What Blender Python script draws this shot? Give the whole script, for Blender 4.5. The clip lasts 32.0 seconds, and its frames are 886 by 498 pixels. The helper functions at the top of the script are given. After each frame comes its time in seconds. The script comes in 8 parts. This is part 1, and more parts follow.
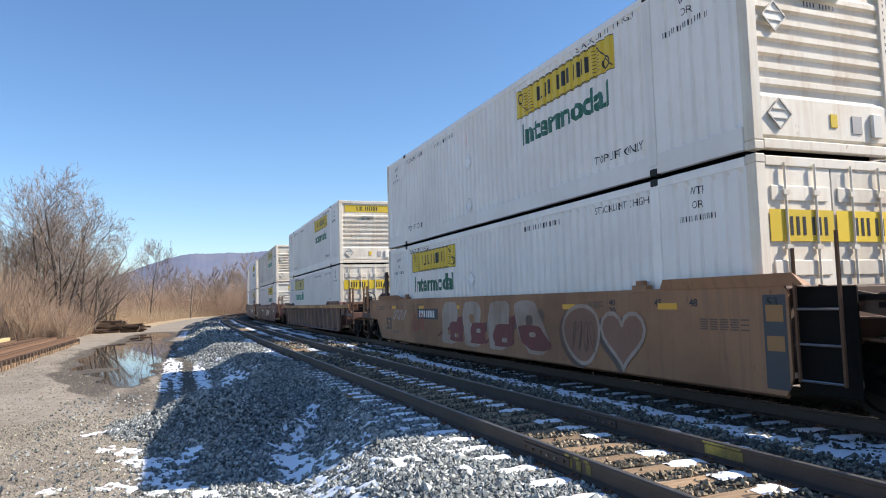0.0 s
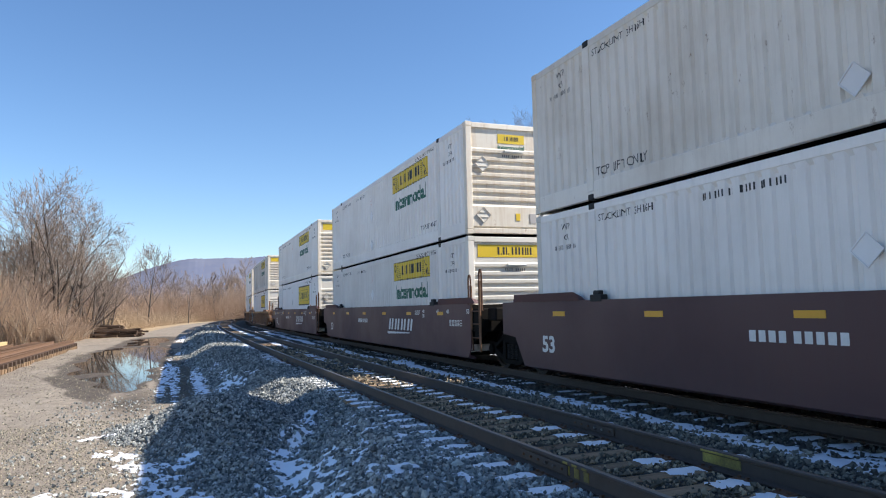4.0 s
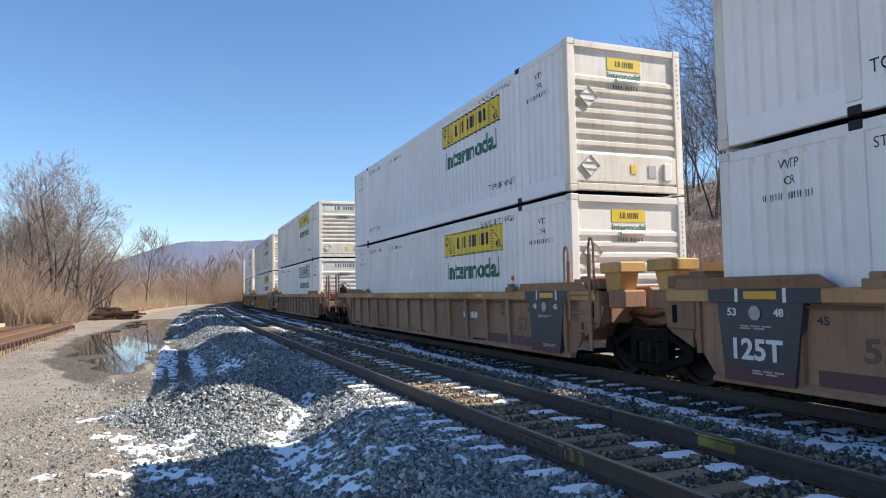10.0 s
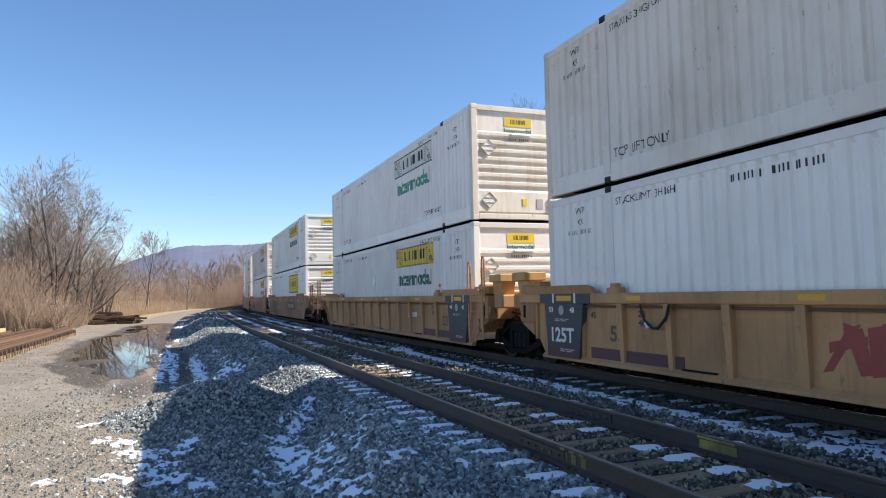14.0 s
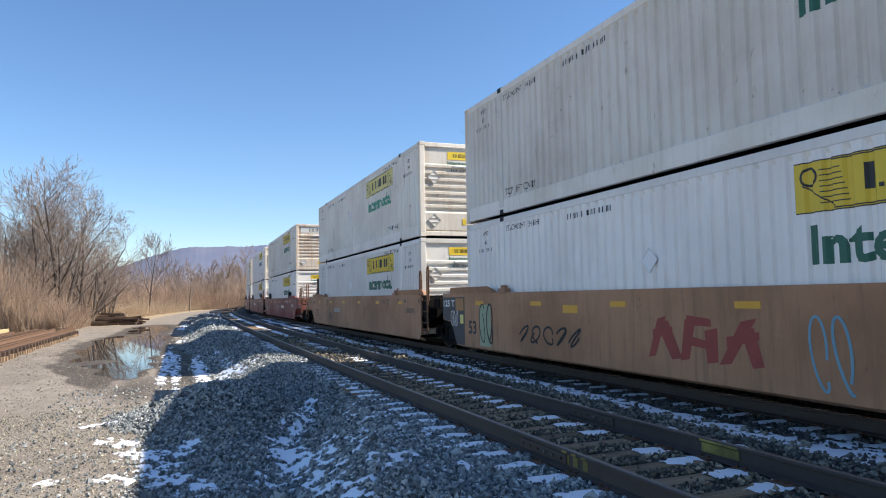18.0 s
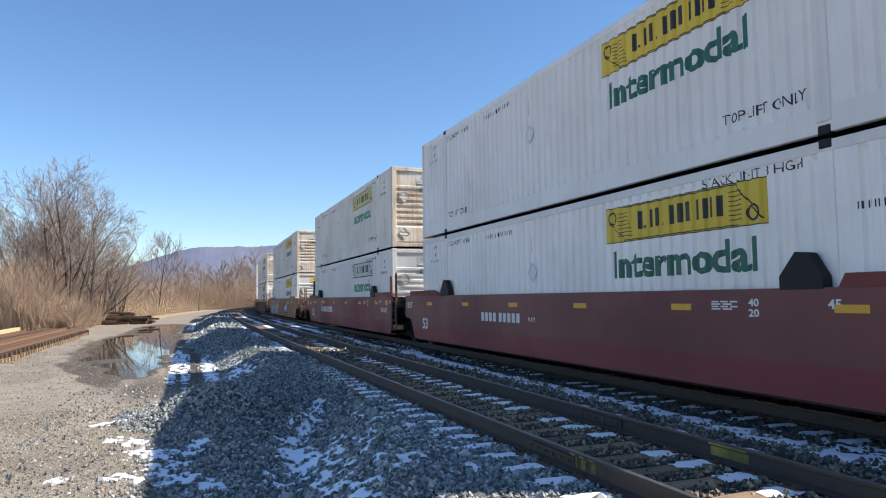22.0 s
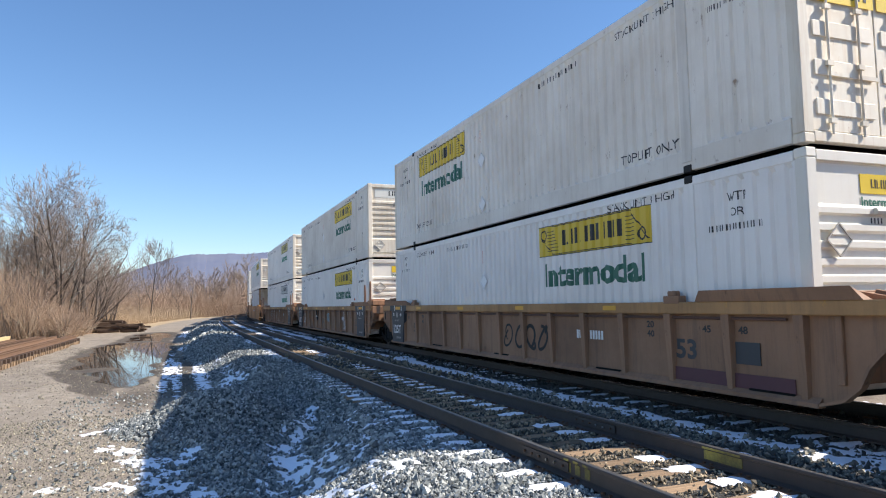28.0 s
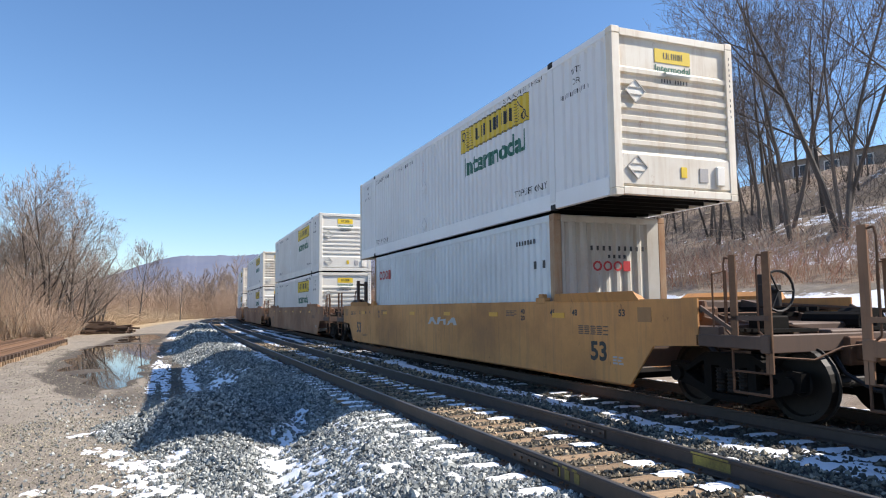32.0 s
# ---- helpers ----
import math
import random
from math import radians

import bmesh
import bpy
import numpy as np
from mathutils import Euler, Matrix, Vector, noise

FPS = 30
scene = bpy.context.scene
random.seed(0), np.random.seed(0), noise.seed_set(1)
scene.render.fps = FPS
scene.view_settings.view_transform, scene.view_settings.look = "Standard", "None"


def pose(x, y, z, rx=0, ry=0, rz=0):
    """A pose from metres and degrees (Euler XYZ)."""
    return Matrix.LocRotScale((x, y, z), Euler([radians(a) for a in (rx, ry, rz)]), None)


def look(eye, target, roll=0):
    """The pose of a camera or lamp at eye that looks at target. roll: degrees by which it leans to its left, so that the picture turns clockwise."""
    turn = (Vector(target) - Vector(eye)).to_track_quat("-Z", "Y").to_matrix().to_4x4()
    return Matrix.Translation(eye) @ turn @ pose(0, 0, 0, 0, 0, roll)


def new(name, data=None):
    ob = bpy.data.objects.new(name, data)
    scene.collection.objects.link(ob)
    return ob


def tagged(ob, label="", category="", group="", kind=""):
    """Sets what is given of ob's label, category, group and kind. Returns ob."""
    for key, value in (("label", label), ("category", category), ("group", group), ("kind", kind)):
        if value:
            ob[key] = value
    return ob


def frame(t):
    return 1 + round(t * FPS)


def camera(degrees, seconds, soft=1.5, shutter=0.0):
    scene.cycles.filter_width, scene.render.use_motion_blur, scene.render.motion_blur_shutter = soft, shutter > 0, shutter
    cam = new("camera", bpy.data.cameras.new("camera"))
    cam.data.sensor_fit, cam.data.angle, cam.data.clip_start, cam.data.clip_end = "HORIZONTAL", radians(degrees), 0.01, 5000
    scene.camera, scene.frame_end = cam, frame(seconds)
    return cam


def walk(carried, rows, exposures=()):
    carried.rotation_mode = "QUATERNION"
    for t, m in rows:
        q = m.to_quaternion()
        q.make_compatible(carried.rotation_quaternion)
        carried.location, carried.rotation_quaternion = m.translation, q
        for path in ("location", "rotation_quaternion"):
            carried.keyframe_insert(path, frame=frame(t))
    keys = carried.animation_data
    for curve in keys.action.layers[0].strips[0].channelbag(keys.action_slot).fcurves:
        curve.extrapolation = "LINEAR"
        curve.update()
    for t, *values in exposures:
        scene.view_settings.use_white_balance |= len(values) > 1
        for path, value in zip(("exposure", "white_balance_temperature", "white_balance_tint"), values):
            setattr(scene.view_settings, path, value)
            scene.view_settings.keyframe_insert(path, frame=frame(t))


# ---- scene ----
from mathutils.geometry import tessellate_polygon

cam = camera(65.34, 32.0, 1.1)
EYE = (0.0, 0.0, 1.456)
# seconds, tilt, lean, turn
LOOKS = [
    (0.0, 94.28, 1.58, -21.46), (0.5, 94.4, 1.63, -21.48), (1.0, 94.44, 1.59, -21.63), (1.5, 94.46, 1.64, -21.8),
    (2.0, 94.48, 1.55, -21.83), (2.5, 94.57, 1.55, -21.92), (3.0, 94.61, 1.54, -21.91), (3.5, 94.76, 1.36, -21.77),
    (5.5, 94.74, 1.33, -21.19), (6.0, 94.66, 1.11, -21.16), (6.5, 94.59, 1.12, -21.03), (7.0, 94.49, 1.25, -20.75),
    (7.5, 94.23, 1.14, -20.61), (8.0, 94.06, 1.03, -20.73), (8.5, 93.56, 0.98, -21.66), (9.0, 93.47, 1.0, -21.88),
    (9.5, 93.45, 1.21, -21.87), (10.0, 93.47, 0.99, -21.79), (10.5, 93.46, 0.89, -21.75), (11.0, 93.49, 0.96, -21.75),
    (11.5, 93.49, 0.85, -21.75), (12.0, 93.54, 0.89, -21.79), (12.5, 93.58, 0.93, -21.81), (13.0, 93.68, 1.06, -21.73),
    (13.5, 93.7, 1.16, -21.73), (15.5, 93.93, 1.2, -21.74), (16.0, 93.84, 0.99, -21.7), (16.5, 93.93, 0.95, -21.59),
    (17.0, 93.93, 0.92, -21.55), (17.5, 93.94, 0.94, -21.53), (18.0, 93.93, 0.99, -21.55), (18.5, 93.88, 0.92, -21.61),
    (19.0, 93.88, 0.91, -21.53), (19.5, 93.83, 0.87, -21.48), (20.0, 93.9, 0.66, -21.31), (20.5, 93.97, 0.65, -21.23),
    (21.0, 94.01, 0.66, -21.19), (21.5, 94.03, 0.55, -20.99), (22.0, 94.03, 0.68, -20.85), (22.5, 93.96, 0.56, -20.86),
    (23.0, 93.99, 0.53, -20.94), (23.5, 94.02, 0.6, -21.12), (24.0, 94.02, 0.6, -21.14), (24.5, 94.07, 0.91, -21.21),
    (25.0, 94.18, 0.89, -21.24), (25.5, 94.26, 1.03, -21.28), (26.0, 94.4, 1.18, -21.32), (26.5, 94.42, 1.13, -21.27),
    (28.5, 94.58, 0.94, -21.56), (29.0, 94.62, 0.94, -21.76), (29.5, 94.64, 0.96, -21.89), (30.0, 94.71, 0.79, -21.93),
    (30.5, 94.71, 0.89, -21.98), (31.0, 94.75, 0.73, -22.01), (31.5, 94.76, 0.72, -22.09), (32.0, 94.8, 0.61, -22.19),
]
walk(cam, [(t, pose(*EYE, a, b, c)) for t, a, b, c in LOOKS], [(0.0, 0.27, 6430, 12.5), (32.0, 0.27, 6430, 12.5)])

# ---- light ----
SUN_WAY = Vector((-7.2, 2.7, -6.8)).normalized()
world = bpy.data.worlds.new("sky")
scene.world = world
world.use_nodes = True
wn = world.node_tree.nodes
sky = wn.new("ShaderNodeTexSky")
sky.sky_type = "NISHITA"
sky.sun_disc = False
sky.sun_elevation = math.asin(-SUN_WAY.z)
sky.sun_rotation = math.atan2(-SUN_WAY.x, -SUN_WAY.y)
sky.altitude = 150
sky.air_density = 1.0
sky.dust_density = 0.2
sky.ozone_density = 4.2
wn["Background"].inputs["Strength"].default_value = 0.130
depth = wn.new("ShaderNodeHueSaturation")     # a clear, dry winter sky is a deeper blue
depth.inputs["Saturation"].default_value = 1.09
depth.inputs["Value"].default_value = 1.15
world.node_tree.links.new(sky.outputs[0], depth.inputs["Color"])
world.node_tree.links.new(depth.outputs[0], wn["Background"].inputs["Color"])
sun_data = bpy.data.lights.new("sun", "SUN")
sun_data.energy, sun_data.angle, sun_data.color = 7.0, radians(0.53), (1.0, 0.93, 0.82)
sun = new("sun", sun_data)
sun.matrix_world = look((0, 0, 40), Vector((0, 0, 40)) + SUN_WAY)

# ---- the line of the railway: arc length s, heading, and offset u to the right ----
DS = 0.5
S_MIN, S_MAX = -90.0, 1000.0


def bend(s):
    if s < 50:
        return 0.0005
    if s < 100:
        return 0.0005 + 3e-5 * (s - 50)
    if s < 170:
        return 0.002
    return max(0.0, 0.002 - 4e-5 * (s - 170))


LINE_S = np.arange(S_MIN, S_MAX + DS, DS)
LINE_A = np.zeros(len(LINE_S))
LINE_X = np.zeros(len(LINE_S))
LINE_Y = np.zeros(len(LINE_S))
ZERO = int(-S_MIN / DS)
for i in range(ZERO + 1, len(LINE_S)):
    LINE_A[i] = LINE_A[i - 1] + bend(LINE_S[i - 1]) * DS
    LINE_X[i] = LINE_X[i - 1] + math.sin(LINE_A[i - 1]) * DS
    LINE_Y[i] = LINE_Y[i - 1] + math.cos(LINE_A[i - 1]) * DS
for i in range(ZERO - 1, -1, -1):
    LINE_A[i] = LINE_A[i + 1] - 0.0005 * DS
    LINE_X[i] = LINE_X[i + 1] - math.sin(LINE_A[i + 1]) * DS
    LINE_Y[i] = LINE_Y[i + 1] - math.cos(LINE_A[i + 1]) * DS


def along(s, u):
    """World x, y and heading of the line at arc length s, u metres to its right."""
    a = np.interp(s, LINE_S, LINE_A)
    return np.interp(s, LINE_S, LINE_X) + u * np.cos(a), np.interp(s, LINE_S, LINE_Y) - u * np.sin(a), a


def on_line(s, u, z=0.0, turn=0.0):
    x, y, a = along(s, u)
    return pose(float(x), float(y), z, 0, 0, -math.degrees(float(a)) + turn)


NEAR_U = 4.2525     # centre of the empty track
TRAIN_U = 8.14      # centre of the train's track


def smooth_rise(x, a, b):
    k = np.clip((x - a) / (b - a), 0, 1)
    return k * k * (3 - 2 * k)


PROFILE_U = [-900, -300, -120, -60, -25, -12, -8, -4, -1.2, 0.5, 3.0, 10.0, 11.2, 12.3, 13.5, 15.5, 18, 25, 33, 40, 50, 70, 120, 300, 900]
PROFILE_Z = [4, 0.3, -0.8, -1.0, -0.9, -0.78, -0.74, -0.74, -0.73, -0.73, -0.73, -0.205, -0.55, -0.5, 0.15, 1.2, 1.9, 3.3, 6.6, 9.4, 12.0, 15.4, 18.5, 24, 34]
HEAPS = [(1.05, 13.7, 1.45, 2.7, 0.66), (0.95, 10.2, 0.6, 1.7, 0.13), (-0.1, 14.2, 0.9, 1.6, 0.12)]     # u, s, reach across and along, height


def bank_toe(s):
    """Where the ballast shoulder of the empty track meets the road."""
    return np.interp(s, [0, 7, 9, 12, 15, 18.5, 25.5, 33, 60, 100], [0.7, 1.0, 1.35, 1.95, 1.75, 1.25, 1.05, 0.5, 0.5, 0.6])


def heap_rise(s, u, mu, ms, ru, rs):
    """A tipped heap: straight flanks and a rounded crest (0 to 1)."""
    wobble = 0.10 * np.sin(2.3 * s + 1.1) + 0.07 * np.sin(5.1 * u + 2.2 * s)
    d = np.sqrt(((u - mu + wobble) / ru) ** 2 + ((s - ms) / rs) ** 2 + 0.035)
    k = np.clip(1.16 - d, 0, 1)
    return k * k * (3 - 2 * k) * 0.35 + k * 0.65


def hollow(s, u):
    """Where the dirt road dips under its puddles (0 to 1), and the bumps on its floor."""
    centre = np.interp(s, [22, 25, 29, 36, 43, 50, 70], [-1.2, -1.65, -2.1, -2.3, -2.4, -2.6, -2.9])
    half = np.interp(s, [22, 25, 29, 36, 43, 50], [0.3, 0.85, 1.4, 1.95, 2.1, 2.1])
    wave = 0.14 * np.sin(s * 0.9) + 0.1 * np.sin(s * 2.1 + 1.0)
    one = np.exp(-np.abs((u - centre + wave) / half) ** 6 - np.abs((s - 36) / 14.5) ** 8)
    two = 0.85 * np.exp(-(((u + 2.3 + wave) / 1.7) ** 4 + ((s - 61) / 10.0) ** 4))
    bar = 0.10 * np.exp(-(((u + 2.9 + wave) / 1.1) ** 2 + ((s - 30.3 - 0.5 * u) / 0.9) ** 2)) + 0.07 * np.exp(-(((u + 0.3) / 0.35) ** 2 + ((s - 36) / 3.0) ** 2))
    lumps = 0.018 * np.sin(s * 0.8 + 1.1 * u) * np.sin(u * 3.1 - 0.31 * s) + bar
    return np.clip(one + two, 0, 1), lumps


def height(s, u):
    """Height of the ground at the line's coordinates (arrays)."""
    s, u = np.asarray(s, float), np.asarray(u, float)
    z = np.interp(u, PROFILE_U, PROFILE_Z)
    hill = smooth_rise(u, 12, 20)
    fall = 1 - 0.6 * smooth_rise(s, 35, 190)
    z = np.where(u > 12, z * fall * 1.0 - 0.3 * (1 - fall) * hill, z)
    basin, lumps = hollow(s, u)
    z = z * (1 - basin) + (-0.825 + lumps) * basin
    toe = bank_toe(s)
    crest = -0.205 + 0.05 * smooth_rise(s, 20, 32) * (1 - smooth_rise(u, 2.2, 3.2)) + 0.03 * np.sin(0.7 * s)*smooth_rise(s, 16, 20)
    up = np.clip((u - toe - 0.08 * np.sin(1.7 * s)) / 1.15, 0, 1)
    bank = -0.74 + (crest + 0.74) * (0.75 * up + 0.25 * up * up * (3 - 2 * up))
    z = np.where((up > 0) & (u < 10), np.maximum(z, bank), z)
    for mu, ms, ru, rs, hgt in HEAPS:
        rise = heap_rise(s, u, mu, ms, ru, rs)
        z = np.where((rise > 0) & (u < 6) & (hgt > 0.3), np.maximum(z, -0.74 + hgt * rise), z + (hgt < 0.3) * hgt * rise)
    off = (1 - 0.9 * basin) * smooth_rise(np.abs(u - 6.2), 4.2, 7.5)
    z = z + off * (0.06 - 0.036 * (1 - smooth_rise(np.abs(u + 1.5), 3.2, 5.0))) * (np.sin(s * 0.9 + u * 1.7) * np.sin(u * 1.1 - s * 0.35) + 0.6 * np.sin(s * 2.3 + 1.3 * u) * np.sin(2.9 * u))
    rough = smooth_rise(u, 18, 30)
    z = z + rough * (0.5 * np.sin(s * 0.23 + u * 0.31) * np.sin(u * 0.41 - s * 0.17) + 0.22 * np.sin(s * 0.9 + u * 0.5) * np.sin(u * 1.1))
    return z


# ---- materials ----
class Nodes:
    """A small helper to lay out the nodes of one material."""

    def __init__(self, name):
        self.material = bpy.data.materials.new(name)
        self.material.use_nodes = True
        self.tree = self.material.node_tree
        self.shader = self.tree.nodes["Principled BSDF"]

    def add(self, kind, **values):
        node = self.tree.nodes.new(kind)
        for key, value in values.items():
            node.inputs[key].default_value = value
        return node

    def link(self, a, b):
        self.tree.links.new(a, b)

    def coords(self, scale=(1, 1, 1)):
        tex = self.add("ShaderNodeTexCoord")
        mapping = self.add("ShaderNodeMapping", Scale=scale)
        self.link(tex.outputs["Object"], mapping.inputs[0])
        return mapping.outputs[0]

    def noise(self, where, scale, detail=4.0, roughness=0.6):
        node = self.add("ShaderNodeTexNoise", Scale=scale, Detail=detail, Roughness=roughness)
        self.link(where, node.inputs["Vector"])
        return node.outputs["Fac"]

    def ramp(self, fac, a, b, va=0.0, vb=1.0):
        node = self.add("ShaderNodeMapRange")
        node.clamp = True
        for i, value in enumerate((a, b, va, vb)):
            node.inputs[i + 1].default_value = value
        self.link(fac, node.inputs[0])
        return node.outputs[0]

    def mix(self, fac, a, b, mode="MIX"):
        node = self.tree.nodes.new("ShaderNodeMix")
        node.data_type, node.blend_type = "RGBA", mode
        for socket, value in ((node.inputs[0], fac), (node.inputs[6], a), (node.inputs[7], b)):
            if isinstance(value, (int, float)):
                socket.default_value = value
            elif isinstance(value, tuple):
                socket.default_value = (*value, 1)
            else:
                self.link(value, socket)
        return node.outputs[2]

    def maths(self, op, a, b):
        node = self.tree.nodes.new("ShaderNodeMath")
        node.operation = op
        for socket, value in ((node.inputs[0], a), (node.inputs[1], b)):
            if isinstance(value, (int, float)):
                socket.default_value = value
            else:
                self.link(value, socket)
        return node.outputs[0]

    def random(self):
        return self.add("ShaderNodeObjectInfo").outputs["Random"]

    def finish(self, colour, rough=0.6, metal=0.0, bump=None, strength=0.3, distance=0.01, specular=0.5):
        if isinstance(colour, tuple):
            self.shader.inputs["Base Color"].default_value = (*colour, 1)
        else:
            self.link(colour, self.shader.inputs["Base Color"])
        if isinstance(rough, float):
            self.shader.inputs["Roughness"].default_value = rough
        else:
            self.link(rough, self.shader.inputs["Roughness"])
        self.shader.inputs["Metallic"].default_value = metal
        self.shader.inputs["Specular IOR Level"].default_value = specular
        if bump is not None:
            node = self.add("ShaderNodeBump", Strength=strength, Distance=distance)
            self.link(bump, node.inputs["Height"])
            self.link(node.outputs[0], self.shader.inputs["Normal"])
        return self.material


def painted(name, base, dirt=(0.16, 0.12, 0.09), amount=0.35, rough=0.5, streak=0.5, grain=0.08, spots=None, metal=0.0):
    """Weathered paint: broad grime, streaks that run down, fine grain, and a tone that differs from thing to thing."""
    n = Nodes(name)
    where, tall = n.coords(), n.coords((3.0, 3.0, 0.22))
    broad = n.ramp(n.noise(where, 0.55, 5, 0.65), 0.42, 0.75, 0.0, amount)
    lines = n.ramp(n.noise(tall, 2.4, 4, 0.7), 0.5, 0.82, 0.0, amount * streak)
    colour = n.mix(broad, base, dirt)
    colour = n.mix(lines, colour, dirt)
    tone = n.ramp(n.random(), 0, 1, 0.86, 1.08)
    grey = n.add("ShaderNodeCombineColor")
    for i in range(3):
        n.link(tone, grey.inputs[i])
    colour = n.mix(1.0, colour, grey.outputs[0], "MULTIPLY")
    fine = n.noise(where, 42.0, 3, 0.7)
    colour = n.mix(n.ramp(fine, 0.3, 0.75, 0.0, grain), colour, dirt)
    if spots:
        rust = n.ramp(n.noise(n.coords((1.6, 1.6, 0.8)), 3.1, 6, 0.75), 0.63, 0.72, 0.0, 0.85)
        colour = n.mix(rust, colour, spots)
    return n.finish(colour, n.ramp(broad, 0, 0.4, rough, min(0.95, rough + 0.25)), metal, n.noise(where, 9.0, 5, 0.7), 0.12, 0.006)


def plain(name, base, rough=0.6, metal=0.0, vary=0.25, scale=14.0, strength=0.25, specular=0.5):
    """A single-coloured stuff with grain at two scales."""
    n = Nodes(name)
    where = n.coords()
    low = tuple(c * (1 - vary) for c in base)
    colour = n.mix(n.noise(where, scale, 5, 0.65), low, tuple(min(1, c * (1 + vary)) for c in base))
    colour = n.mix(n.ramp(n.noise(where, scale * 0.12, 3), 0.4, 0.7, 0, 0.5), colour, low)
    return n.finish(colour, rough, metal, n.noise(where, scale * 2, 4), strength, 0.008, specular)


WHITE = painted("container_white_paint", (0.88, 0.845, 0.795), (0.52, 0.48, 0.42), 0.3, 0.42, 0.9, 0.05)
NEWER = painted("clean_white_paint", (0.85, 0.845, 0.835), (0.6, 0.58, 0.54), 0.2, 0.4, 0.6, 0.04)
AGED = painted("aged_container_paint", (0.83, 0.785, 0.70), (0.46, 0.40, 0.32), 0.45, 0.5, 0.9, 0.06, (0.23, 0.14, 0.08))
END_RUST = painted("rust_stained_end_paint", (0.76, 0.68, 0.55), (0.42, 0.24, 0.11), 0.85, 0.55, 1.3, 0.08, (0.26, 0.12, 0.05))
END = painted("end_panel_paint", (0.80, 0.745, 0.63), (0.5, 0.36, 0.22), 0.65, 0.5, 0.9, 0.05, (0.36, 0.2, 0.1))
END_NEW = painted("clean_end_panel_paint", (0.80, 0.77, 0.69), (0.5, 0.42, 0.31), 0.3, 0.42, 0.5, 0.04)
GREYBOX = painted("pale_grey_container_paint", (0.70, 0.745, 0.76), (0.36, 0.3, 0.22), 0.3, 0.45, 0.8, 0.05)
GREYEND = painted("rusty_grey_end_paint", (0.56, 0.55, 0.49), (0.33, 0.22, 0.13), 0.5, 0.55, 0.9, 0.06, (0.3, 0.13, 0.06))
YELLOW = painted("logo_yellow", (0.78, 0.55, 0.03), (0.45, 0.3, 0.06), 0.25, 0.45, 0.4, 0.04)
PALE_YELLOW = painted("faded_logo_yellow", (0.72, 0.62, 0.18), (0.6, 0.58, 0.5), 0.6, 0.5, 0.6, 0.04)
PALE = painted("faded_logo_white", (0.66, 0.66, 0.60), (0.5, 0.48, 0.42), 0.4, 0.5, 0.6, 0.04)
GREEN = plain("logo_green", (0.02, 0.13, 0.085), 0.5, 0, 0.15)
LIGHT_GREEN = plain("faded_logo_green", (0.05, 0.28, 0.17), 0.5, 0, 0.2)
INK = plain("black_lettering", (0.02, 0.02, 0.022), 0.5, 0, 0.3)
ORANGE_RED = plain("orange_red_paint", (0.62, 0.11, 0.035), 0.5, 0, 0.2)
RED_INK = plain("red_lettering", (0.45, 0.03, 0.03), 0.5, 0, 0.2)
LETTER_WHITE = plain("white_lettering", (0.72, 0.72, 0.70), 0.5, 0, 0.15)
LETTER_GREY = plain("worn_grey_lettering", (0.42, 0.40, 0.38), 0.6, 0, 0.2)
STEEL = plain("dark_steel", (0.018, 0.0165, 0.016), 0.65, 0.3, 0.3)
GREASE = plain("greasy_underframe", (0.009, 0.008, 0.007), 0.8, 0.0, 0.5, specular=0.12)
BARE = plain("worn_bare_steel", (0.42, 0.41, 0.40), 0.32, 1.0, 0.2)
POST_RUST = plain("rusty_post_steel", (0.2, 0.105, 0.055), 0.8, 0.1, 0.4)
RUST = plain("brown_rust", (0.13, 0.065, 0.035), 0.85, 0.1, 0.4)
RAIL_SIDE = plain("rusty_rail", (0.085, 0.062, 0.05), 0.75, 0.2, 0.3, 9)
RAIL_TOP = plain("worn_rail_head", (0.22, 0.20, 0.18), 0.42, 0.8, 0.25, 30)
RAIL_BRIGHT = plain("polished_rail_head", (0.5, 0.49, 0.48), 0.25, 1.0, 0.15, 30)
YELLOW_MARK = painted("yellow_marking_paint", (0.50, 0.39, 0.07), (0.06, 0.05, 0.04), 1.0, 0.7, 0.8, 0.6, (0.07, 0.055, 0.045))
REFLECTOR = plain("orange_reflector", (0.72, 0.36, 0.02), 0.4, 0, 0.1)
SNOW = plain("old_snow", (0.86, 0.88, 0.92), 0.6, 0, 0.05, 30)
RUBBER = plain("black_rubber_hose", (0.015, 0.015, 0.016), 0.6, 0, 0.2)
CONCRETE = plain("grey_house_wall", (0.33, 0.29, 0.25), 0.8, 0, 0.12, 6)
ROOFING = plain("grey_shingles", (0.25, 0.235, 0.22), 0.85, 0, 0.25, 8)
PANE = plain("dark_window_pane", (0.05, 0.06, 0.07), 0.12, 0, 0.1)
TIMBER = plain("pale_timber", (0.55, 0.42, 0.22), 0.75, 0, 0.2, 8)

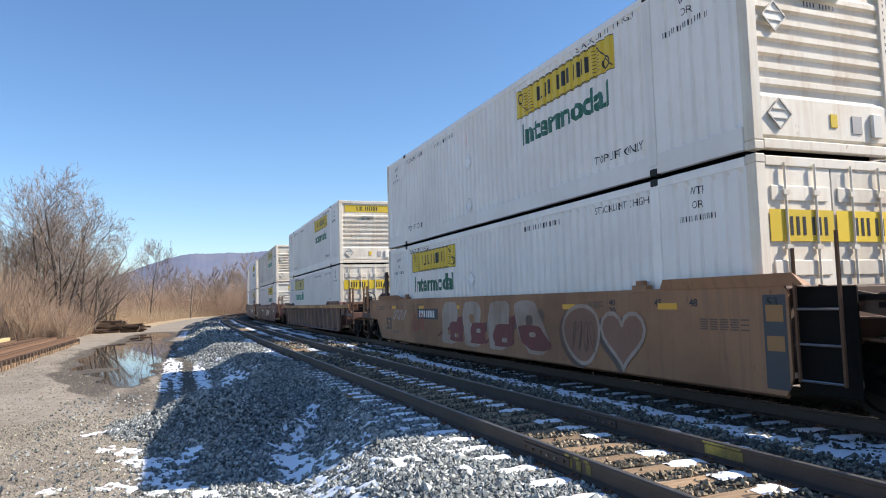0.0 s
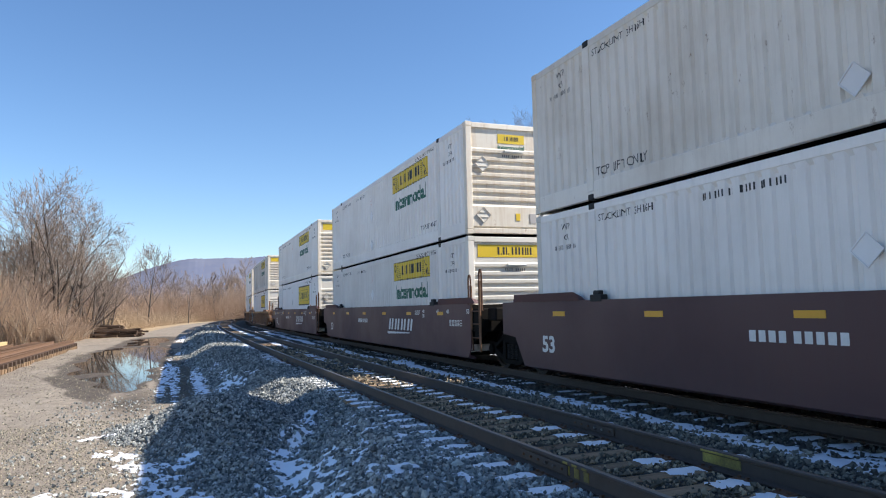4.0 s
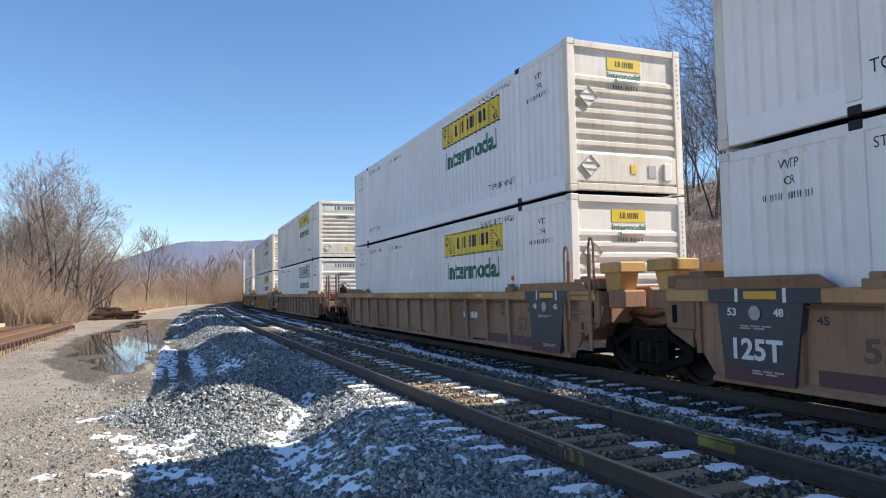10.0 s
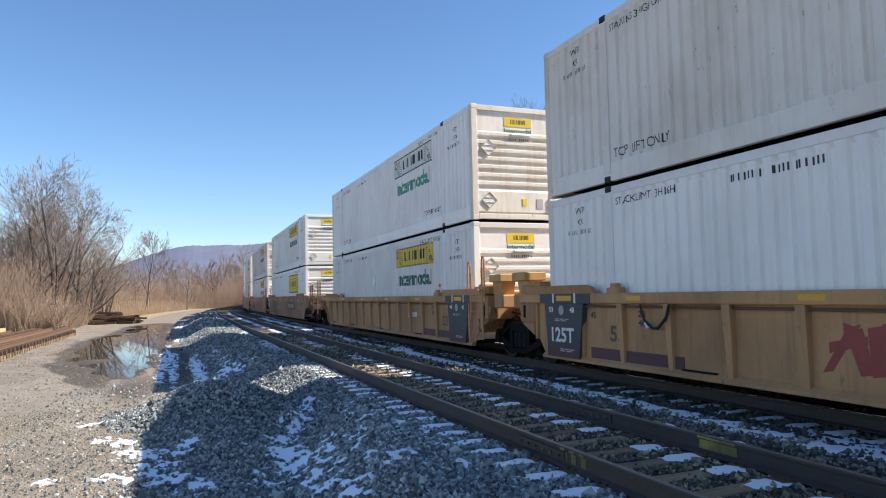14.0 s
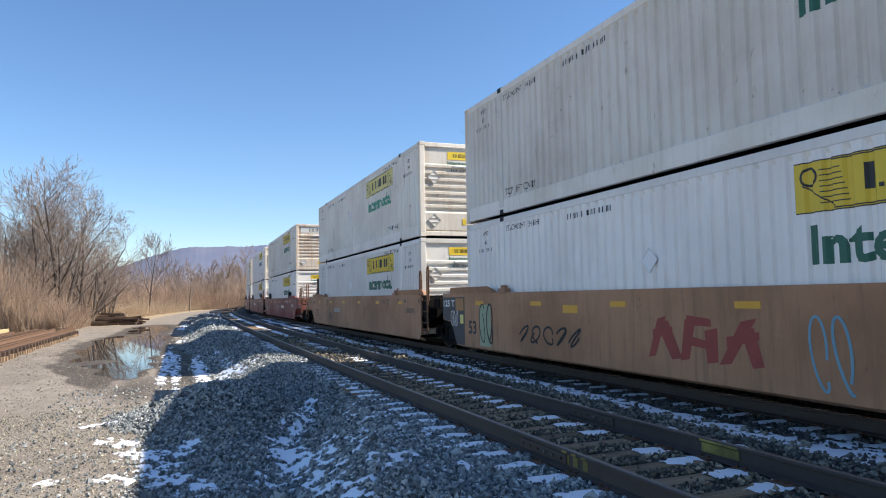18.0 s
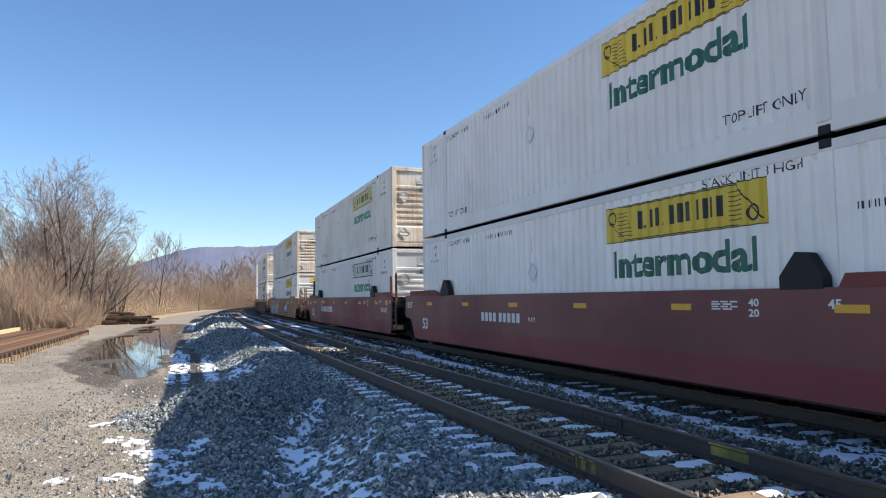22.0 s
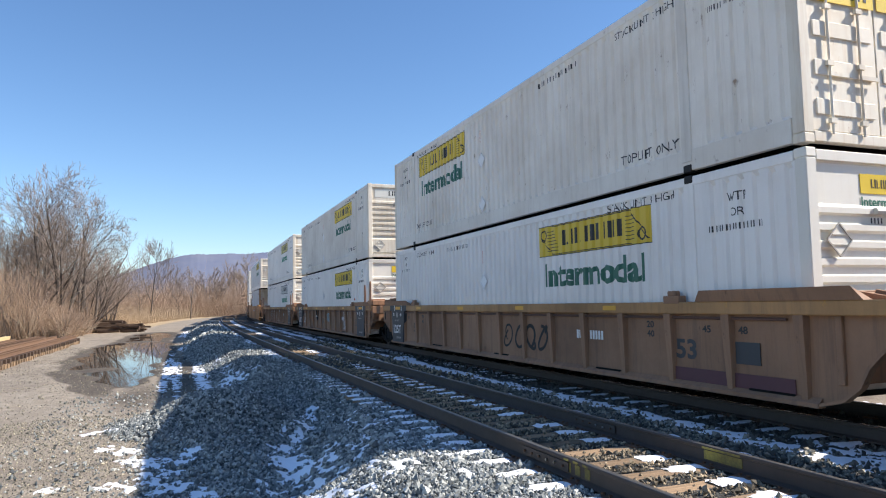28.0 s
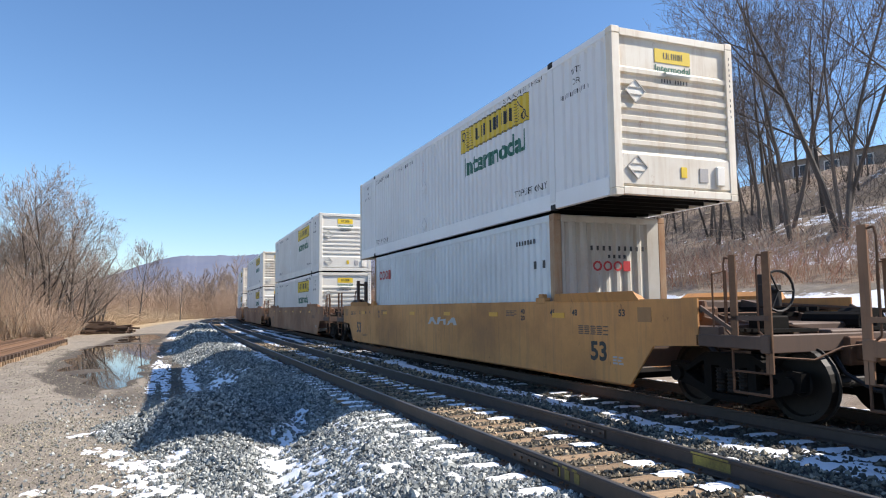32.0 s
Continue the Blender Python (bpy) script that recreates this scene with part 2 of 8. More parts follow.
CAR_PAINT = {
    "tan": painted("tan_car_paint", (0.53, 0.275, 0.112), (0.2, 0.11, 0.06), 0.65, 0.6, 1.2, 0.12, (0.13, 0.06, 0.035)),
    "clay": painted("clay_tan_car_paint", (0.44, 0.223, 0.112), (0.2, 0.11, 0.06), 0.65, 0.6, 1.2, 0.12, (0.13, 0.06, 0.035)),
    "dusty": painted("dusty_tan_car_paint", (0.35, 0.187, 0.102), (0.15, 0.09, 0.06), 0.75, 0.65, 1.2, 0.15, (0.12, 0.06, 0.035)),
    "brown": painted("brown_car_paint", (0.37, 0.184, 0.086), (0.17, 0.095, 0.062), 0.7, 0.6, 1.1, 0.12, (0.12, 0.055, 0.03)),
    "plum": painted("plum_car_paint", (0.085, 0.032, 0.036), (0.085, 0.055, 0.048), 0.4, 0.5, 0.8, 0.1),
    "platform": painted("platform_brown_paint", (0.115, 0.07, 0.048), (0.05, 0.04, 0.035), 0.5, 0.7, 0.9, 0.15, (0.15, 0.07, 0.04)),
    "dark": painted("dark_brown_car_paint", (0.165, 0.083, 0.06), (0.09, 0.06, 0.05), 0.6, 0.65, 0.9, 0.15, (0.15, 0.07, 0.04)),
    "red": painted("red_car_paint", (0.21, 0.055, 0.048), (0.13, 0.07, 0.058), 0.45, 0.5, 0.7, 0.1),
    "ochre": painted("ochre_car_paint", (0.60, 0.275, 0.075), (0.22, 0.12, 0.065), 0.7, 0.6, 0.9, 0.12, (0.15, 0.07, 0.035)),
}
RED_BAND = painted("dark_red_band_paint", (0.22, 0.026, 0.03), (0.11, 0.05, 0.045), 0.4, 0.5, 0.7, 0.1)
RED_PATCH = painted("fresh_red_paint", (0.27, 0.036, 0.036), (0.15, 0.06, 0.05), 0.4, 0.5, 0.9, 0.1)
RIB_DUST = painted("dusty_rib_paint", (0.37, 0.235, 0.15), (0.12, 0.08, 0.06), 0.6, 0.7, 0.9, 0.15)
WORN_INK = plain("worn_brown_stencil", (0.15, 0.10, 0.07), 0.7, 0, 0.4, 20)
CHARCOAL = painted("charcoal_panel_paint", (0.045, 0.05, 0.058), (0.1, 0.085, 0.07), 0.35, 0.55, 0.7, 0.1)
MAROON = painted("maroon_panel_paint", (0.11, 0.035, 0.045), (0.1, 0.06, 0.05), 0.35, 0.55, 0.7, 0.1)
DULL_ORANGE = painted("dull_orange_chord_paint", (0.40, 0.20, 0.07), (0.16, 0.1, 0.06), 0.5, 0.6, 0.8, 0.1)
MUSTARD = painted("mustard_bracket_paint", (0.60, 0.34, 0.10), (0.22, 0.13, 0.07), 0.6, 0.6, 0.8, 0.12)
CHORD = painted("worn_chord_paint", (0.54, 0.285, 0.105), (0.15, 0.09, 0.055), 0.7, 0.6, 0.8, 0.15, (0.62, 0.31, 0.04))


def gravel_material(name="crushed_stone", tint=(1.0, 1.0, 1.0)):
    n = Nodes(name)
    where = n.coords()
    geometry = n.add("ShaderNodeNewGeometry")
    lone = n.add("ShaderNodeValToRGB")
    n.link(geometry.outputs["Random Per Island"], lone.inputs[0])
    r = lone.color_ramp
    r.elements[0].position, r.elements[0].color = 0.0, (0.055, 0.06, 0.058, 1)
    r.elements[1].position, r.elements[1].color = 1.0, (0.66, 0.645, 0.56, 1)
    for at, c in ((0.3, (0.15, 0.16, 0.148, 1)), (0.6, (0.30, 0.305, 0.272, 1)), (0.85, (0.44, 0.43, 0.37, 1))):
        e = r.elements.new(at)
        e.color = c
    colour = n.mix(n.ramp(n.noise(where, 30, 4), 0.35, 0.7, 0, 0.35), lone.outputs[0], (0.12, 0.12, 0.115))
    colour = n.mix(1.0, colour, tint, "MULTIPLY")
    return n.finish(colour, 0.85, 0.0, n.noise(where, 60, 3), 0.3, 0.004)


def tie_material(name, base):
    n = Nodes(name)
    where = n.coords((0.7, 9.0, 9.0))
    tone = n.ramp(n.random(), 0, 1, 0.55, 1.15)
    grey = n.add("ShaderNodeCombineColor")
    for i in range(3):
        n.link(tone, grey.inputs[i])
    grain = n.noise(where, 3.2, 6, 0.7)
    colour = n.mix(n.ramp(grain, 0.3, 0.7), tuple(c * 0.45 for c in base), base)
    colour = n.mix(1.0, colour, grey.outputs[0], "MULTIPLY")
    return n.finish(colour, 0.85, 0.0, grain, 0.6, 0.012)


GRAVEL = gravel_material("crushed_stone", (0.96, 1.0, 1.07))
GRAVEL_BROWN = gravel_material("brown_stained_stone", (0.95, 0.76, 0.57))
# tinted darker for the strip between the tracks
GRAVEL_DULL = gravel_material("dusty_dull_stone", (0.72, 0.66, 0.58))
# this dark tint carries the shade that lies under the train
GRAVEL_SHADED = gravel_material("shade_darkened_stone", (0.30, 0.27, 0.24))
PEBBLE = gravel_material("pale_pebbles", (1.0, 0.90, 0.76))
TIE = tie_material("weathered_tie_wood", (0.40, 0.27, 0.16))
TIE_DARK = tie_material("creosoted_tie_wood", (0.12, 0.075, 0.05))
BEAM = tie_material("rusty_beam", (0.21, 0.12, 0.07))
BARK = tie_material("grey_bark", (0.15, 0.122, 0.102))
PALE_TWIG = plain("pale_bare_twigs", (0.235, 0.185, 0.15), 0.85, 0, 0.3, 3)
TWIG = plain("bare_twigs", (0.14, 0.112, 0.093), 0.85, 0, 0.3, 3)
BRUSH = plain("dry_brush", (0.41, 0.29, 0.20), 0.9, 0, 0.35, 1.2)
BRUSH_RED = plain("reddish_brush", (0.42, 0.225, 0.145), 0.9, 0, 0.35, 1.2)
PALE_STALK = plain("pale_dead_stalks", (0.52, 0.42, 0.31), 0.9, 0, 0.3, 1.2)
GRASS = plain("dry_grass", (0.45, 0.335, 0.215), 0.9, 0, 0.3, 1.0)


def ground_material():
    """Dirt, crushed stone, dry field, leaf litter and snow, by the weights stored on the sheet and noise."""
    n = Nodes("ground_of_stone_dirt_and_snow")
    where = n.coords()

    def weight(name):
        node = n.add("ShaderNodeAttribute")
        node.attribute_name = name
        return node.outputs["Fac"]

    fine, mid, broad = n.noise(where, 34, 5, 0.75), n.noise(where, 2.6, 5, 0.65), n.noise(where, 0.35, 4, 0.6)
    cells = n.add("ShaderNodeTexVoronoi", Scale=19.0)
    n.link(where, cells.inputs["Vector"])
    pebble = n.add("ShaderNodeTexVoronoi", Scale=46.0)
    n.link(where, pebble.inputs["Vector"])
    # gap shade is mixed into the stone's colour, near-black at cell edges
    stone = n.mix(n.ramp(cells.outputs["Distance"], 0.05, 0.5), (0.13, 0.13, 0.122), (0.02, 0.02, 0.019))
    stone = n.mix(n.ramp(fine, 0.35, 0.7, 0, 0.5), stone, (0.05, 0.05, 0.048))
    # shade under the train, put into the stone's colour
    stone = n.mix(n.ramp(weight("train_shade"), 0, 1, 0, 0.8), stone, (0.035, 0.03, 0.026))
    dirt = n.mix(n.ramp(mid, 0.3, 0.7), (0.2, 0.162, 0.12), (0.345, 0.298, 0.236))
    dirt = n.mix(n.ramp(pebble.outputs["Distance"], 0.0, 0.45, 0.5, 0.0), dirt, (0.34, 0.32, 0.28))
    dirt = n.mix(n.ramp(broad, 0.45, 0.7, 0, 0.75), dirt, (0.17, 0.138, 0.105))
    field = n.mix(n.ramp(mid, 0.3, 0.7), (0.30, 0.215, 0.12), (0.46, 0.355, 0.21))
    litter = n.mix(n.ramp(mid, 0.35, 0.65), (0.10, 0.068, 0.048), (0.36, 0.265, 0.185))
    litter = n.mix(n.ramp(fine, 0.45, 0.7, 0, 0.6), litter, (0.46, 0.37, 0.28))
    wet = n.mix(n.ramp(mid, 0.3, 0.7), (0.05, 0.04, 0.03), (0.12, 0.095, 0.07))
    colour = n.mix(n.ramp(n.maths("ADD", weight("stone"), n.ramp(fine, 0, 1, -0.18, 0.18)), 0.4, 0.6), dirt, stone)
    colour = n.mix(n.ramp(n.maths("ADD", weight("field"), n.ramp(mid, 0, 1, -0.3, 0.3)), 0.35, 0.65), colour, field)
    colour = n.mix(n.ramp(n.maths("ADD", weight("litter"), n.ramp(mid, 0, 1, -0.3, 0.3)), 0.35, 0.65), colour, litter)
    colour = n.mix(n.ramp(n.maths("ADD", weight("wet"), n.ramp(mid, 0, 1, -0.35, 0.35)), 0.4, 0.65), colour, wet)
    patch = n.noise(n.coords((1.0, 0.8, 1.0)), 1.9, 7, 0.72)
    snow = n.ramp(n.maths("ADD", n.maths("ADD", patch, n.ramp(fine, 0, 1, -0.09, 0.09)), weight("snow")), 0.99, 1.04)
    colour = n.mix(snow, colour, (0.86, 0.88, 0.92))
    height_mix = n.maths("ADD", n.ramp(cells.outputs["Distance"], 0, 0.6, 1, 0), fine)
    return n.finish(colour, 0.9, 0.0, height_mix, 0.55, 0.03)


GROUND = ground_material()


def water_material():
    n = Nodes("puddle_water")
    where = n.coords()
    return n.finish((0.03, 0.027, 0.023), 0.02, 0.0, n.noise(where, 5.0, 2), 0.015, 0.01, 0.4)


WATER = water_material()


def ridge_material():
    n = Nodes("haze_tinted_ridge")
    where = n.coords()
    # the blue of distance haze is mixed straight into the base colours
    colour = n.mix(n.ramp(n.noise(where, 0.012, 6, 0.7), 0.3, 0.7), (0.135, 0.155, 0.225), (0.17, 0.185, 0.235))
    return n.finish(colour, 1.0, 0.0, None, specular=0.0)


RIDGE = ridge_material()


# ---- mesh building ----
class Mesh:
    """Collects simple solids into one mesh."""

    def __init__(self):
        self.v, self.f = [], []

    def add(self, verts, faces):
        k = len(self.v)
        self.v += [tuple(p) for p in verts]
        self.f += [tuple(k + i for i in face) for face in faces]
        return self

    def box(self, x0, x1, y0, y1, z0, z1, bevel=0.0):
        if bevel <= 0:
            v = [(x, y, z) for z in (z0, z1) for y in (y0, y1) for x in (x0, x1)]
            return self.add(v, [(0, 2, 3, 1), (4, 5, 7, 6), (0, 1, 5, 4), (2, 6, 7, 3), (0, 4, 6, 2), (1, 3, 7, 5)])
        bm = bmesh.new()
        bmesh.ops.create_cube(bm, size=1, matrix=Matrix.LocRotScale(((x0 + x1) / 2, (y0 + y1) / 2, (z0 + z1) / 2), None, (x1 - x0, y1 - y0, z1 - z0)))
        bmesh.ops.bevel(bm, geom=bm.edges[:], offset=bevel, segments=1, affect="EDGES")
        bm.verts.index_update()
        self.add([p.co for p in bm.verts], [[p.index for p in face.verts] for face in bm.faces])
        bm.free()
        return self

    def tube(self, p, q, r0, r1=None, n=8, caps=True):
        r1 = r0 if r1 is None else r1
        p, q = Vector(p), Vector(q)
        d = (q - p).normalized()
        a = d.orthogonal().normalized()
        b = d.cross(a)
        v = []
        for c, r in ((p, r0), (q, r1)):
            v += [c + r * (math.cos(2 * math.pi * i / n) * a + math.sin(2 * math.pi * i / n) * b) for i in range(n)]
        f = [(i, (i + 1) % n, n + (i + 1) % n, n + i) for i in range(n)]
        if caps:
            f += [tuple(reversed(range(n))), tuple(range(n, 2 * n))]
        return self.add(v, f)

    def path(self, points, r, n=6):
        for a, b in zip(points, points[1:]):
            self.tube(a, b, r, r, n)
        return self

    def beam(self, p, q, w, h):
        p, q = Vector(p), Vector(q)
        d = (q - p).normalized()
        side = d.cross(Vector((0, 0, 1)))
        side = side.normalized() if side.length > 1e-4 else Vector((1, 0, 0))
        up = side.cross(d)
        v = [c + side * (w / 2 * i) + up * (h / 2 * j) for c in (p, q) for i, j in ((-1, -1), (1, -1), (1, 1), (-1, 1))]
        return self.add(v, [(3, 2, 1, 0), (4, 5, 6, 7), (0, 1, 5, 4), (1, 2, 6, 5), (2, 3, 7, 6), (3, 0, 4, 7)])

    def prism_x(self, outline, x0, x1):
        """A plate across x whose outline is given in (y, z)."""
        n = len(outline)
        v = [(x, y, z) for x in (x0, x1) for y, z in outline]
        f = [tuple(range(n)), tuple(reversed(range(n, 2 * n)))] + [(i, n + i, n + (i + 1) % n, (i + 1) % n) for i in range(n)]
        return self.add(v, f)

    def prism_y(self, outline, y0, y1):
        """A bar along y whose section is given in (x, z)."""
        n = len(outline)
        v = [(x, y, z) for y in (y0, y1) for x, z in outline]
        f = [tuple(reversed(range(n))), tuple(range(n, 2 * n))] + [(i, (i + 1) % n, n + (i + 1) % n, n + i) for i in range(n)]
        return self.add(v, f)

    def data(self, name, material, smooth=False):
        mesh = bpy.data.meshes.new(name)
        mesh.from_pydata(self.v, [], self.f)
        mesh.materials.append(material)
        bm = bmesh.new()
        bm.from_mesh(mesh)
        bmesh.ops.recalc_face_normals(bm, faces=bm.faces)
        bm.to_mesh(mesh)
        bm.free()
        if smooth:
            mesh.shade_smooth()
        return mesh


def from_arrays(name, verts, faces, material, smooth=False):
    """A mesh from numpy arrays of corners and of equal-sided faces."""
    mesh = bpy.data.meshes.new(name)
    n, k = faces.shape
    mesh.vertices.add(len(verts))
    mesh.vertices.foreach_set("co", np.ascontiguousarray(verts, dtype=np.float32).ravel())
    mesh.loops.add(n * k)
    mesh.loops.foreach_set("vertex_index", np.ascontiguousarray(faces, dtype=np.int32).ravel())
    mesh.polygons.add(n)
    mesh.polygons.foreach_set("loop_start", np.arange(0, n * k, k, dtype=np.int32))
    mesh.update(calc_edges=True)
    mesh.materials.append(material)
    mesh.shade_smooth() if smooth else mesh.shade_flat()
    return mesh


def empty(name, label, category, group="", kind=""):
    return tagged(new(name), label, category, group, kind)


def part(name, data, parent, label=""):
    """Links mesh data as a part of a thing (or of a part)."""
    ob = new(name, data)
    ob.parent = parent
    return tagged(ob, label) if label else ob


# ---- the ground ----
def heap(s, u):
    """How much of a tipped heap lies there (0 to 1)."""
    out = np.zeros_like(s)
    for mu, ms, ru, rs, hgt in HEAPS:
        out = np.maximum(out, heap_rise(s, u, mu, ms, ru * 1.1, rs * 1.1))
    return out


def steps(points):
    out = []
    for (a, b, d) in points:
        out += list(np.arange(a, b - 1e-6, d))
    return np.array(out + [points[-1][1]])


def build_ground():
    us = steps([(-900, -300, 60), (-300, -60, 20), (-60, -14, 3), (-14, -4, 0.5), (-4, 3, 0.125), (3, 10.5, 0.5), (10.5, 20, 0.35), (20, 60, 1.0), (60, 120, 5), (120, 300, 20), (300, 900, 60)])
    ss = steps([(-80, -8, 6), (-8, 3, 0.5), (3, 30, 0.16), (30, 70, 0.4), (70, 130, 1.5), (130, 300, 6), (300, 990, 30)])
    s, u = np.meshgrid(ss, us, indexing="ij")
    x, y, a = along(s, u)
    z = height(s, u)
    verts = np.stack([x, y, z], -1).reshape(-1, 3)
    n, m = s.shape
    i, j = np.meshgrid(np.arange(n - 1), np.arange(m - 1), indexing="ij")
    k = (i * m + j).ravel()
    faces = np.stack([k, k + 1, k + m + 1, k + m], -1)
    faces = faces[:, ::-1]
    mesh = from_arrays("ground", verts, faces, GROUND, True)
    su, ss_ = u.ravel(), s.ravel()
    piled = heap(ss_, su)
    bank = smooth_rise(su - bank_toe(ss_), -0.25, 0.25)
    stone = np.maximum(bank * (1 - smooth_rise(su, 11.0, 11.8)), np.clip(piled * 1.6, 0, 1))
    stone = np.maximum(stone, 0.45 * smooth_rise(su, -3.2, 0.2) * (su < 3) * (1 - smooth_rise(ss_, 14, 18)))
    # strip along the train's track whose shade is darkened into the colour
    train_shade = smooth_rise(su, 5.2, 6.6) * (1 - smooth_rise(su, 9.6, 10.4))
    field = np.maximum(smooth_rise(-su, 7.5 + 0 * su, 10.5), 0.9 * smooth_rise(ss_, 62, 80) * smooth_rise(-su, 3.5, 5.5)) * smooth_rise(ss_, 20, 42)
    field = np.maximum(field, smooth_rise(-su, 14, 22))
    litter = smooth_rise(su, 17.5, 19.5)
    wet = 0.85 * np.clip(1.6 * hollow(ss_, su - 0.25)[0] + 1.2 * hollow(ss_ + 2.5, su + 0.5)[0], 0, 1)
    wet = np.maximum(wet, 0.62 * np.exp(-(((su + 0.9) / 1.1) ** 2 + ((ss_ - 19) / 4.5) ** 2)))
    wet = np.maximum(wet, 0.7 * np.exp(-(((su - 0.2) / 0.9) ** 4 + ((ss_ - 27) / 11.0) ** 4)))
    snow = np.full(len(su), 0.0)

    def drift(u0, s0, ru, rs, amount):
        return amount * np.exp(-(((su - u0) / ru) ** 2 + ((ss_ - s0) / rs) ** 2))

    for d in (drift(16.0, 20, 2.0, 70, 0.92), drift(24.5, 22, 4.5, 26, 0.56), drift(30, 20, 5, 26, 0.52), drift(38, 22, 6, 20, 0.48), drift(0.3, 60, 0.6, 14, 0.5)):
        snow = np.maximum(snow, d)
    for name, values in (("stone", stone), ("field", field), ("litter", litter), ("wet", wet), ("snow", snow), ("train_shade", train_shade)):
        mesh.attributes.new(name, "FLOAT", "POINT").data.foreach_set("value", values.astype(np.float32))
    ob = new("ground", mesh)
    return tagged(ob, "grey gravel and dirt ground with patches of old snow", "ground", kind="structure")


ground = build_ground()


def build_far_ground():
    """The flat land beyond, out to the horizon."""
    mb = Mesh()
    ring = [(math.cos(a) * 4500, math.sin(a) * 4500, -6.0) for a in np.linspace(0, 2 * math.pi, 48, endpoint=False)]
    mb.add(ring, [tuple(range(48))])
    ob = new("far_ground", mb.data("far_ground", GRASS))
    return tagged(ob, "flat tan winter fields out to the ridge", "ground", kind="structure")


build_far_ground()


# ---- the two tracks ----
RAIL_SECTION = [(-0.075, -0.186), (0.075, -0.186), (0.075, -0.172), (0.012, -0.155), (0.010, -0.045), (0.034, -0.034), (0.0365, -0.012), (0.028, -0.003),
                (-0.028, -0.003), (-0.0365, -0.012), (-0.034, -0.034), (-0.010, -0.045), (-0.012, -0.155), (-0.075, -0.172)]
HEAD_SECTION = [(-0.0285, -0.004), (0.0285, -0.004), (0.022, 0.0), (-0.022, 0.0)]


def sweep(section, s0, s1, u, step=1.5):
    s = np.append(np.arange(s0, s1, step), s1)
    n = len(section)
    verts = []
    for w, z in section:
        x, y, a = along(s, u + w)
        verts.append(np.stack([x, y, np.full(len(s), z)], -1))
    verts = np.stack(verts, 1).reshape(-1, 3)
    i, j = np.meshgrid(np.arange(len(s) - 1), np.arange(n), indexing="ij")
    a, b = i * n + j, i * n + (j + 1) % n
    faces = np.stack([a, b, b + n, a + n], -1).reshape(-1, 4)
    return verts, faces


def chip(length, width, top, seed):
    """One worn tie: split ends, chamfered edges, a checked top."""
    rnd = random.Random(seed)
    mb = Mesh()
    n = 6
    rows = []
    for i in range(n + 1):
        x = -length / 2 + length * i / n
        dz = rnd.uniform(-0.008, 0.006)
        w = width / 2 + rnd.uniform(-0.008, 0.008)
        rows.append([(x, -w, top - 0.18), (x, -w, top - 0.018 + dz), (x, -w + 0.02, top + dz), (x, w - 0.02, top + dz), (x, w, top - 0.018 + dz), (x, w, top - 0.18)])
    v = [p for row in rows for p in row]
    f = []
    for i in range(n):
        f += [(6 * i + j, 6 * i + j + 1, 6 * i + j + 7, 6 * i + j + 6) for j in range(5)]
    f += [tuple(range(6)), tuple(range(6 * n, 6 * n + 6))]
    return mb.add(v, f)


TIE_MESH = [chip(2.6, 0.225, -0.188, 10 + i).data("tie", TIE) for i in range(4)]
TIE_MESH_DARK = [chip(2.6, 0.225, -0.188, 20 + i).data("tie", TIE_DARK) for i in range(3)]
PLATE_MESH = Mesh()
for side in (-0.7525, 0.7525):
    PLATE_MESH.box(side - 0.17, side + 0.17, -0.095, 0.095, -0.190, -0.171, 0.004)
    for dx in (-0.1, 0.1):
        for dy in (-0.05, 0.05):
            PLATE_MESH.box(side + dx - 0.014, side + dx + 0.014, dy - 0.012, dy + 0.012, -0.173, -0.15)
PLATE_MESH = PLATE_MESH.data("tie_plates", RUST)


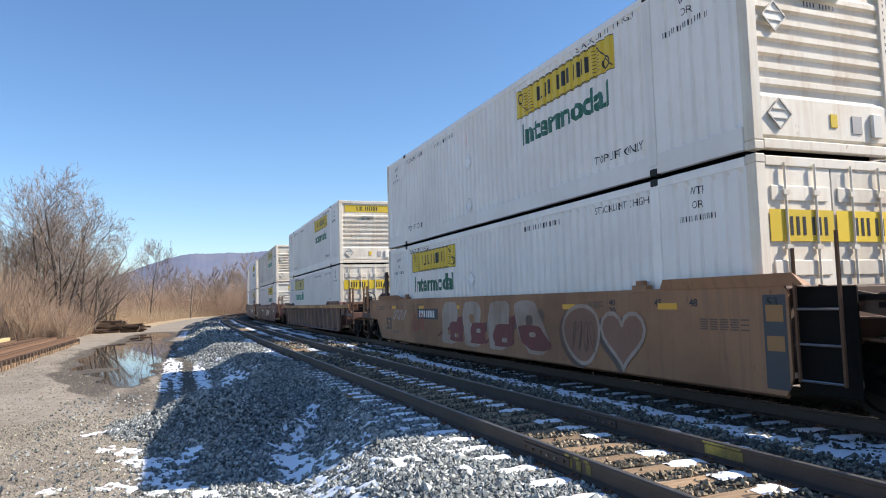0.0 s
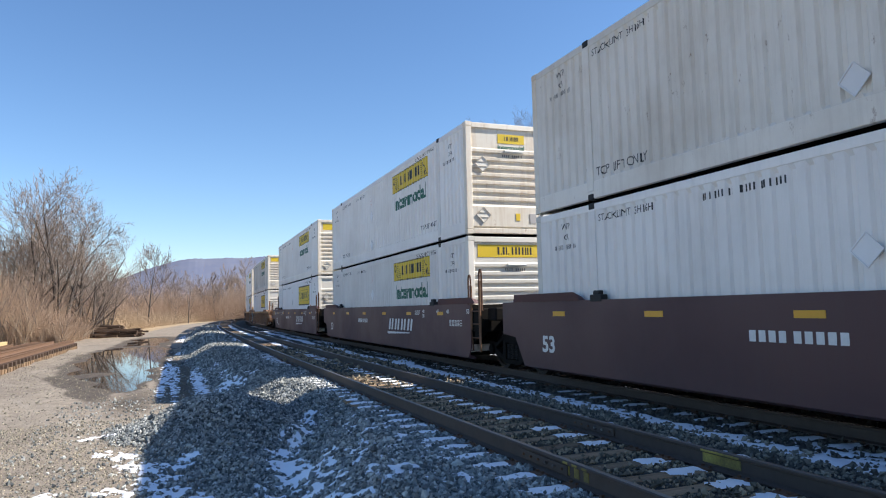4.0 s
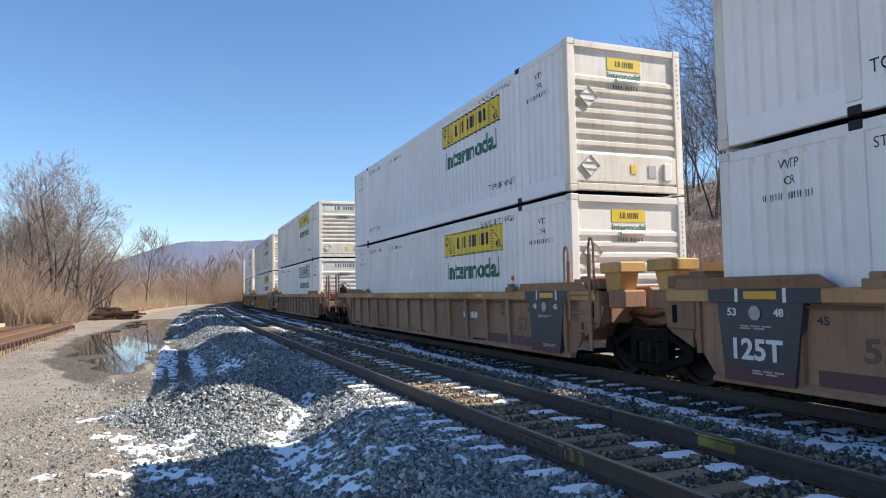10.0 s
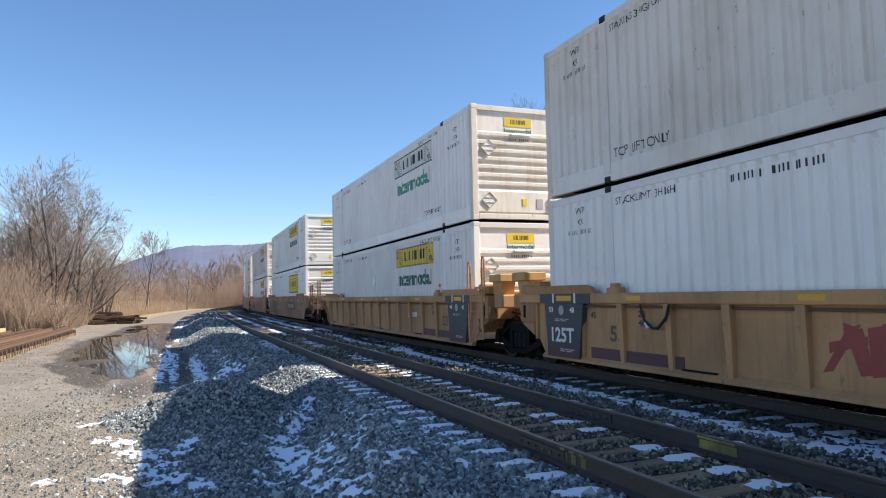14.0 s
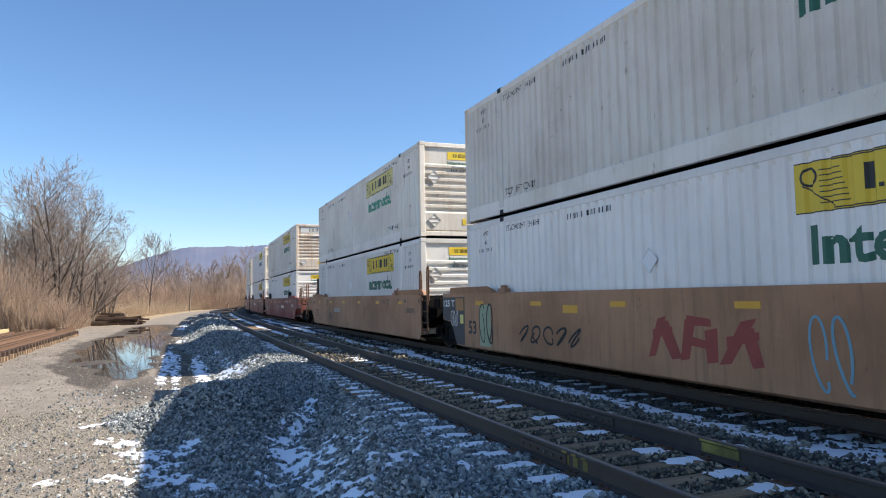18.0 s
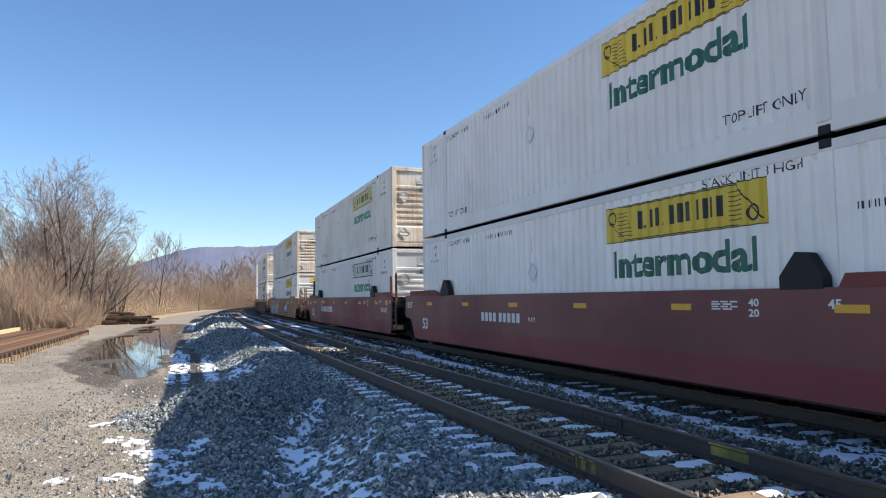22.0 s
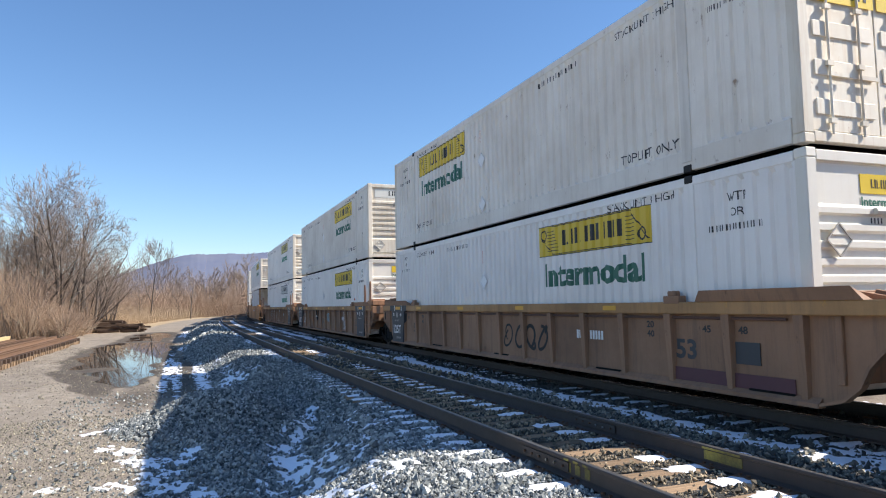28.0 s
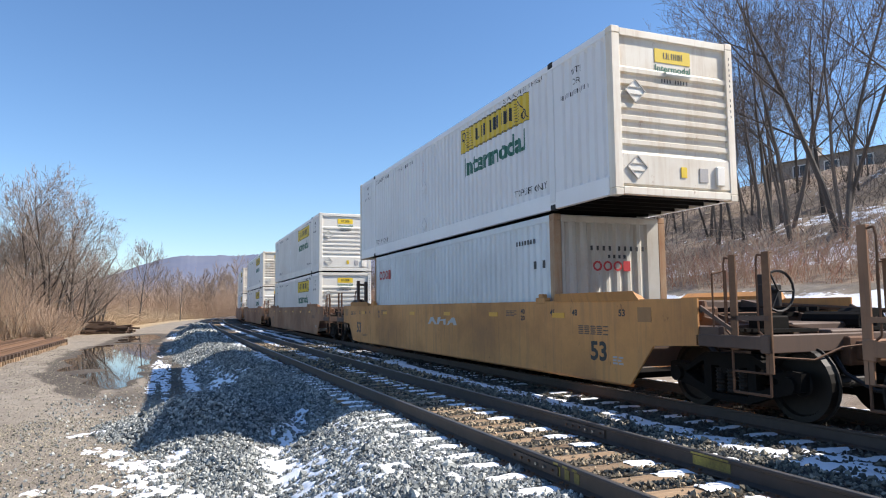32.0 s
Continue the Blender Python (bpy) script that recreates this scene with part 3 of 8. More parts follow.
def build_track(name, u, s0, s1, label, material_top, meshes, spacing=0.535):
    track = empty(name, label, "railway track", "railway tracks", "structure")
    for side in (-0.7525, 0.7525):
        v, f = sweep(RAIL_SECTION, s0, s1, u + side)
        rail = part("rail", from_arrays("rail", v, f, RAIL_SIDE), track)
        v, f = sweep(HEAD_SECTION, s0, s1, u + side)
        part("rail_head", from_arrays("rail_head", v, f, material_top), rail, "worn running surface")
    rnd = random.Random(int(u * 10))
    count = int((s1 - s0) / spacing)
    single = 0
    rest_v, rest_f = [], []
    plates = Mesh()
    for i in range(count):
        s = s0 + (i + 0.5) * spacing + rnd.uniform(-0.03, 0.03)
        m = on_line(s, u, rnd.uniform(-0.012, 0.0), rnd.uniform(-1.2, 1.2)) @ Matrix.Translation((rnd.uniform(-0.05, 0.05), 0, 0))
        mesh = meshes[rnd.randrange(len(meshes))]
        if 2 < s < (100 if u < 6 else 70):
            tie = part("tie", mesh, track)
            tie.matrix_basis = m
            if s < 45:
                k = len(plates.v)
                plates.v += [tuple(m @ p.co) for p in PLATE_MESH.vertices]
                plates.f += [tuple(k + j for j in p.vertices) for p in PLATE_MESH.polygons]
            single += 1
        else:
            k = len(rest_v)
            rest_v += [m @ Vector(p) for p in ((-1.3, -0.11, -0.37), (1.3, -0.11, -0.37), (1.3, 0.11, -0.37), (-1.3, 0.11, -0.37), (-1.3, -0.11, -0.188), (1.3, -0.11, -0.188), (1.3, 0.11, -0.188), (-1.3, 0.11, -0.188))]
            rest_f += [tuple(k + j for j in p) for p in ((4, 5, 6, 7), (0, 1, 5, 4), (2, 3, 7, 6), (0, 4, 7, 3), (1, 2, 6, 5))]
    mb = Mesh()
    mb.v, mb.f = [tuple(p) for p in rest_v], rest_f
    tagged(part("far_ties", mb.data("far_ties", meshes[0].materials[0]), track), kind="stuff")
    tagged(part("tie_plates", plates.data("tie_plates", RUST), track), kind="stuff")
    return track


near_track = build_track("near_track", NEAR_U, -30, 320, "empty track of rusty rails on weathered wooden ties", RAIL_TOP, TIE_MESH)
train_track = build_track("train_track", TRAIN_U, -70, 700, "busy track of worn rails on dark ties", RAIL_BRIGHT, TIE_MESH_DARK)


def build_joint(u, s, label):
    """Bolted joint bars over a rail joint, with a dab of yellow paint."""
    joint = empty("rail_joint", label, "rail joint", "rail joints")
    joint.matrix_basis = on_line(s, u)
    for side in (-1, 1):
        part("joint_bar", Mesh().box(side * 0.014 if side > 0 else -0.032, 0.032 if side > 0 else -0.014, -0.46, 0.46, -0.138, -0.048, 0.004).data("joint_bar", RAIL_SIDE), joint)
    for i in range(6):
        y = -0.38 + i * 0.152
        for side in (-1, 1):
            part("bolt", Mesh().tube((side * 0.03, y, -0.092), (side * 0.052, y, -0.092), 0.014, 0.014, 6).data("bolt", BARE if i in (1, 2) else RUST), joint)
    return joint


def build_mark(u, s, length, label):
    mark = empty("paint_mark", label, "paint mark", "paint marks on the rails")
    mark.matrix_basis = on_line(s, u)
    mb = Mesh()
    for k in range(3 if length < 0.5 else 1):
        w = length / 5 if length < 0.5 else length
        y = -length / 2 + k * length * 0.4
        mb.box(-0.0165, -0.0115, y, y + w, -0.138, -0.05)
        mb.box(-0.0400, -0.0366, y, y + w, -0.033, -0.013)
    part("yellow_dab", mb.data("yellow_dab", YELLOW_MARK), mark)
    return mark


# ---- containers ----
LONG, HIGH, HALF = 16.15, 2.87, 1.295
PITCH, DEPTH = 0.2525, 0.037


def breaks(length, posts):
    """Places along a corrugated side, with how deep the sheet lies there."""
    rows = [(0.15, 0.0)]
    y = 0.19
    while y + PITCH < length - 0.15:
        if any(abs(y + PITCH / 2 - p) < 0.22 for p in posts):
            y += PITCH / 4
            continue
        rows += [(y, 0.0), (y + 0.035, DEPTH), (y + 0.095, DEPTH), (y + 0.13, 0.0)]
        y += PITCH
    return rows + [(length - 0.15, 0.0)]


PROFILES = {"long": (LONG, breaks(LONG, (1.98, LONG - 1.98))), "plate": (LONG, [(y, d * 0.3) for y, d in breaks(LONG, (1.98, LONG - 1.98))]), "forty": (12.19, breaks(12.19, ()))}
MESHES = {}


def once(key, make):
    if key not in MESHES:
        MESHES[key] = make()
    return MESHES[key]


def sheet_depth(kind, y):
    rows = PROFILES[kind][1]
    return float(np.interp(y, [r[0] for r in rows], [r[1] for r in rows]))


def side_mesh(kind, sign, material):
    mb = Mesh()
    rows = PROFILES[kind][1]
    foot = 0.15 if kind == "forty" else 0.325      # the deep bottom rail ends here
    zs = ((foot, 0), (foot + 0.05, 1), (2.66, 1), (2.73, 0))
    v = [(sign * (HALF - 0.004 - d * k), y, z) for y, d in rows for z, k in zs]
    n = len(zs)
    f = [(i * n + j, i * n + j + 1, (i + 1) * n + j + 1, (i + 1) * n + j) for i in range(len(rows) - 1) for j in range(n - 1)]
    mb.add(v, f)
    # the inner lining closes the wall
    length = PROFILES[kind][0]
    x = sign * (HALF - 0.06)
    mb.add([(x, 0.1, 0.1), (x, length - 0.1, 0.1), (x, length - 0.1, 2.8), (x, 0.1, 2.8)], [(0, 1, 2, 3)])
    return mb.data("side_panel", material)


GLYPHS = {}


def glyphs(text, bold=0.0):
    """The outline of a line of writing as flat triangles, scaled to a unit box."""
    if (text, bold) not in GLYPHS:
        GLYPHS[text, bold] = draw_glyphs(text, bold)
    return GLYPHS[text, bold]


def draw_glyphs(text, bold):
    curve = bpy.data.curves.new("writing", "FONT")
    curve.body, curve.size, curve.offset, curve.resolution_u = text, 1.0, bold, 3
    ob = new("writing", curve)
    mesh = bpy.data.meshes.new_from_object(ob.evaluated_get(bpy.context.evaluated_depsgraph_get()))
    bpy.data.objects.remove(ob)
    v = np.array([p.co[:2] for p in mesh.vertices])
    f = [tuple(p.vertices) for p in mesh.polygons]
    lo, hi = v.min(0), v.max(0)
    return (v - lo) / (hi - lo), f


def lay(flat, faces, kind, y_left, y_right, z0, z1, lift=0.003, turn=False):
    """Lays a flat unit drawing on the corrugated left side, cut and bent to follow the sheet."""
    bm = bmesh.new()
    verts = [bm.verts.new((0, y_left + (y_right - y_left) * a, z0 + (z1 - z0) * b)) for a, b in flat]
    for face in faces:
        try:
            bm.faces.new([verts[i] for i in face])
        except ValueError:
            pass
    lo, hi = min(y_left, y_right), max(y_left, y_right)
    for y, _ in PROFILES[kind][1]:
        if lo < y < hi:
            bmesh.ops.bisect_plane(bm, geom=bm.verts[:] + bm.edges[:] + bm.faces[:], plane_co=(0, y, 0), plane_no=(0, 1, 0))
    for p in bm.verts:
        p.co.x = -(HALF - 0.004 - sheet_depth(kind, p.co.y) + lift)
    return bm


def decal(name, bm, material):
    mesh = bpy.data.meshes.new(name)
    bm.to_mesh(mesh)
    bm.free()
    mesh.materials.append(material)
    return mesh


UNIT = ([(0, 0), (1, 0), (1, 1), (0, 1)], [(0, 1, 2, 3)])


def bars(spans, z0=0.0, z1=1.0):
    v, f = [], []
    for a, b in spans:
        k = len(v)
        v += [(a, z0), (b, z0), (b, z1), (a, z1)]
        f.append((k, k + 1, k + 2, k + 3))
    return v, f


def name_shape():
    """A worded mark drawn as plain upright bars, in pairs and singly, with two dots."""
    v, f = bars([(0.045, 0.095), (0.185, 0.235), (0.27, 0.305), (0.43, 0.475), (0.525, 0.57), (0.615, 0.66), (0.71, 0.755), (0.795, 0.83), (0.855, 0.89), (0.93, 0.975)])
    w, g = bars([(0.125, 0.155), (0.33, 0.36)], 0.0, 0.16)
    f += [tuple(len(v) + i for i in face) for face in g]
    return v + w, f


def scroll_shape():
    """Fine stripes and curls either side of the mark."""
    v, f = [], []
    for i in range(7):
        z = 0.16 + i * 0.105
        for a, b in ((0.10, 0.20 - i * 0.004), (0.815, 0.88)):
            k = len(v)
            v += [(a, z), (b, z), (b, z + 0.022), (a, z + 0.022)]
            f.append((k, k + 1, k + 2, k + 3))
    for a, z in ((0.06, 0.7), (0.93, 0.28)):
        k, n = len(v), 14
        for r in (0.075, 0.055):
            v += [(a + r * 0.45 * math.cos(2 * math.pi * i / n), z + r * 2.6 * math.sin(2 * math.pi * i / n)) for i in range(n)]
        f += [(k + i, k + (i + 1) % n, k + n + (i + 1) % n, k + n + i) for i in range(n)]
    for a0, z0, a1, z1 in ((0.03, 0.55, 0.15, 0.06), (0.97, 0.12, 0.84, 0.94), (0.15, 0.05, 0.86, 0.05), (0.14, 0.95, 0.85, 0.95)):
        k = len(v)
        v += [(a0, z0), (a0 + 0.008, z0), (a1 + 0.008, z1 + 0.02), (a1, z1 + 0.02)] if abs(a1 - a0) < 0.3 else [(a0, z0 - 0.01), (a1, z1 - 0.01), (a1, z1 + 0.015), (a0, z0 + 0.015)]
        f.append((k, k + 1, k + 2, k + 3))
    return v, f


def frame_shape(t, w):
    v, f = [], []
    for a, b, c, d in ((0, 1, 0, w), (0, 1, 1 - w, 1), (0, t, w, 1 - w), (1 - t, 1, w, 1 - w)):
        k = len(v)
        v += [(a, c), (b, c), (b, d), (a, d)]
        f.append((k, k + 1, k + 2, k + 3))
    return v, f


def add_mark(box, kind, style, flip):
    """The yellow or pale mark and the word under it, on the left side."""
    if style == "none":
        return
    length = PROFILES[kind][0]
    big = style == "big"
    near, far, z0, z1 = (2.75, 6.6, 1.40, 2.52) if big else (2.85, 6.40, 2.0, 2.60)
    if flip:
        near, far = length - far + 0.35, length - near + 0.35
    key = (style, flip, kind)
    field = {"yellow": YELLOW, "big": YELLOW, "edged": YELLOW, "pale": PALE_YELLOW, "white": PALE}[style]
    name = "logo_panel"
    panel = part(name, once(("panel", key), lambda: decal(name, lay(*UNIT, kind, far, near, z0, z1, 0.003), field)), box, "yellow logo panel" if style in ("yellow", "big", "edged") else "faded logo panel")
    span = far - near
    a0, a1, c0, c1 = far - span * 0.23, near + span * 0.21, z0 + (z1 - z0) * (0.3 if not big else 0.34), z0 + (z1 - z0) * (0.78 if not big else 0.66)
    part("brand_mark", once(("bars", key), lambda: decal("brand_mark", lay(*name_shape(), kind, a0, a1, c0, c1, 0.005), INK)), panel)
    if big:
        b0, b1 = z0 + 0.22, z1 - 0.22
    else:
        b0, b1 = z0, z1
    part("logo_scroll", once(("scroll", key), lambda: decal("logo_scroll", lay(*scroll_shape(), kind, far, near, b0, b1, 0.005), INK)), panel)
    rim = 0.012 if style in ("yellow", "pale") else 0.03
    part("logo_border", once(("rim", key), lambda: decal("logo_border", lay(*frame_shape(rim * 0.5, rim * 2), kind, far, near, z0, z1, 0.005), INK)), panel)
    if not big:
        word = GREEN if style in ("yellow", "edged") else LIGHT_GREEN
        part("lettering", once(("word", key), lambda: decal("lettering", lay(*glyphs("Intermodal", 0.035), kind, far - 0.18, near + 0.2, 1.40, 1.86, 0.003), word)), box, "green word Intermodal")


NUMBER_BARS = [(0.1 * i + (0.0 if i < 4 else 0.04) + j, 0.1 * i + (0.0 if i < 4 else 0.04) + j + 0.017) for i in range(9) for j in (0.0, 0.042)]


def lift_block():
    """Three short centred lines on where the box may be lifted."""
    v, f = [], []
    rows = ((glyphs("WTP"), 0.32, 0.68, 0.76, 1.0), (glyphs("OR"), 0.39, 0.61, 0.36, 0.58), (bars(NUMBER_BARS), 0.0, 1.0, 0.0, 0.17))
    for (points, faces), a, b, c, d in rows:
        k = len(v)
        v += [(a + (b - a) * p, c + (d - c) * q) for p, q in points]
        f += [tuple(k + i for i in face) for face in faces]
    return v, f


def add_small_writing(box, kind, upper, flip, mark):
    length = PROFILES[kind][0]

    def put(text, left, right, z0, z1):
        if flip:
            left, right = length - right, length - left
        key = ("extra", text, left, right, z0, kind)
        shape = glyphs(text) if text != "|" else bars(NUMBER_BARS)
        if text == "WTP":
            shape = lift_block()
        part("lettering", once(key, lambda: decal("lettering", lay(*shape, kind, left, right, z0, z1), INK)), box)

    stack = "STACKING 3 HIGH ONLY" if mark == "white" else "STACK LIMIT 3 HIGH"
    put("TOP LIFT ONLY", 3.55, 2.2, 0.47, 0.61)
    put("TOP LIFT ONLY", 13.98, 12.6, 0.40, 0.55)
    put(stack, 4.0, 2.3, 2.64 if upper else 2.60, 2.75 if upper else 2.72)
    put(stack, 13.98, 12.55, 2.53, 2.65)
    put("|", 11.5, 9.9, 2.51, 2.61)
    put("WTP", 1.62, 0.62, 2.02, 2.52)
    put("WTP", 15.45, 14.66, 2.14, 2.62)


def front_mesh(material):
    """The pressed bulkhead: header recess, seven ribs, flat foot."""
    outline = [(0.05, 0.14), (0.05, 0.16), (0.0, 0.20), (0.0, 0.70)]
    z = 0.76
    for i in range(7):
        outline += [(0.055, z), (0.055, z + 0.085), (0.012, z + 0.115), (0.012, z + 0.185)]
        z += 0.205
    outline += [(0.045, z + 0.02), (0.045, 2.70), (0.03, 2.73)]
    n = len(outline)
    mb = Mesh()
    v = [(x, y + 0.01, zz) for x in (-1.14, 1.14) for y, zz in outline]
    mb.add(v, [(i, i + 1, n + i + 1, n + i) for i in range(n - 1)])
    mb.box(-1.2, 1.2, 0.09, 0.14, 0.1, 2.78)
    return mb.data("end_panel", material)


def stencil_column():
    """Small upright marks down the corner post."""
    mb = Mesh()
    for k in range(11):
        z = 1.5 + k * 0.1 + (0.06 if k > 3 else 0)
        mb.box(1.21, 1.225, -0.003, 0.0, z, z + 0.045)
    return mb.data("side_stencil", INK)


def add_front(box, y_at, style, material, seed):
    """The end wall with its small fittings, at the container's near end (facing -y)."""
    wall = part("end_panel", once(("front", material.name), lambda: front_mesh(material)), box, "ribbed cream end wall with rust streaks")
    wall.matrix_basis = y_at
    rnd = random.Random(seed)
    wide = style.startswith("wide")
    field = PALE if style.endswith("white") else YELLOW
    x0, x1, z0, z1 = (-1.02, 1.02, 2.34, 2.66) if wide else (-0.38, 0.38, 2.36, 2.60)
    y = 0.045
    part("logo_panel", once(("endlogo", style), lambda: Mesh().box(x0, x1, y, y + 0.012, z0, z1).data("logo_panel", field)), wall, "small logo panel")

    def flat(shape, a, b, c, d, yy, material, name):
        mb = Mesh()
        v, f = shape
        mb.add([(a + (b - a) * p, yy, c + (d - c) * q) for p, q in v], f)
        return mb.data(name, material)

    part("brand_mark", once(("endbars", style), lambda: flat(name_shape(), -0.52 if wide else -0.22, 0.52 if wide else 0.22, z0 + 0.07, z1 - 0.06, y - 0.003, INK, "brand_mark")), wall)
    if not wide:
        part("lettering", once(("endword", style), lambda: flat(glyphs("Intermodal", 0.025), -0.38, 0.38, 2.20, 2.32, 0.047, GREEN, "lettering")), wall, "green word Intermodal")
    part("number_stencil", once("endnumber", lambda: flat(bars([(0, 0.04), (0.1, 0.14), (0.2, 0.24), (0.3, 0.34), (0.5, 0.54), (0.6, 0.64), (0.7, 0.74), (0.8, 0.84), (0.92, 0.96)]), -0.28, 0.3, 1.99, 2.06, 0.0175, INK, "number_stencil")), wall)
    part("document_tube", once("tube", lambda: Mesh().tube((-0.22, 0.0, 2.14), (0.3, 0.0, 2.14), 0.045, 0.045, 8).data("document_tube", PALE)), wall)
    part("side_stencil", once("postbars", lambda: stencil_column()), wall)

    def holder():
        mb = Mesh()
        r = 0.2
        v = [(0, 0, -r), (r, 0, 0), (0, 0, r), (-r, 0, 0)]
        for a, b in zip(v, v[1:] + v[:1]):
            mb.beam(Vector(a) + Vector((0, -0.008, 0)), Vector(b) + Vector((0, -0.008, 0)), 0.016, 0.016)
        mb.beam((-0.12, -0.008, 0.06), (0.12, -0.008, 0.06), 0.012, 0.012).beam((-0.12, -0.008, -0.06), (0.12, -0.008, -0.06), 0.012, 0.012)
        return mb.data("placard_holder", PLACARD_RIM)

    for z in ((0.48, 1.78) if not wide else (0.48,)):
        ob = part("placard_holder", once("holder", holder), wall)
        ob.matrix_basis = pose(-0.85, -0.004, z)
        part("plate", once("holderplate", lambda: Mesh().add([(0, 0, -0.19), (0.19, 0, 0), (0, 0, 0.19), (-0.19, 0, 0)], [(0, 1, 2, 3)]).data("plate", PLACARD)), ob)
    part("yellow_sticker", once("sticker", lambda: Mesh().box(-0.06, 0.06, 0, 0.012, -0.09, 0.09).data("yellow_sticker", YELLOW)), wall).matrix_basis = pose(0.12, -0.003, 0.45)
    part("grey_plate", once("plate", lambda: Mesh().box(-0.09, 0.09, 0, 0.012, -0.12, 0.12).data("grey_plate", LETTER_GREY)), wall).matrix_basis = pose(0.55, -0.003, 0.42)
    part("vent_box", once("ventbox", lambda: Mesh().box(-0.09, 0.09, -0.035, 0.02, -0.17, 0.17, 0.015).data("vent_box", END_NEW)), wall).matrix_basis = pose(0.9, -0.003, 0.42)


PLACARD = plain("pale_placard_plate", (0.80, 0.76, 0.66), 0.5, 0, 0.08)
PLACARD_RIM = plain("grey_placard_rim", (0.46, 0.43, 0.38), 0.5, 0.3, 0.2)


def door_bars(x0):
    mb = Mesh()
    for k in range(6):
        a = x0 + 0.36 + 0.11 * k + (0.05 if k > 2 else 0.0)
        mb.box(a, a + 0.05, -0.01, -0.006, 1.83, 2.07)
    return mb


def add_doors(box, y_at, material):
    """Two hinged doors with four locking rods and a yellow band."""
    for side in (-1, 1):
        mb = Mesh()
        x0, x1 = (-1.15, -0.01) if side < 0 else (0.01, 1.15)
        mb.box(x0, x1, 0.02, 0.06, 0.16, 2.72, 0.006)
        for i in range(5):
            z = 0.35 + i * 0.48
            mb.box(x0 + 0.08, x1 - 0.08, 0.0, 0.02, z, z + 0.2, 0.01)
        door = part("door", once(("door", side, material.name), lambda: mb.data("door", material)), box, "cream steel container door")
        door.matrix_basis = y_at
        for x in ((-0.85, -0.33) if side < 0 else (0.33, 0.85)):
            rod = Mesh().tube((x, -0.02, 0.12), (x, -0.02, 2.76), 0.016, 0.016, 8)
            for z in (0.25, 0.95, 1.65, 2.35):
                rod.box(x - 0.05, x + 0.05, -0.045, 0.0, z, z + 0.06)
            rod.box(x - 0.02, x + 0.28, -0.05, -0.03, 0.82, 0.87)
            part("lock_rod", once(("rod", x), lambda: rod.data("lock_rod", END)), door)
        part("logo_panel", once(("doorlogo", side), lambda: Mesh().box(x0 + 0.03, x1 - 0.01, -0.006, 0.0, 1.75, 2.16).data("logo_panel", YELLOW)), door, "yellow logo panel")
        part("brand_mark", once(("doorbars", side), lambda: door_bars(x0).data("brand_mark", INK)), door)


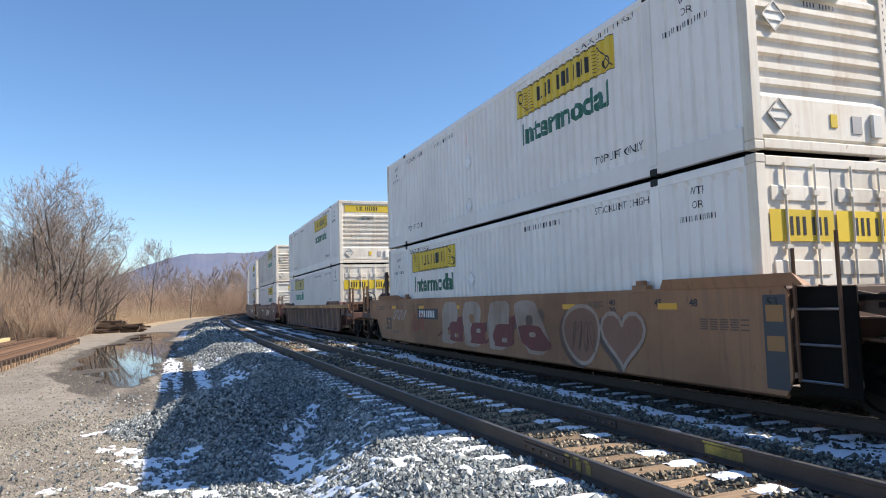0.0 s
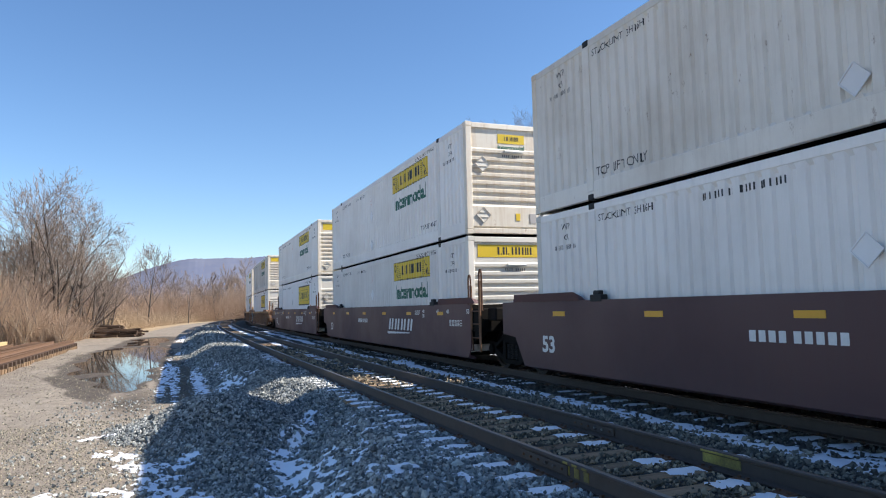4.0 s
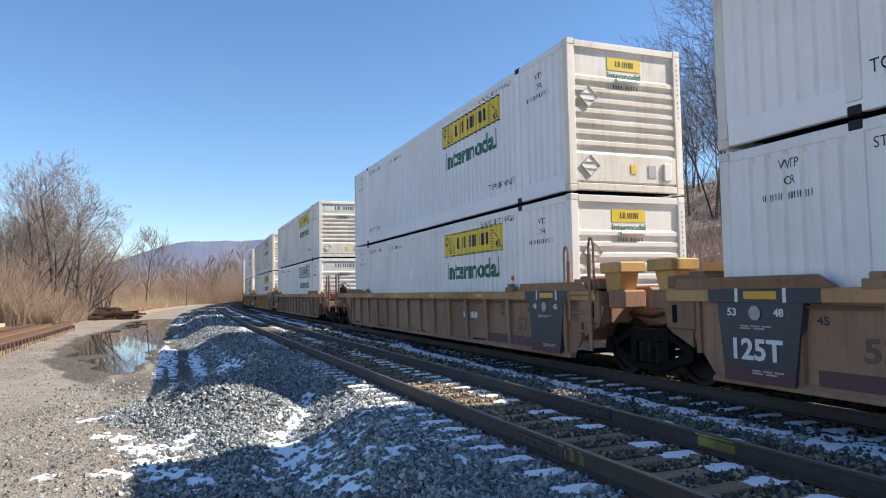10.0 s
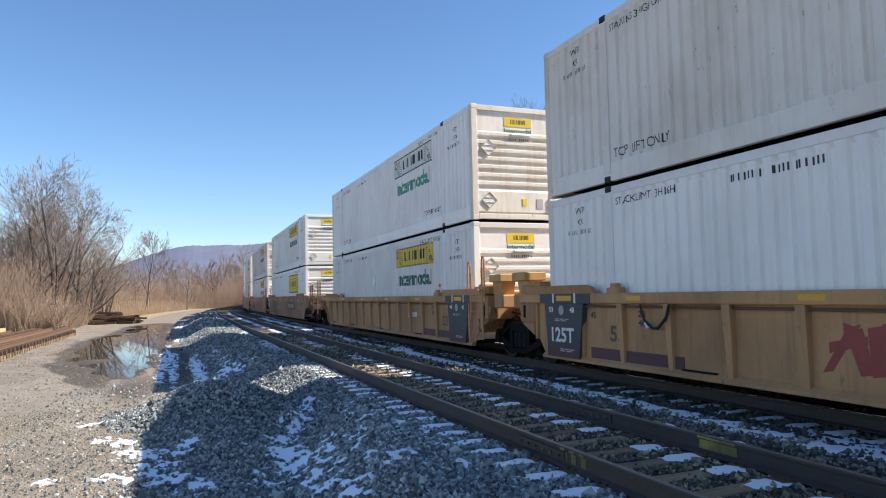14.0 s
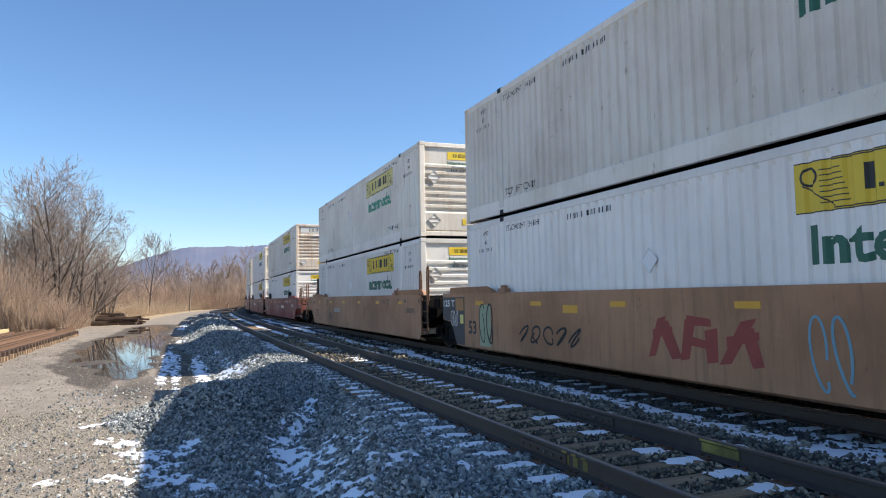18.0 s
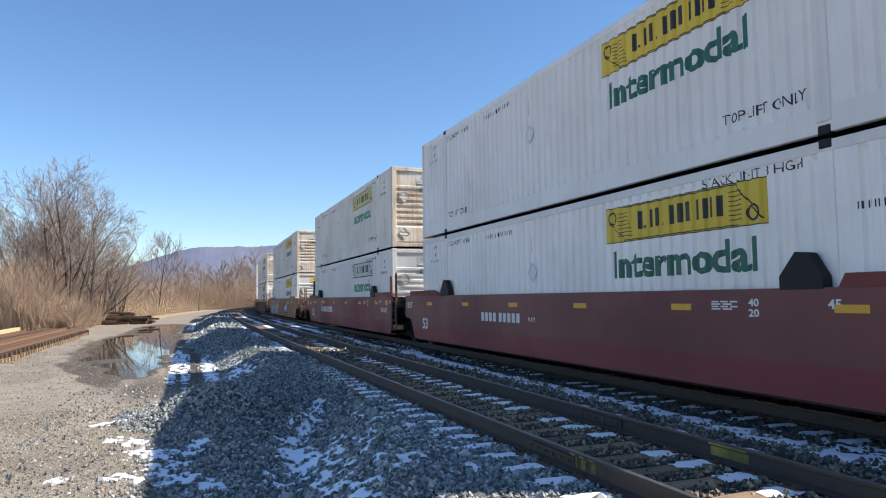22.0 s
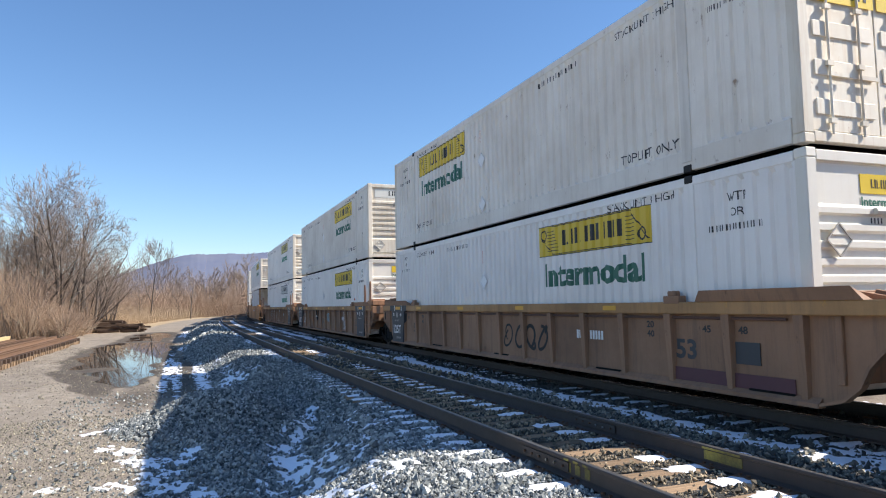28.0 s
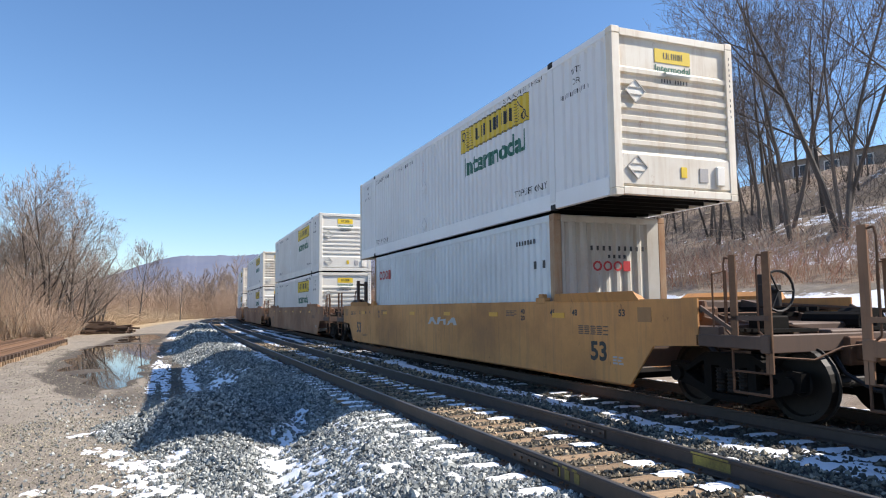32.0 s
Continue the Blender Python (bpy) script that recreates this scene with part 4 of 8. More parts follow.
def container(name, label, kind, paint, end_paint, mark, flip, near_end, upper, seed, header="small"):
    length = PROFILES[kind][0]
    forty = kind == "forty"
    box = empty(name, label, "shipping container", "containers on the train")
    for sign, word in ((-1, "left"), (1, "right")):
        part("side_panel", once(("side", kind, sign, paint.name), lambda: side_mesh(kind, sign, paint)), box)

    def rail(key, x0, x1, y0, y1, z0, z1, bevel=0.01, material=paint, label_=""):
        return part(key, once((key, kind, round(x0, 3), round(y0, 3), round(z0, 3), material.name), lambda: Mesh().box(x0, x1, y0, y1, z0, z1, bevel).data(key, material)), box, label_)

    for sign in (-1, 1):
        a, b = sorted((sign * (HALF + 0.004), sign * (HALF - 0.09)))
        rail("bottom_rail", a, b, 0.18, length - 0.18, 0.02, 0.155 if forty else 0.33)
        rail("top_rail", a, b, 0.18, length - 0.18, 2.725, HIGH - 0.012)
        for y in (0.0, length - 0.17):
            a2, b2 = sorted((sign * (HALF + 0.006), sign * (HALF - 0.16)))
            rail("corner_post", a2, b2, y, y + 0.17, 0.12, HIGH - 0.118, 0.012, RUSTY_POST if forty else end_paint)
            for z in (0.0, HIGH - 0.118):
                rail("corner_casting", a2, b2, y - 0.004, y + 0.174, z, z + 0.118, 0.012, end_paint if not forty else RUSTY_POST)
        if not forty and sign < 0:
            for y in (1.98, length - 1.98):
                a3, b3 = sorted((sign * (HALF + 0.016), sign * (HALF - 0.1)))
                rail("lift_post", a3, b3, y - 0.1, y + 0.1, 0.15, 2.73, 0.008)
                for z in (0.0, HIGH - 0.105):
                    rail("lift_casting", a3 if sign < 0 else a3, b3 + 0.0, y - 0.085, y + 0.085, z - 0.002, z + 0.11, 0.012, STEEL)
    part("roof", once(("roof", kind, paint.name), lambda: roof_mesh(length, paint)), box)
    part("floor", once(("floor", kind), lambda: floor_mesh(length)), box)
    for y, s in ((0.0, 1), (length, -1)):
        y0, y1 = sorted((y, y + s * 0.12))
        rail("end_sill", -HALF + 0.16, HALF - 0.16, y0, y1, 0.02, 0.15, 0.01, end_paint)
        rail("end_header", -HALF + 0.16, HALF - 0.16, y0, y1, 2.72, HIGH - 0.02, 0.01, end_paint)
    here, there = pose(0, 0, 0), pose(0, length, 0, 0, 0, 180)
    if forty:
        for m in (here, there):
            part("end_panel", once("fortyend", lambda: forty_end(end_paint)), box, "corrugated end wall streaked with rust").matrix_basis = m
    elif near_end == "front":
        add_front(box, here, header, end_paint, seed)
        add_doors(box, there, end_paint)
    else:
        add_doors(box, here, end_paint)
        add_front(box, there, header, end_paint, seed)
    if forty:
        def rings(mb, y, z, w, h, yy=None):
            for k in range(4):
                c = y - k * w * 1.12
                n = 12
                arc = n
                for i in range(arc if k < 3 else 0):
                    a0, a1 = 2 * math.pi * (i + 1) / n, 2 * math.pi * (i + 2) / n
                    pts = [(c + w / 2 * r * math.cos(a), z + h / 2 * r * math.sin(a)) for a, r in ((a0, 1), (a1, 1), (a1, 0.6), (a0, 0.6))]
                    mb.add([(-HALF - 0.004, p, q) for p, q in pts] if yy is None else [(-(p), yy, q) for p, q in pts], [(0, 1, 2, 3)])
            c = y - 3 * w * 1.12
            for a, b, p, q in ((c + w / 2, c - w * 0.3, z - h / 2, z + h / 2),):
                mb.add([(-HALF - 0.004, a, p), (-HALF - 0.004, b, p), (-HALF - 0.004, b, q), (-HALF - 0.004, a, q)] if yy is None else [(-a, yy, p), (-b, yy, p), (-b, yy, q), (-a, yy, q)], [(0, 1, 2, 3)])
            return mb
        part("red_mark", rings(Mesh(), length - 0.75, 2.2, 0.3, 0.3).data("red_mark", RED_INK), box, "red logo of plain rings")
        part("red_mark", rings(Mesh(), 0.35, 1.88, 0.21, 0.2, -0.012).data("red_mark", RED_INK), box, "red logo of plain rings")
        mb = Mesh()
        for i in range(9):
            x = -0.5 + i * 0.14 + (0.08 if i > 3 else 0)
            mb.box(x, x + 0.05, -0.013, -0.010, 2.18, 2.27)
        for i in range(4):
            mb.box(-0.1 + i * 0.12, -0.05 + i * 0.12, -0.013, -0.010, 2.03, 2.1)
        part("number_stencil", mb.data("number_stencil", INK), box)
        mb = Mesh()
        for i in range(7):
            mb.box(-HALF - 0.004, -HALF - 0.001, 0.75 + i * 0.12, 0.81 + i * 0.12, 2.36, 2.45)
        mb.box(-HALF - 0.004, -HALF - 0.001, 0.7, 0.8, 1.85, 2.0).box(-HALF - 0.004, -HALF - 0.001, 0.35, 0.45, 1.85, 2.0)
        part("number_stencil", mb.data("number_stencil", INK), box)
    else:
        add_mark(box, kind, mark, flip)
        add_small_writing(box, kind, upper, flip, mark)
        rnd = random.Random(seed)
        if rnd.random() < 0.6:
            part("red_stripe", once(("redstripe", kind), lambda: decal("red_stripe", lay(*UNIT, kind, 9.2, 9.14, 2.05, 2.36), ORANGE_RED)), box, "short orange-red painted stripe")
        if not upper and rnd.random() < 0.5:
            part("orange_dot", once(("dot", kind), lambda: Mesh().tube((-HALF - 0.004, 2.42, 1.36), (-HALF + 0.02, 2.42, 1.36), 0.05, 0.05, 14).data("orange_dot", ORANGE_RED)), box, "orange dot sticker")
        for y, z in ((9.1, 1.62), (9.1, 0.55)):
            if rnd.random() < 0.7:
                ob = part("placard_holder", once("sideholder", side_holder), box)
                ob.matrix_basis = pose(-HALF, y, z)
    return box


def side_holder():
    mb = Mesh()
    v = [(-0.006, 0, -0.19), (-0.006, 0.19, 0), (-0.006, 0, 0.19), (-0.006, -0.19, 0)]
    for a, b in zip(v, v[1:] + v[:1]):
        mb.beam(a, b, 0.014, 0.014)
    mb.add([(0.0, y * 0.98, z * 0.98) for _, y, z in v], [(0, 1, 2, 3)])
    return mb.data("placard_holder", NEWER)


RUSTY_POST = painted("rust_streaked_post", (0.44, 0.33, 0.21), (0.27, 0.11, 0.045), 1.0, 0.75, 1.0, 0.4, (0.20, 0.07, 0.03))


def roof_mesh(length, paint):
    mb = Mesh().box(-HALF + 0.05, HALF - 0.05, 0.05, length - 0.05, HIGH - 0.03, HIGH - 0.008)
    for i in range(int(length / 0.6)):
        y = 0.4 + i * 0.6
        mb.box(-HALF + 0.12, HALF - 0.12, y, y + 0.25, HIGH - 0.01, HIGH - 0.001)
    return mb.data("roof", paint)


def floor_mesh(length):
    mb = Mesh().box(-HALF + 0.09, HALF - 0.09, 0.1, length - 0.1, 0.12, 0.15)
    for i in range(int((length - 0.6) / 0.4)):
        y = 0.35 + i * 0.4
        mb.box(-HALF + 0.09, HALF - 0.09, y, y + 0.05, 0.03, 0.12)
    return mb.data("floor", GREASE)


def forty_end(material):
    rows = [(-1.13, 0.0)]
    x = -1.08
    while x + 0.25 < 1.13:
        rows += [(x, 0.0), (x + 0.05, 0.04), (x + 0.13, 0.04), (x + 0.18, 0.0)]
        x += 0.25
    rows.append((1.13, 0.0))
    mb = Mesh()
    v = [(x, 0.0 + d, z) for x, d in rows for z in (0.14, 2.74)]
    mb.add(v, [(2 * i, 2 * i + 1, 2 * i + 3, 2 * i + 2) for i in range(len(rows) - 1)])
    mb.box(-1.15, 1.15, 0.06, 0.1, 0.1, 2.78)
    return mb.data("end_panel", material)


# ---- well cars ----
SIDE_X = 1.47
GAP_COUPLED, GAP_JOINED = 7.70, 3.60


def smooth_outline(near, far):
    """The outline of a smooth car side in (y, z)."""
    def end(kind):
        return [(-0.45, 0.24), (-1.02, 0.86), (-1.95, 0.90), (-1.95, 1.54)] if kind == "coupler" else [(-0.35, 0.24), (-0.72, 0.80), (-1.28, 0.86), (-1.28, 1.52)]
    a = end(near) if near == "coupler" else [(-0.42, 0.24), (-0.52, 0.45), (-0.52, 1.45), (-0.44, 1.54)] if near == "coupler, flat" else [(-0.28, 0.24), (-0.44, 0.5), (-0.44, 1.52)]
    b = [(LONG - y, z) for y, z in end(far)]
    return a + b[::-1]


def side_smooth(side, near, far, paint):
    x0, x1 = sorted((side * (SIDE_X - 0.03), side * SIDE_X))
    mb = Mesh().prism_x(smooth_outline(near, far), x0, x1)
    # folded lower edge and the inner box of the sill
    mb.prism_y([(side * (SIDE_X - 0.002), 0.245), (side * (SIDE_X - 0.16), 0.18), (side * (SIDE_X - 0.2), 0.22), (side * (SIDE_X - 0.035), 0.30)], -0.3, LONG + 0.3)
    return mb.data("side", paint)


def side_ribbed(side, near, far, paint):
    x0, x1 = sorted((side * (SIDE_X - 0.12), side * (SIDE_X - 0.10)))
    mb = Mesh()

    def end(kind):
        if kind == "coupler":
            return [(-0.12, 0.26), (-0.42, 0.34), (-0.62, 0.5), (-0.74, 0.72), (-0.92, 0.9), (-1.2, 0.99), (-2.3, 1.0), (-2.3, 1.26)]
        return [(-0.1, 0.26), (-0.6, 0.86), (-0.6, 1.26)]

    mb.prism_x(end(near) + [(LONG - y, z) for y, z in end(far)][::-1], x0, x1)
    for kind, sign, base in ((near, 1, 0.0), (far, -1, LONG)):
        if kind == "coupler":      # flange along the arch and a stiffener over the truck
            rim = [(y, z) for y, z in end(kind)[:7]]
            for (a, b), (c, d) in zip(rim, rim[1:]):
                mb.beam((side * (SIDE_X - 0.06), base + sign * a, b), (side * (SIDE_X - 0.06), base + sign * c, d), 0.1, 0.035)
            ya, yb = sorted((base - sign * 1.5, base - sign * 1.42))
            mb.box(min(x0, side * (SIDE_X - 0.02)), max(x1, side * (SIDE_X - 0.02)), ya, yb, 1.0, 1.26)
    mb.prism_y([(side * (SIDE_X - 0.13), 0.22), (side * (SIDE_X - 0.02), 0.22), (side * (SIDE_X - 0.02), 0.27), (side * (SIDE_X - 0.10), 0.33)], -0.1, LONG + 0.1)
    if side > 0:
        for i in range(15):
            y = 0.1 + i * (LONG - 0.2) / 14
            mb.box(SIDE_X - 0.11, SIDE_X - 0.01, y - 0.06, y + 0.06, 0.27, 1.26)
    return mb.data("side", paint)


def rib_mesh(side, paint):
    mb = Mesh()
    a, b = side * (SIDE_X - 0.11), side * (SIDE_X - 0.005)
    c = side * (SIDE_X - 0.05)
    v = [(a, -0.055, 0.27), (c, -0.045, 0.27), (c, 0.045, 0.27), (a, 0.055, 0.27), (a, -0.085, 1.26), (b, -0.07, 1.26), (b, 0.07, 1.26), (a, 0.085, 1.26)]
    mb.add(v, [(0, 1, 5, 4), (1, 2, 6, 5), (2, 3, 7, 6), (0, 3, 2, 1), (4, 5, 6, 7)])
    return mb.data("rib", paint)


def chord_mesh(side, near, far, paint):
    e0, e1 = (-2.3 if near == "coupler" else -0.95), (LONG + 2.3 if far == "coupler" else LONG + 0.95)
    x0, x1 = sorted((side * (SIDE_X - 0.13), side * (SIDE_X + 0.005)))
    return Mesh().box(x0, x1, e0, e1, 1.25, 1.42, 0.012).data("top_chord", paint)


SIDEFRAME = [(-1.15, 0.62), (-1.02, 0.64), (-0.78, 0.60), (-0.42, 0.80), (0.42, 0.80), (0.78, 0.60), (1.02, 0.64), (1.15, 0.62), (1.13, 0.40), (0.92, 0.34), (0.60, 0.26), (0.34, 0.16), (-0.34, 0.16), (-0.60, 0.26), (-0.92, 0.34), (-1.13, 0.40)]


FRAME_WINDOWS = [[(-0.84, 0.49), (-0.60, 0.38), (-0.46, 0.34), (-0.46, 0.68)], [(0.84, 0.49), (0.46, 0.68), (0.46, 0.34), (0.60, 0.38)], [(-0.32, 0.25), (0.32, 0.25), (0.32, 0.62), (-0.32, 0.62)]]


def sideframe_mesh(x):
    """A cast truck side in one piece: arched top, tension bar, columns and three windows, with round journal caps."""
    loops = [SIDEFRAME] + FRAME_WINDOWS
    flat = [Vector((a, b, 0)) for loop in loops for a, b in loop]
    tris = tessellate_polygon([[Vector((a, b, 0)) for a, b in loop] for loop in loops])
    n = len(flat)
    v = [(x + k, p.x, p.y) for k in (-0.07, 0.07) for p in flat]
    f = [tuple(tri) for tri in tris] + [tuple(n + i for i in tri) for tri in tris]
    at = 0
    for loop in loops:
        m = len(loop)
        f += [(at + i, at + (i + 1) % m, n + at + (i + 1) % m, n + at + i) for i in range(m)]
        at += m
    mb = Mesh().add(v, f)
    for y in (-0.98, 0.98):
        mb.tube((x - 0.13, y, 0.46), (x + 0.13, y, 0.46), 0.11, 0.10, 12)
    return mb.data("sideframe", GREASE)


def spring_mesh(x):
    """Three coil springs side by side, each a ribbed column."""
    mb = Mesh()
    k = 10
    for y in (-0.2, 0.0, 0.2):
        rows = [(0.085 if i % 2 else 0.062, 0.27 + i * 0.025) for i in range(14)]
        v = [(x + r * math.cos(2 * math.pi * a / k), y + r * math.sin(2 * math.pi * a / k), z) for r, z in rows for a in range(k)]
        mb.add(v, [(j * k + a, j * k + (a + 1) % k, (j + 1) * k + (a + 1) % k, (j + 1) * k + a) for j in range(len(rows) - 1) for a in range(k)])
    return mb.data("spring_nest", SPRING)


SPRING = plain("grimy_spring_steel", (0.03, 0.026, 0.022), 0.6, 0.2, 0.4, specular=0.3)


def wheelset_mesh():
    mb = Mesh().tube((-0.95, 0, 0), (0.95, 0, 0), 0.075, 0.075, 10)
    for side in (-1, 1):
        x = side * 0.7525
        rings = [(x - side * 0.075, 0.482), (x - side * 0.05, 0.487), (x - side * 0.038, 0.462), (x + side * 0.065, 0.455), (x + side * 0.065, 0.39), (x + side * 0.02, 0.37), (x + side * 0.02, 0.16), (x + side * 0.05, 0.13)]
        n = 28
        v = [(a, r * math.cos(2 * math.pi * i / n), r * math.sin(2 * math.pi * i / n)) for a, r in rings for i in range(n)]
        f = [(j * n + i, j * n + (i + 1) % n, (j + 1) * n + (i + 1) % n, (j + 1) * n + i) for j in range(len(rings) - 1) for i in range(n)]
        f += [tuple(range(n)), tuple(range((len(rings) - 1) * n, len(rings) * n))]
        mb.add(v, f)
    return mb.data("wheelset", WHEEL)


WHEEL = plain("worn_wheel_steel", (0.016, 0.014, 0.012), 0.55, 0.2, 0.4, specular=0.25)
WHEELSETS = []


def add_truck(car, y, seat):
    truck = part("truck", once("bolster", lambda: Mesh().box(-1.05, 1.05, -0.22, 0.22, 0.5, 0.74, 0.03).box(-0.3, 0.3, -0.3, 0.3, 0.7, 0.86, 0.03).data("truck", GREASE)), car, "black cast-steel two-axle truck")
    truck.matrix_basis = pose(0, y, 0)
    for x in (-1.0, 1.0):
        part("sideframe", once(("sideframe", x), lambda: sideframe_mesh(x)), truck)
        part("spring_nest", once(("spring_nest", x), lambda: spring_mesh(x)), truck)
    for dy in (-0.89, 0.89):
        ob = part("wheelset", once("wheelset", wheelset_mesh), truck)
        ob.matrix_basis = pose(0, dy, 0.457)
        WHEELSETS.append((ob, dy, car))
        part("brake_beam", once(("brake", dy), lambda: Mesh().box(-0.8, 0.8, dy * 0.45 - 0.05, dy * 0.45 + 0.05, 0.3, 0.4, 0.01).data("brake_beam", GREASE)), truck)


def flip_y(m, far):
    return pose(0, LONG, 0, 0, 0, 180) @ m if far else m


def add_coupled_end(car, far, paint, style, rnd, flat_end=False):
    """The platform end with sill, deck, posts, ladder, brake gear and coupler. Built for the near end; turned about for the far one."""
    base = flip_y(pose(0, 0, 0), far)
    if style == "smooth" and paint.name in ("ochre_car_paint", "brown_car_paint"):
        paint = CAR_PAINT["platform"]

    def bit(name, key, make, label="", m=None):
        ob = part(name, once((key, paint.name), make), car, label)
        ob.matrix_basis = base @ (m or pose(0, 0, 0))
        return ob

    bit("bulkhead", "bulkhead", lambda: Mesh().box(-1.42, 1.42, -0.42, -0.34, 0.5, 1.5, 0.01).box(-1.42, 1.42, -0.40, -0.14, 1.42, 1.52, 0.01).data("bulkhead", paint))
    sill = bit("centre_sill", "sill", lambda: Mesh().box(-0.36, 0.36, -3.05, -0.4, 0.78, 1.12, 0.02).box(-0.5, 0.5, -2.6, -1.5, 0.86, 1.2, 0.02).data("centre_sill", paint))
    bit("bolster", "carbolster", lambda: Mesh().prism_y([(-1.45, 0.98), (1.45, 0.98), (1.45, 1.16), (0.5, 1.2), (-0.5, 1.2), (-1.45, 1.16)], -2.3, -1.8).data("bolster", paint))
    bit("end_beam", "endbeam", lambda: Mesh().box(-1.47, 1.47, -3.12, -2.98, 0.86, 1.08, 0.012).data("end_beam", paint))
    bit("side_sill", "sidesill", lambda: Mesh().box(-1.47, -1.36, -3.0, -1.9, 0.9, 1.06, 0.01).data("side_sill", paint))
    bit("side_sill", "sidesill_r", lambda: Mesh().box(1.36, 1.47, -3.0, -1.9, 0.9, 1.06, 0.01).data("side_sill", paint))
    for k, x in enumerate((-1.25, -0.85, 0.85, 1.25)):
        bit("brace", "brace%d" % k, lambda: Mesh().beam((x, -0.42, 1.45), (x * 0.9, -2.2, 1.12), 0.06, 0.16).data("brace", paint))
    bit("deck_grating", "deck", lambda: deck_mesh(), "dark open deck grating")
    bit("coupler", "coupler", lambda: coupler_mesh(), "rusty cast-steel knuckle coupler")
    bit("air_hose", "hose", lambda: Mesh().path([(-0.3, -3.0, 0.85), (-0.4, -3.25, 0.6), (-0.3, -3.55, 0.42), (-0.1, -3.8, 0.4)], 0.028, 6).data("air_hose", RUBBER), "black rubber air hose")
    bit("pipe", "pipea", lambda: Mesh().path([(-1.35, -1.25, 1.3), (1.35, -1.25, 1.3)], 0.03, 8).data("pipe", RUST))
    bit("pipe", "pipeb", lambda: Mesh().path([(-0.7, -0.5, 1.36), (-0.72, -2.2, 1.24), (-0.4, -2.9, 1.1)], 0.025, 6).data("pipe", RUST))
    bit("pipe", "pipec", lambda: Mesh().path([(1.1, -0.5, 1.46), (1.1, -2.8, 1.34)], 0.035, 6).data("pipe", RUST))
    bit("brake_rod", "rod", lambda: Mesh().path([(-1.15, -0.6, 0.95), (-1.2, -1.6, 0.9), (-1.2, -2.7, 0.92)], 0.022, 6).data("brake_rod", RUST))
    bit("valve_box", "valve", lambda: Mesh().box(-1.2, -0.9, -1.75, -1.4, 1.2, 1.42, 0.03).tube((-1.05, -1.58, 1.42), (-1.05, -1.58, 1.5), 0.08, 0.06, 10).data("valve_box", RUST))
    bit("grab_iron", "grab", lambda: Mesh().path([(-1.43, -2.2, 1.1), (-1.43, -2.2, 1.85), (-1.2, -2.2, 1.9), (-1.2, -2.2, 1.1)], 0.014, 6).data("grab_iron", RUST))
    bit("cut_lever", "lever", lambda: Mesh().path([(-1.42, -3.1, 0.82), (-0.9, -3.25, 0.78), (-0.5, -3.3, 0.92), (-0.15, -3.35, 0.95)], 0.014, 6).data("cut_lever", RUST))
    top = 2.26 if "tan" in paint.name else 2.08
    for k, x in enumerate((-1.42, 1.42)):
        for n, y in enumerate((-2.55, -3.08)):
            bit("end_post", "post%d%d" % (k, n), lambda: Mesh().box(x - 0.015, x + 0.015, y - 0.055, y + 0.055, 0.88 if n == 0 else 0.62, top, 0.004).box(x - 0.02, x + 0.06 * (1 if x < 0 else -1), y - 0.05, y + 0.05, top - 0.02, top, 0.004).data("end_post", POST_RUST if "tan" not in paint.name else paint))
            bit("handrail", "rail%d%d" % (k, n), lambda: Mesh().path([(x, y + 0.02, top - 0.05), (x, y + 0.13, top - 0.03), (x, y + 0.15, top - 0.12), (x, y + 0.15, 1.12), (x, y + 0.06, 1.05)], 0.013, 6).data("handrail", RUST))
        bit("step", "step%d" % k, lambda: Mesh().path([(x, -3.08, 0.9), (x, -3.08, 0.36), (x, -2.5, 0.36), (x, -2.5, 0.9)], 0.018, 6).path([(x, -3.08, 0.62), (x, -2.5, 0.62)], 0.014, 6).data("step", RUST))
        bit("crosspiece", "crosspiece%d" % k, lambda: Mesh().beam((x, -2.5, 1.28), (x, -3.1, 1.28), 0.03, 0.06).beam((x, -1.95, 1.42), (x, -2.52, 1.12), 0.03, 0.05).data("crosspiece", paint))
    if flat_end:
        # black sheet added behind the ladder, standing for the recess's shade
        bit("recess_plate", "recess", lambda: Mesh().box(-1.36, -1.32, -1.3, -0.5, 0.28, 1.5, 0.01).data("recess_plate", GREASE), "black sheet added for the recess's shade")
        for k, (y, top) in enumerate(((-0.62, 1.95), (-1.2, 2.1))):
            bit("handrail", "flatrail%d" % k, lambda: Mesh().path([(-1.47, y, 0.42), (-1.47, y, top)], 0.024, 6).data("handrail", RUST))
        for k, z in enumerate((0.44, 0.85, 1.25)):
            bit("rung", "flatrung%d" % k, lambda: Mesh().path([(-1.47, -0.62, z), (-1.47, -1.2, z)], 0.015, 6).data("rung", BARE))
    if not far and (rnd.random() < 0.2 or "dusty" in paint.name):
        bit("hand_brake", "wheelbrake", lambda: brake_mesh(), "hand brake wheel on a post")
    bit("brake_cylinder", "cyl", lambda: Mesh().tube((0.6, -2.8, 1.2), (0.6, -1.9, 1.2), 0.14, 0.14, 12).data("brake_cylinder", GREASE))
    bit("air_tank", "tank", lambda: Mesh().tube((0.95, -2.7, 1.22), (0.95, -2.2, 1.22), 0.17, 0.17, 12).data("air_tank", GREASE))
    bit("junction_box", "jbox", lambda: Mesh().box(-1.0, -0.65, -2.7, -2.35, 1.06, 1.3, 0.02).data("junction_box", GREASE))
    bit("spring_coil", "coil", lambda: coil_mesh(), "pale coil spring")
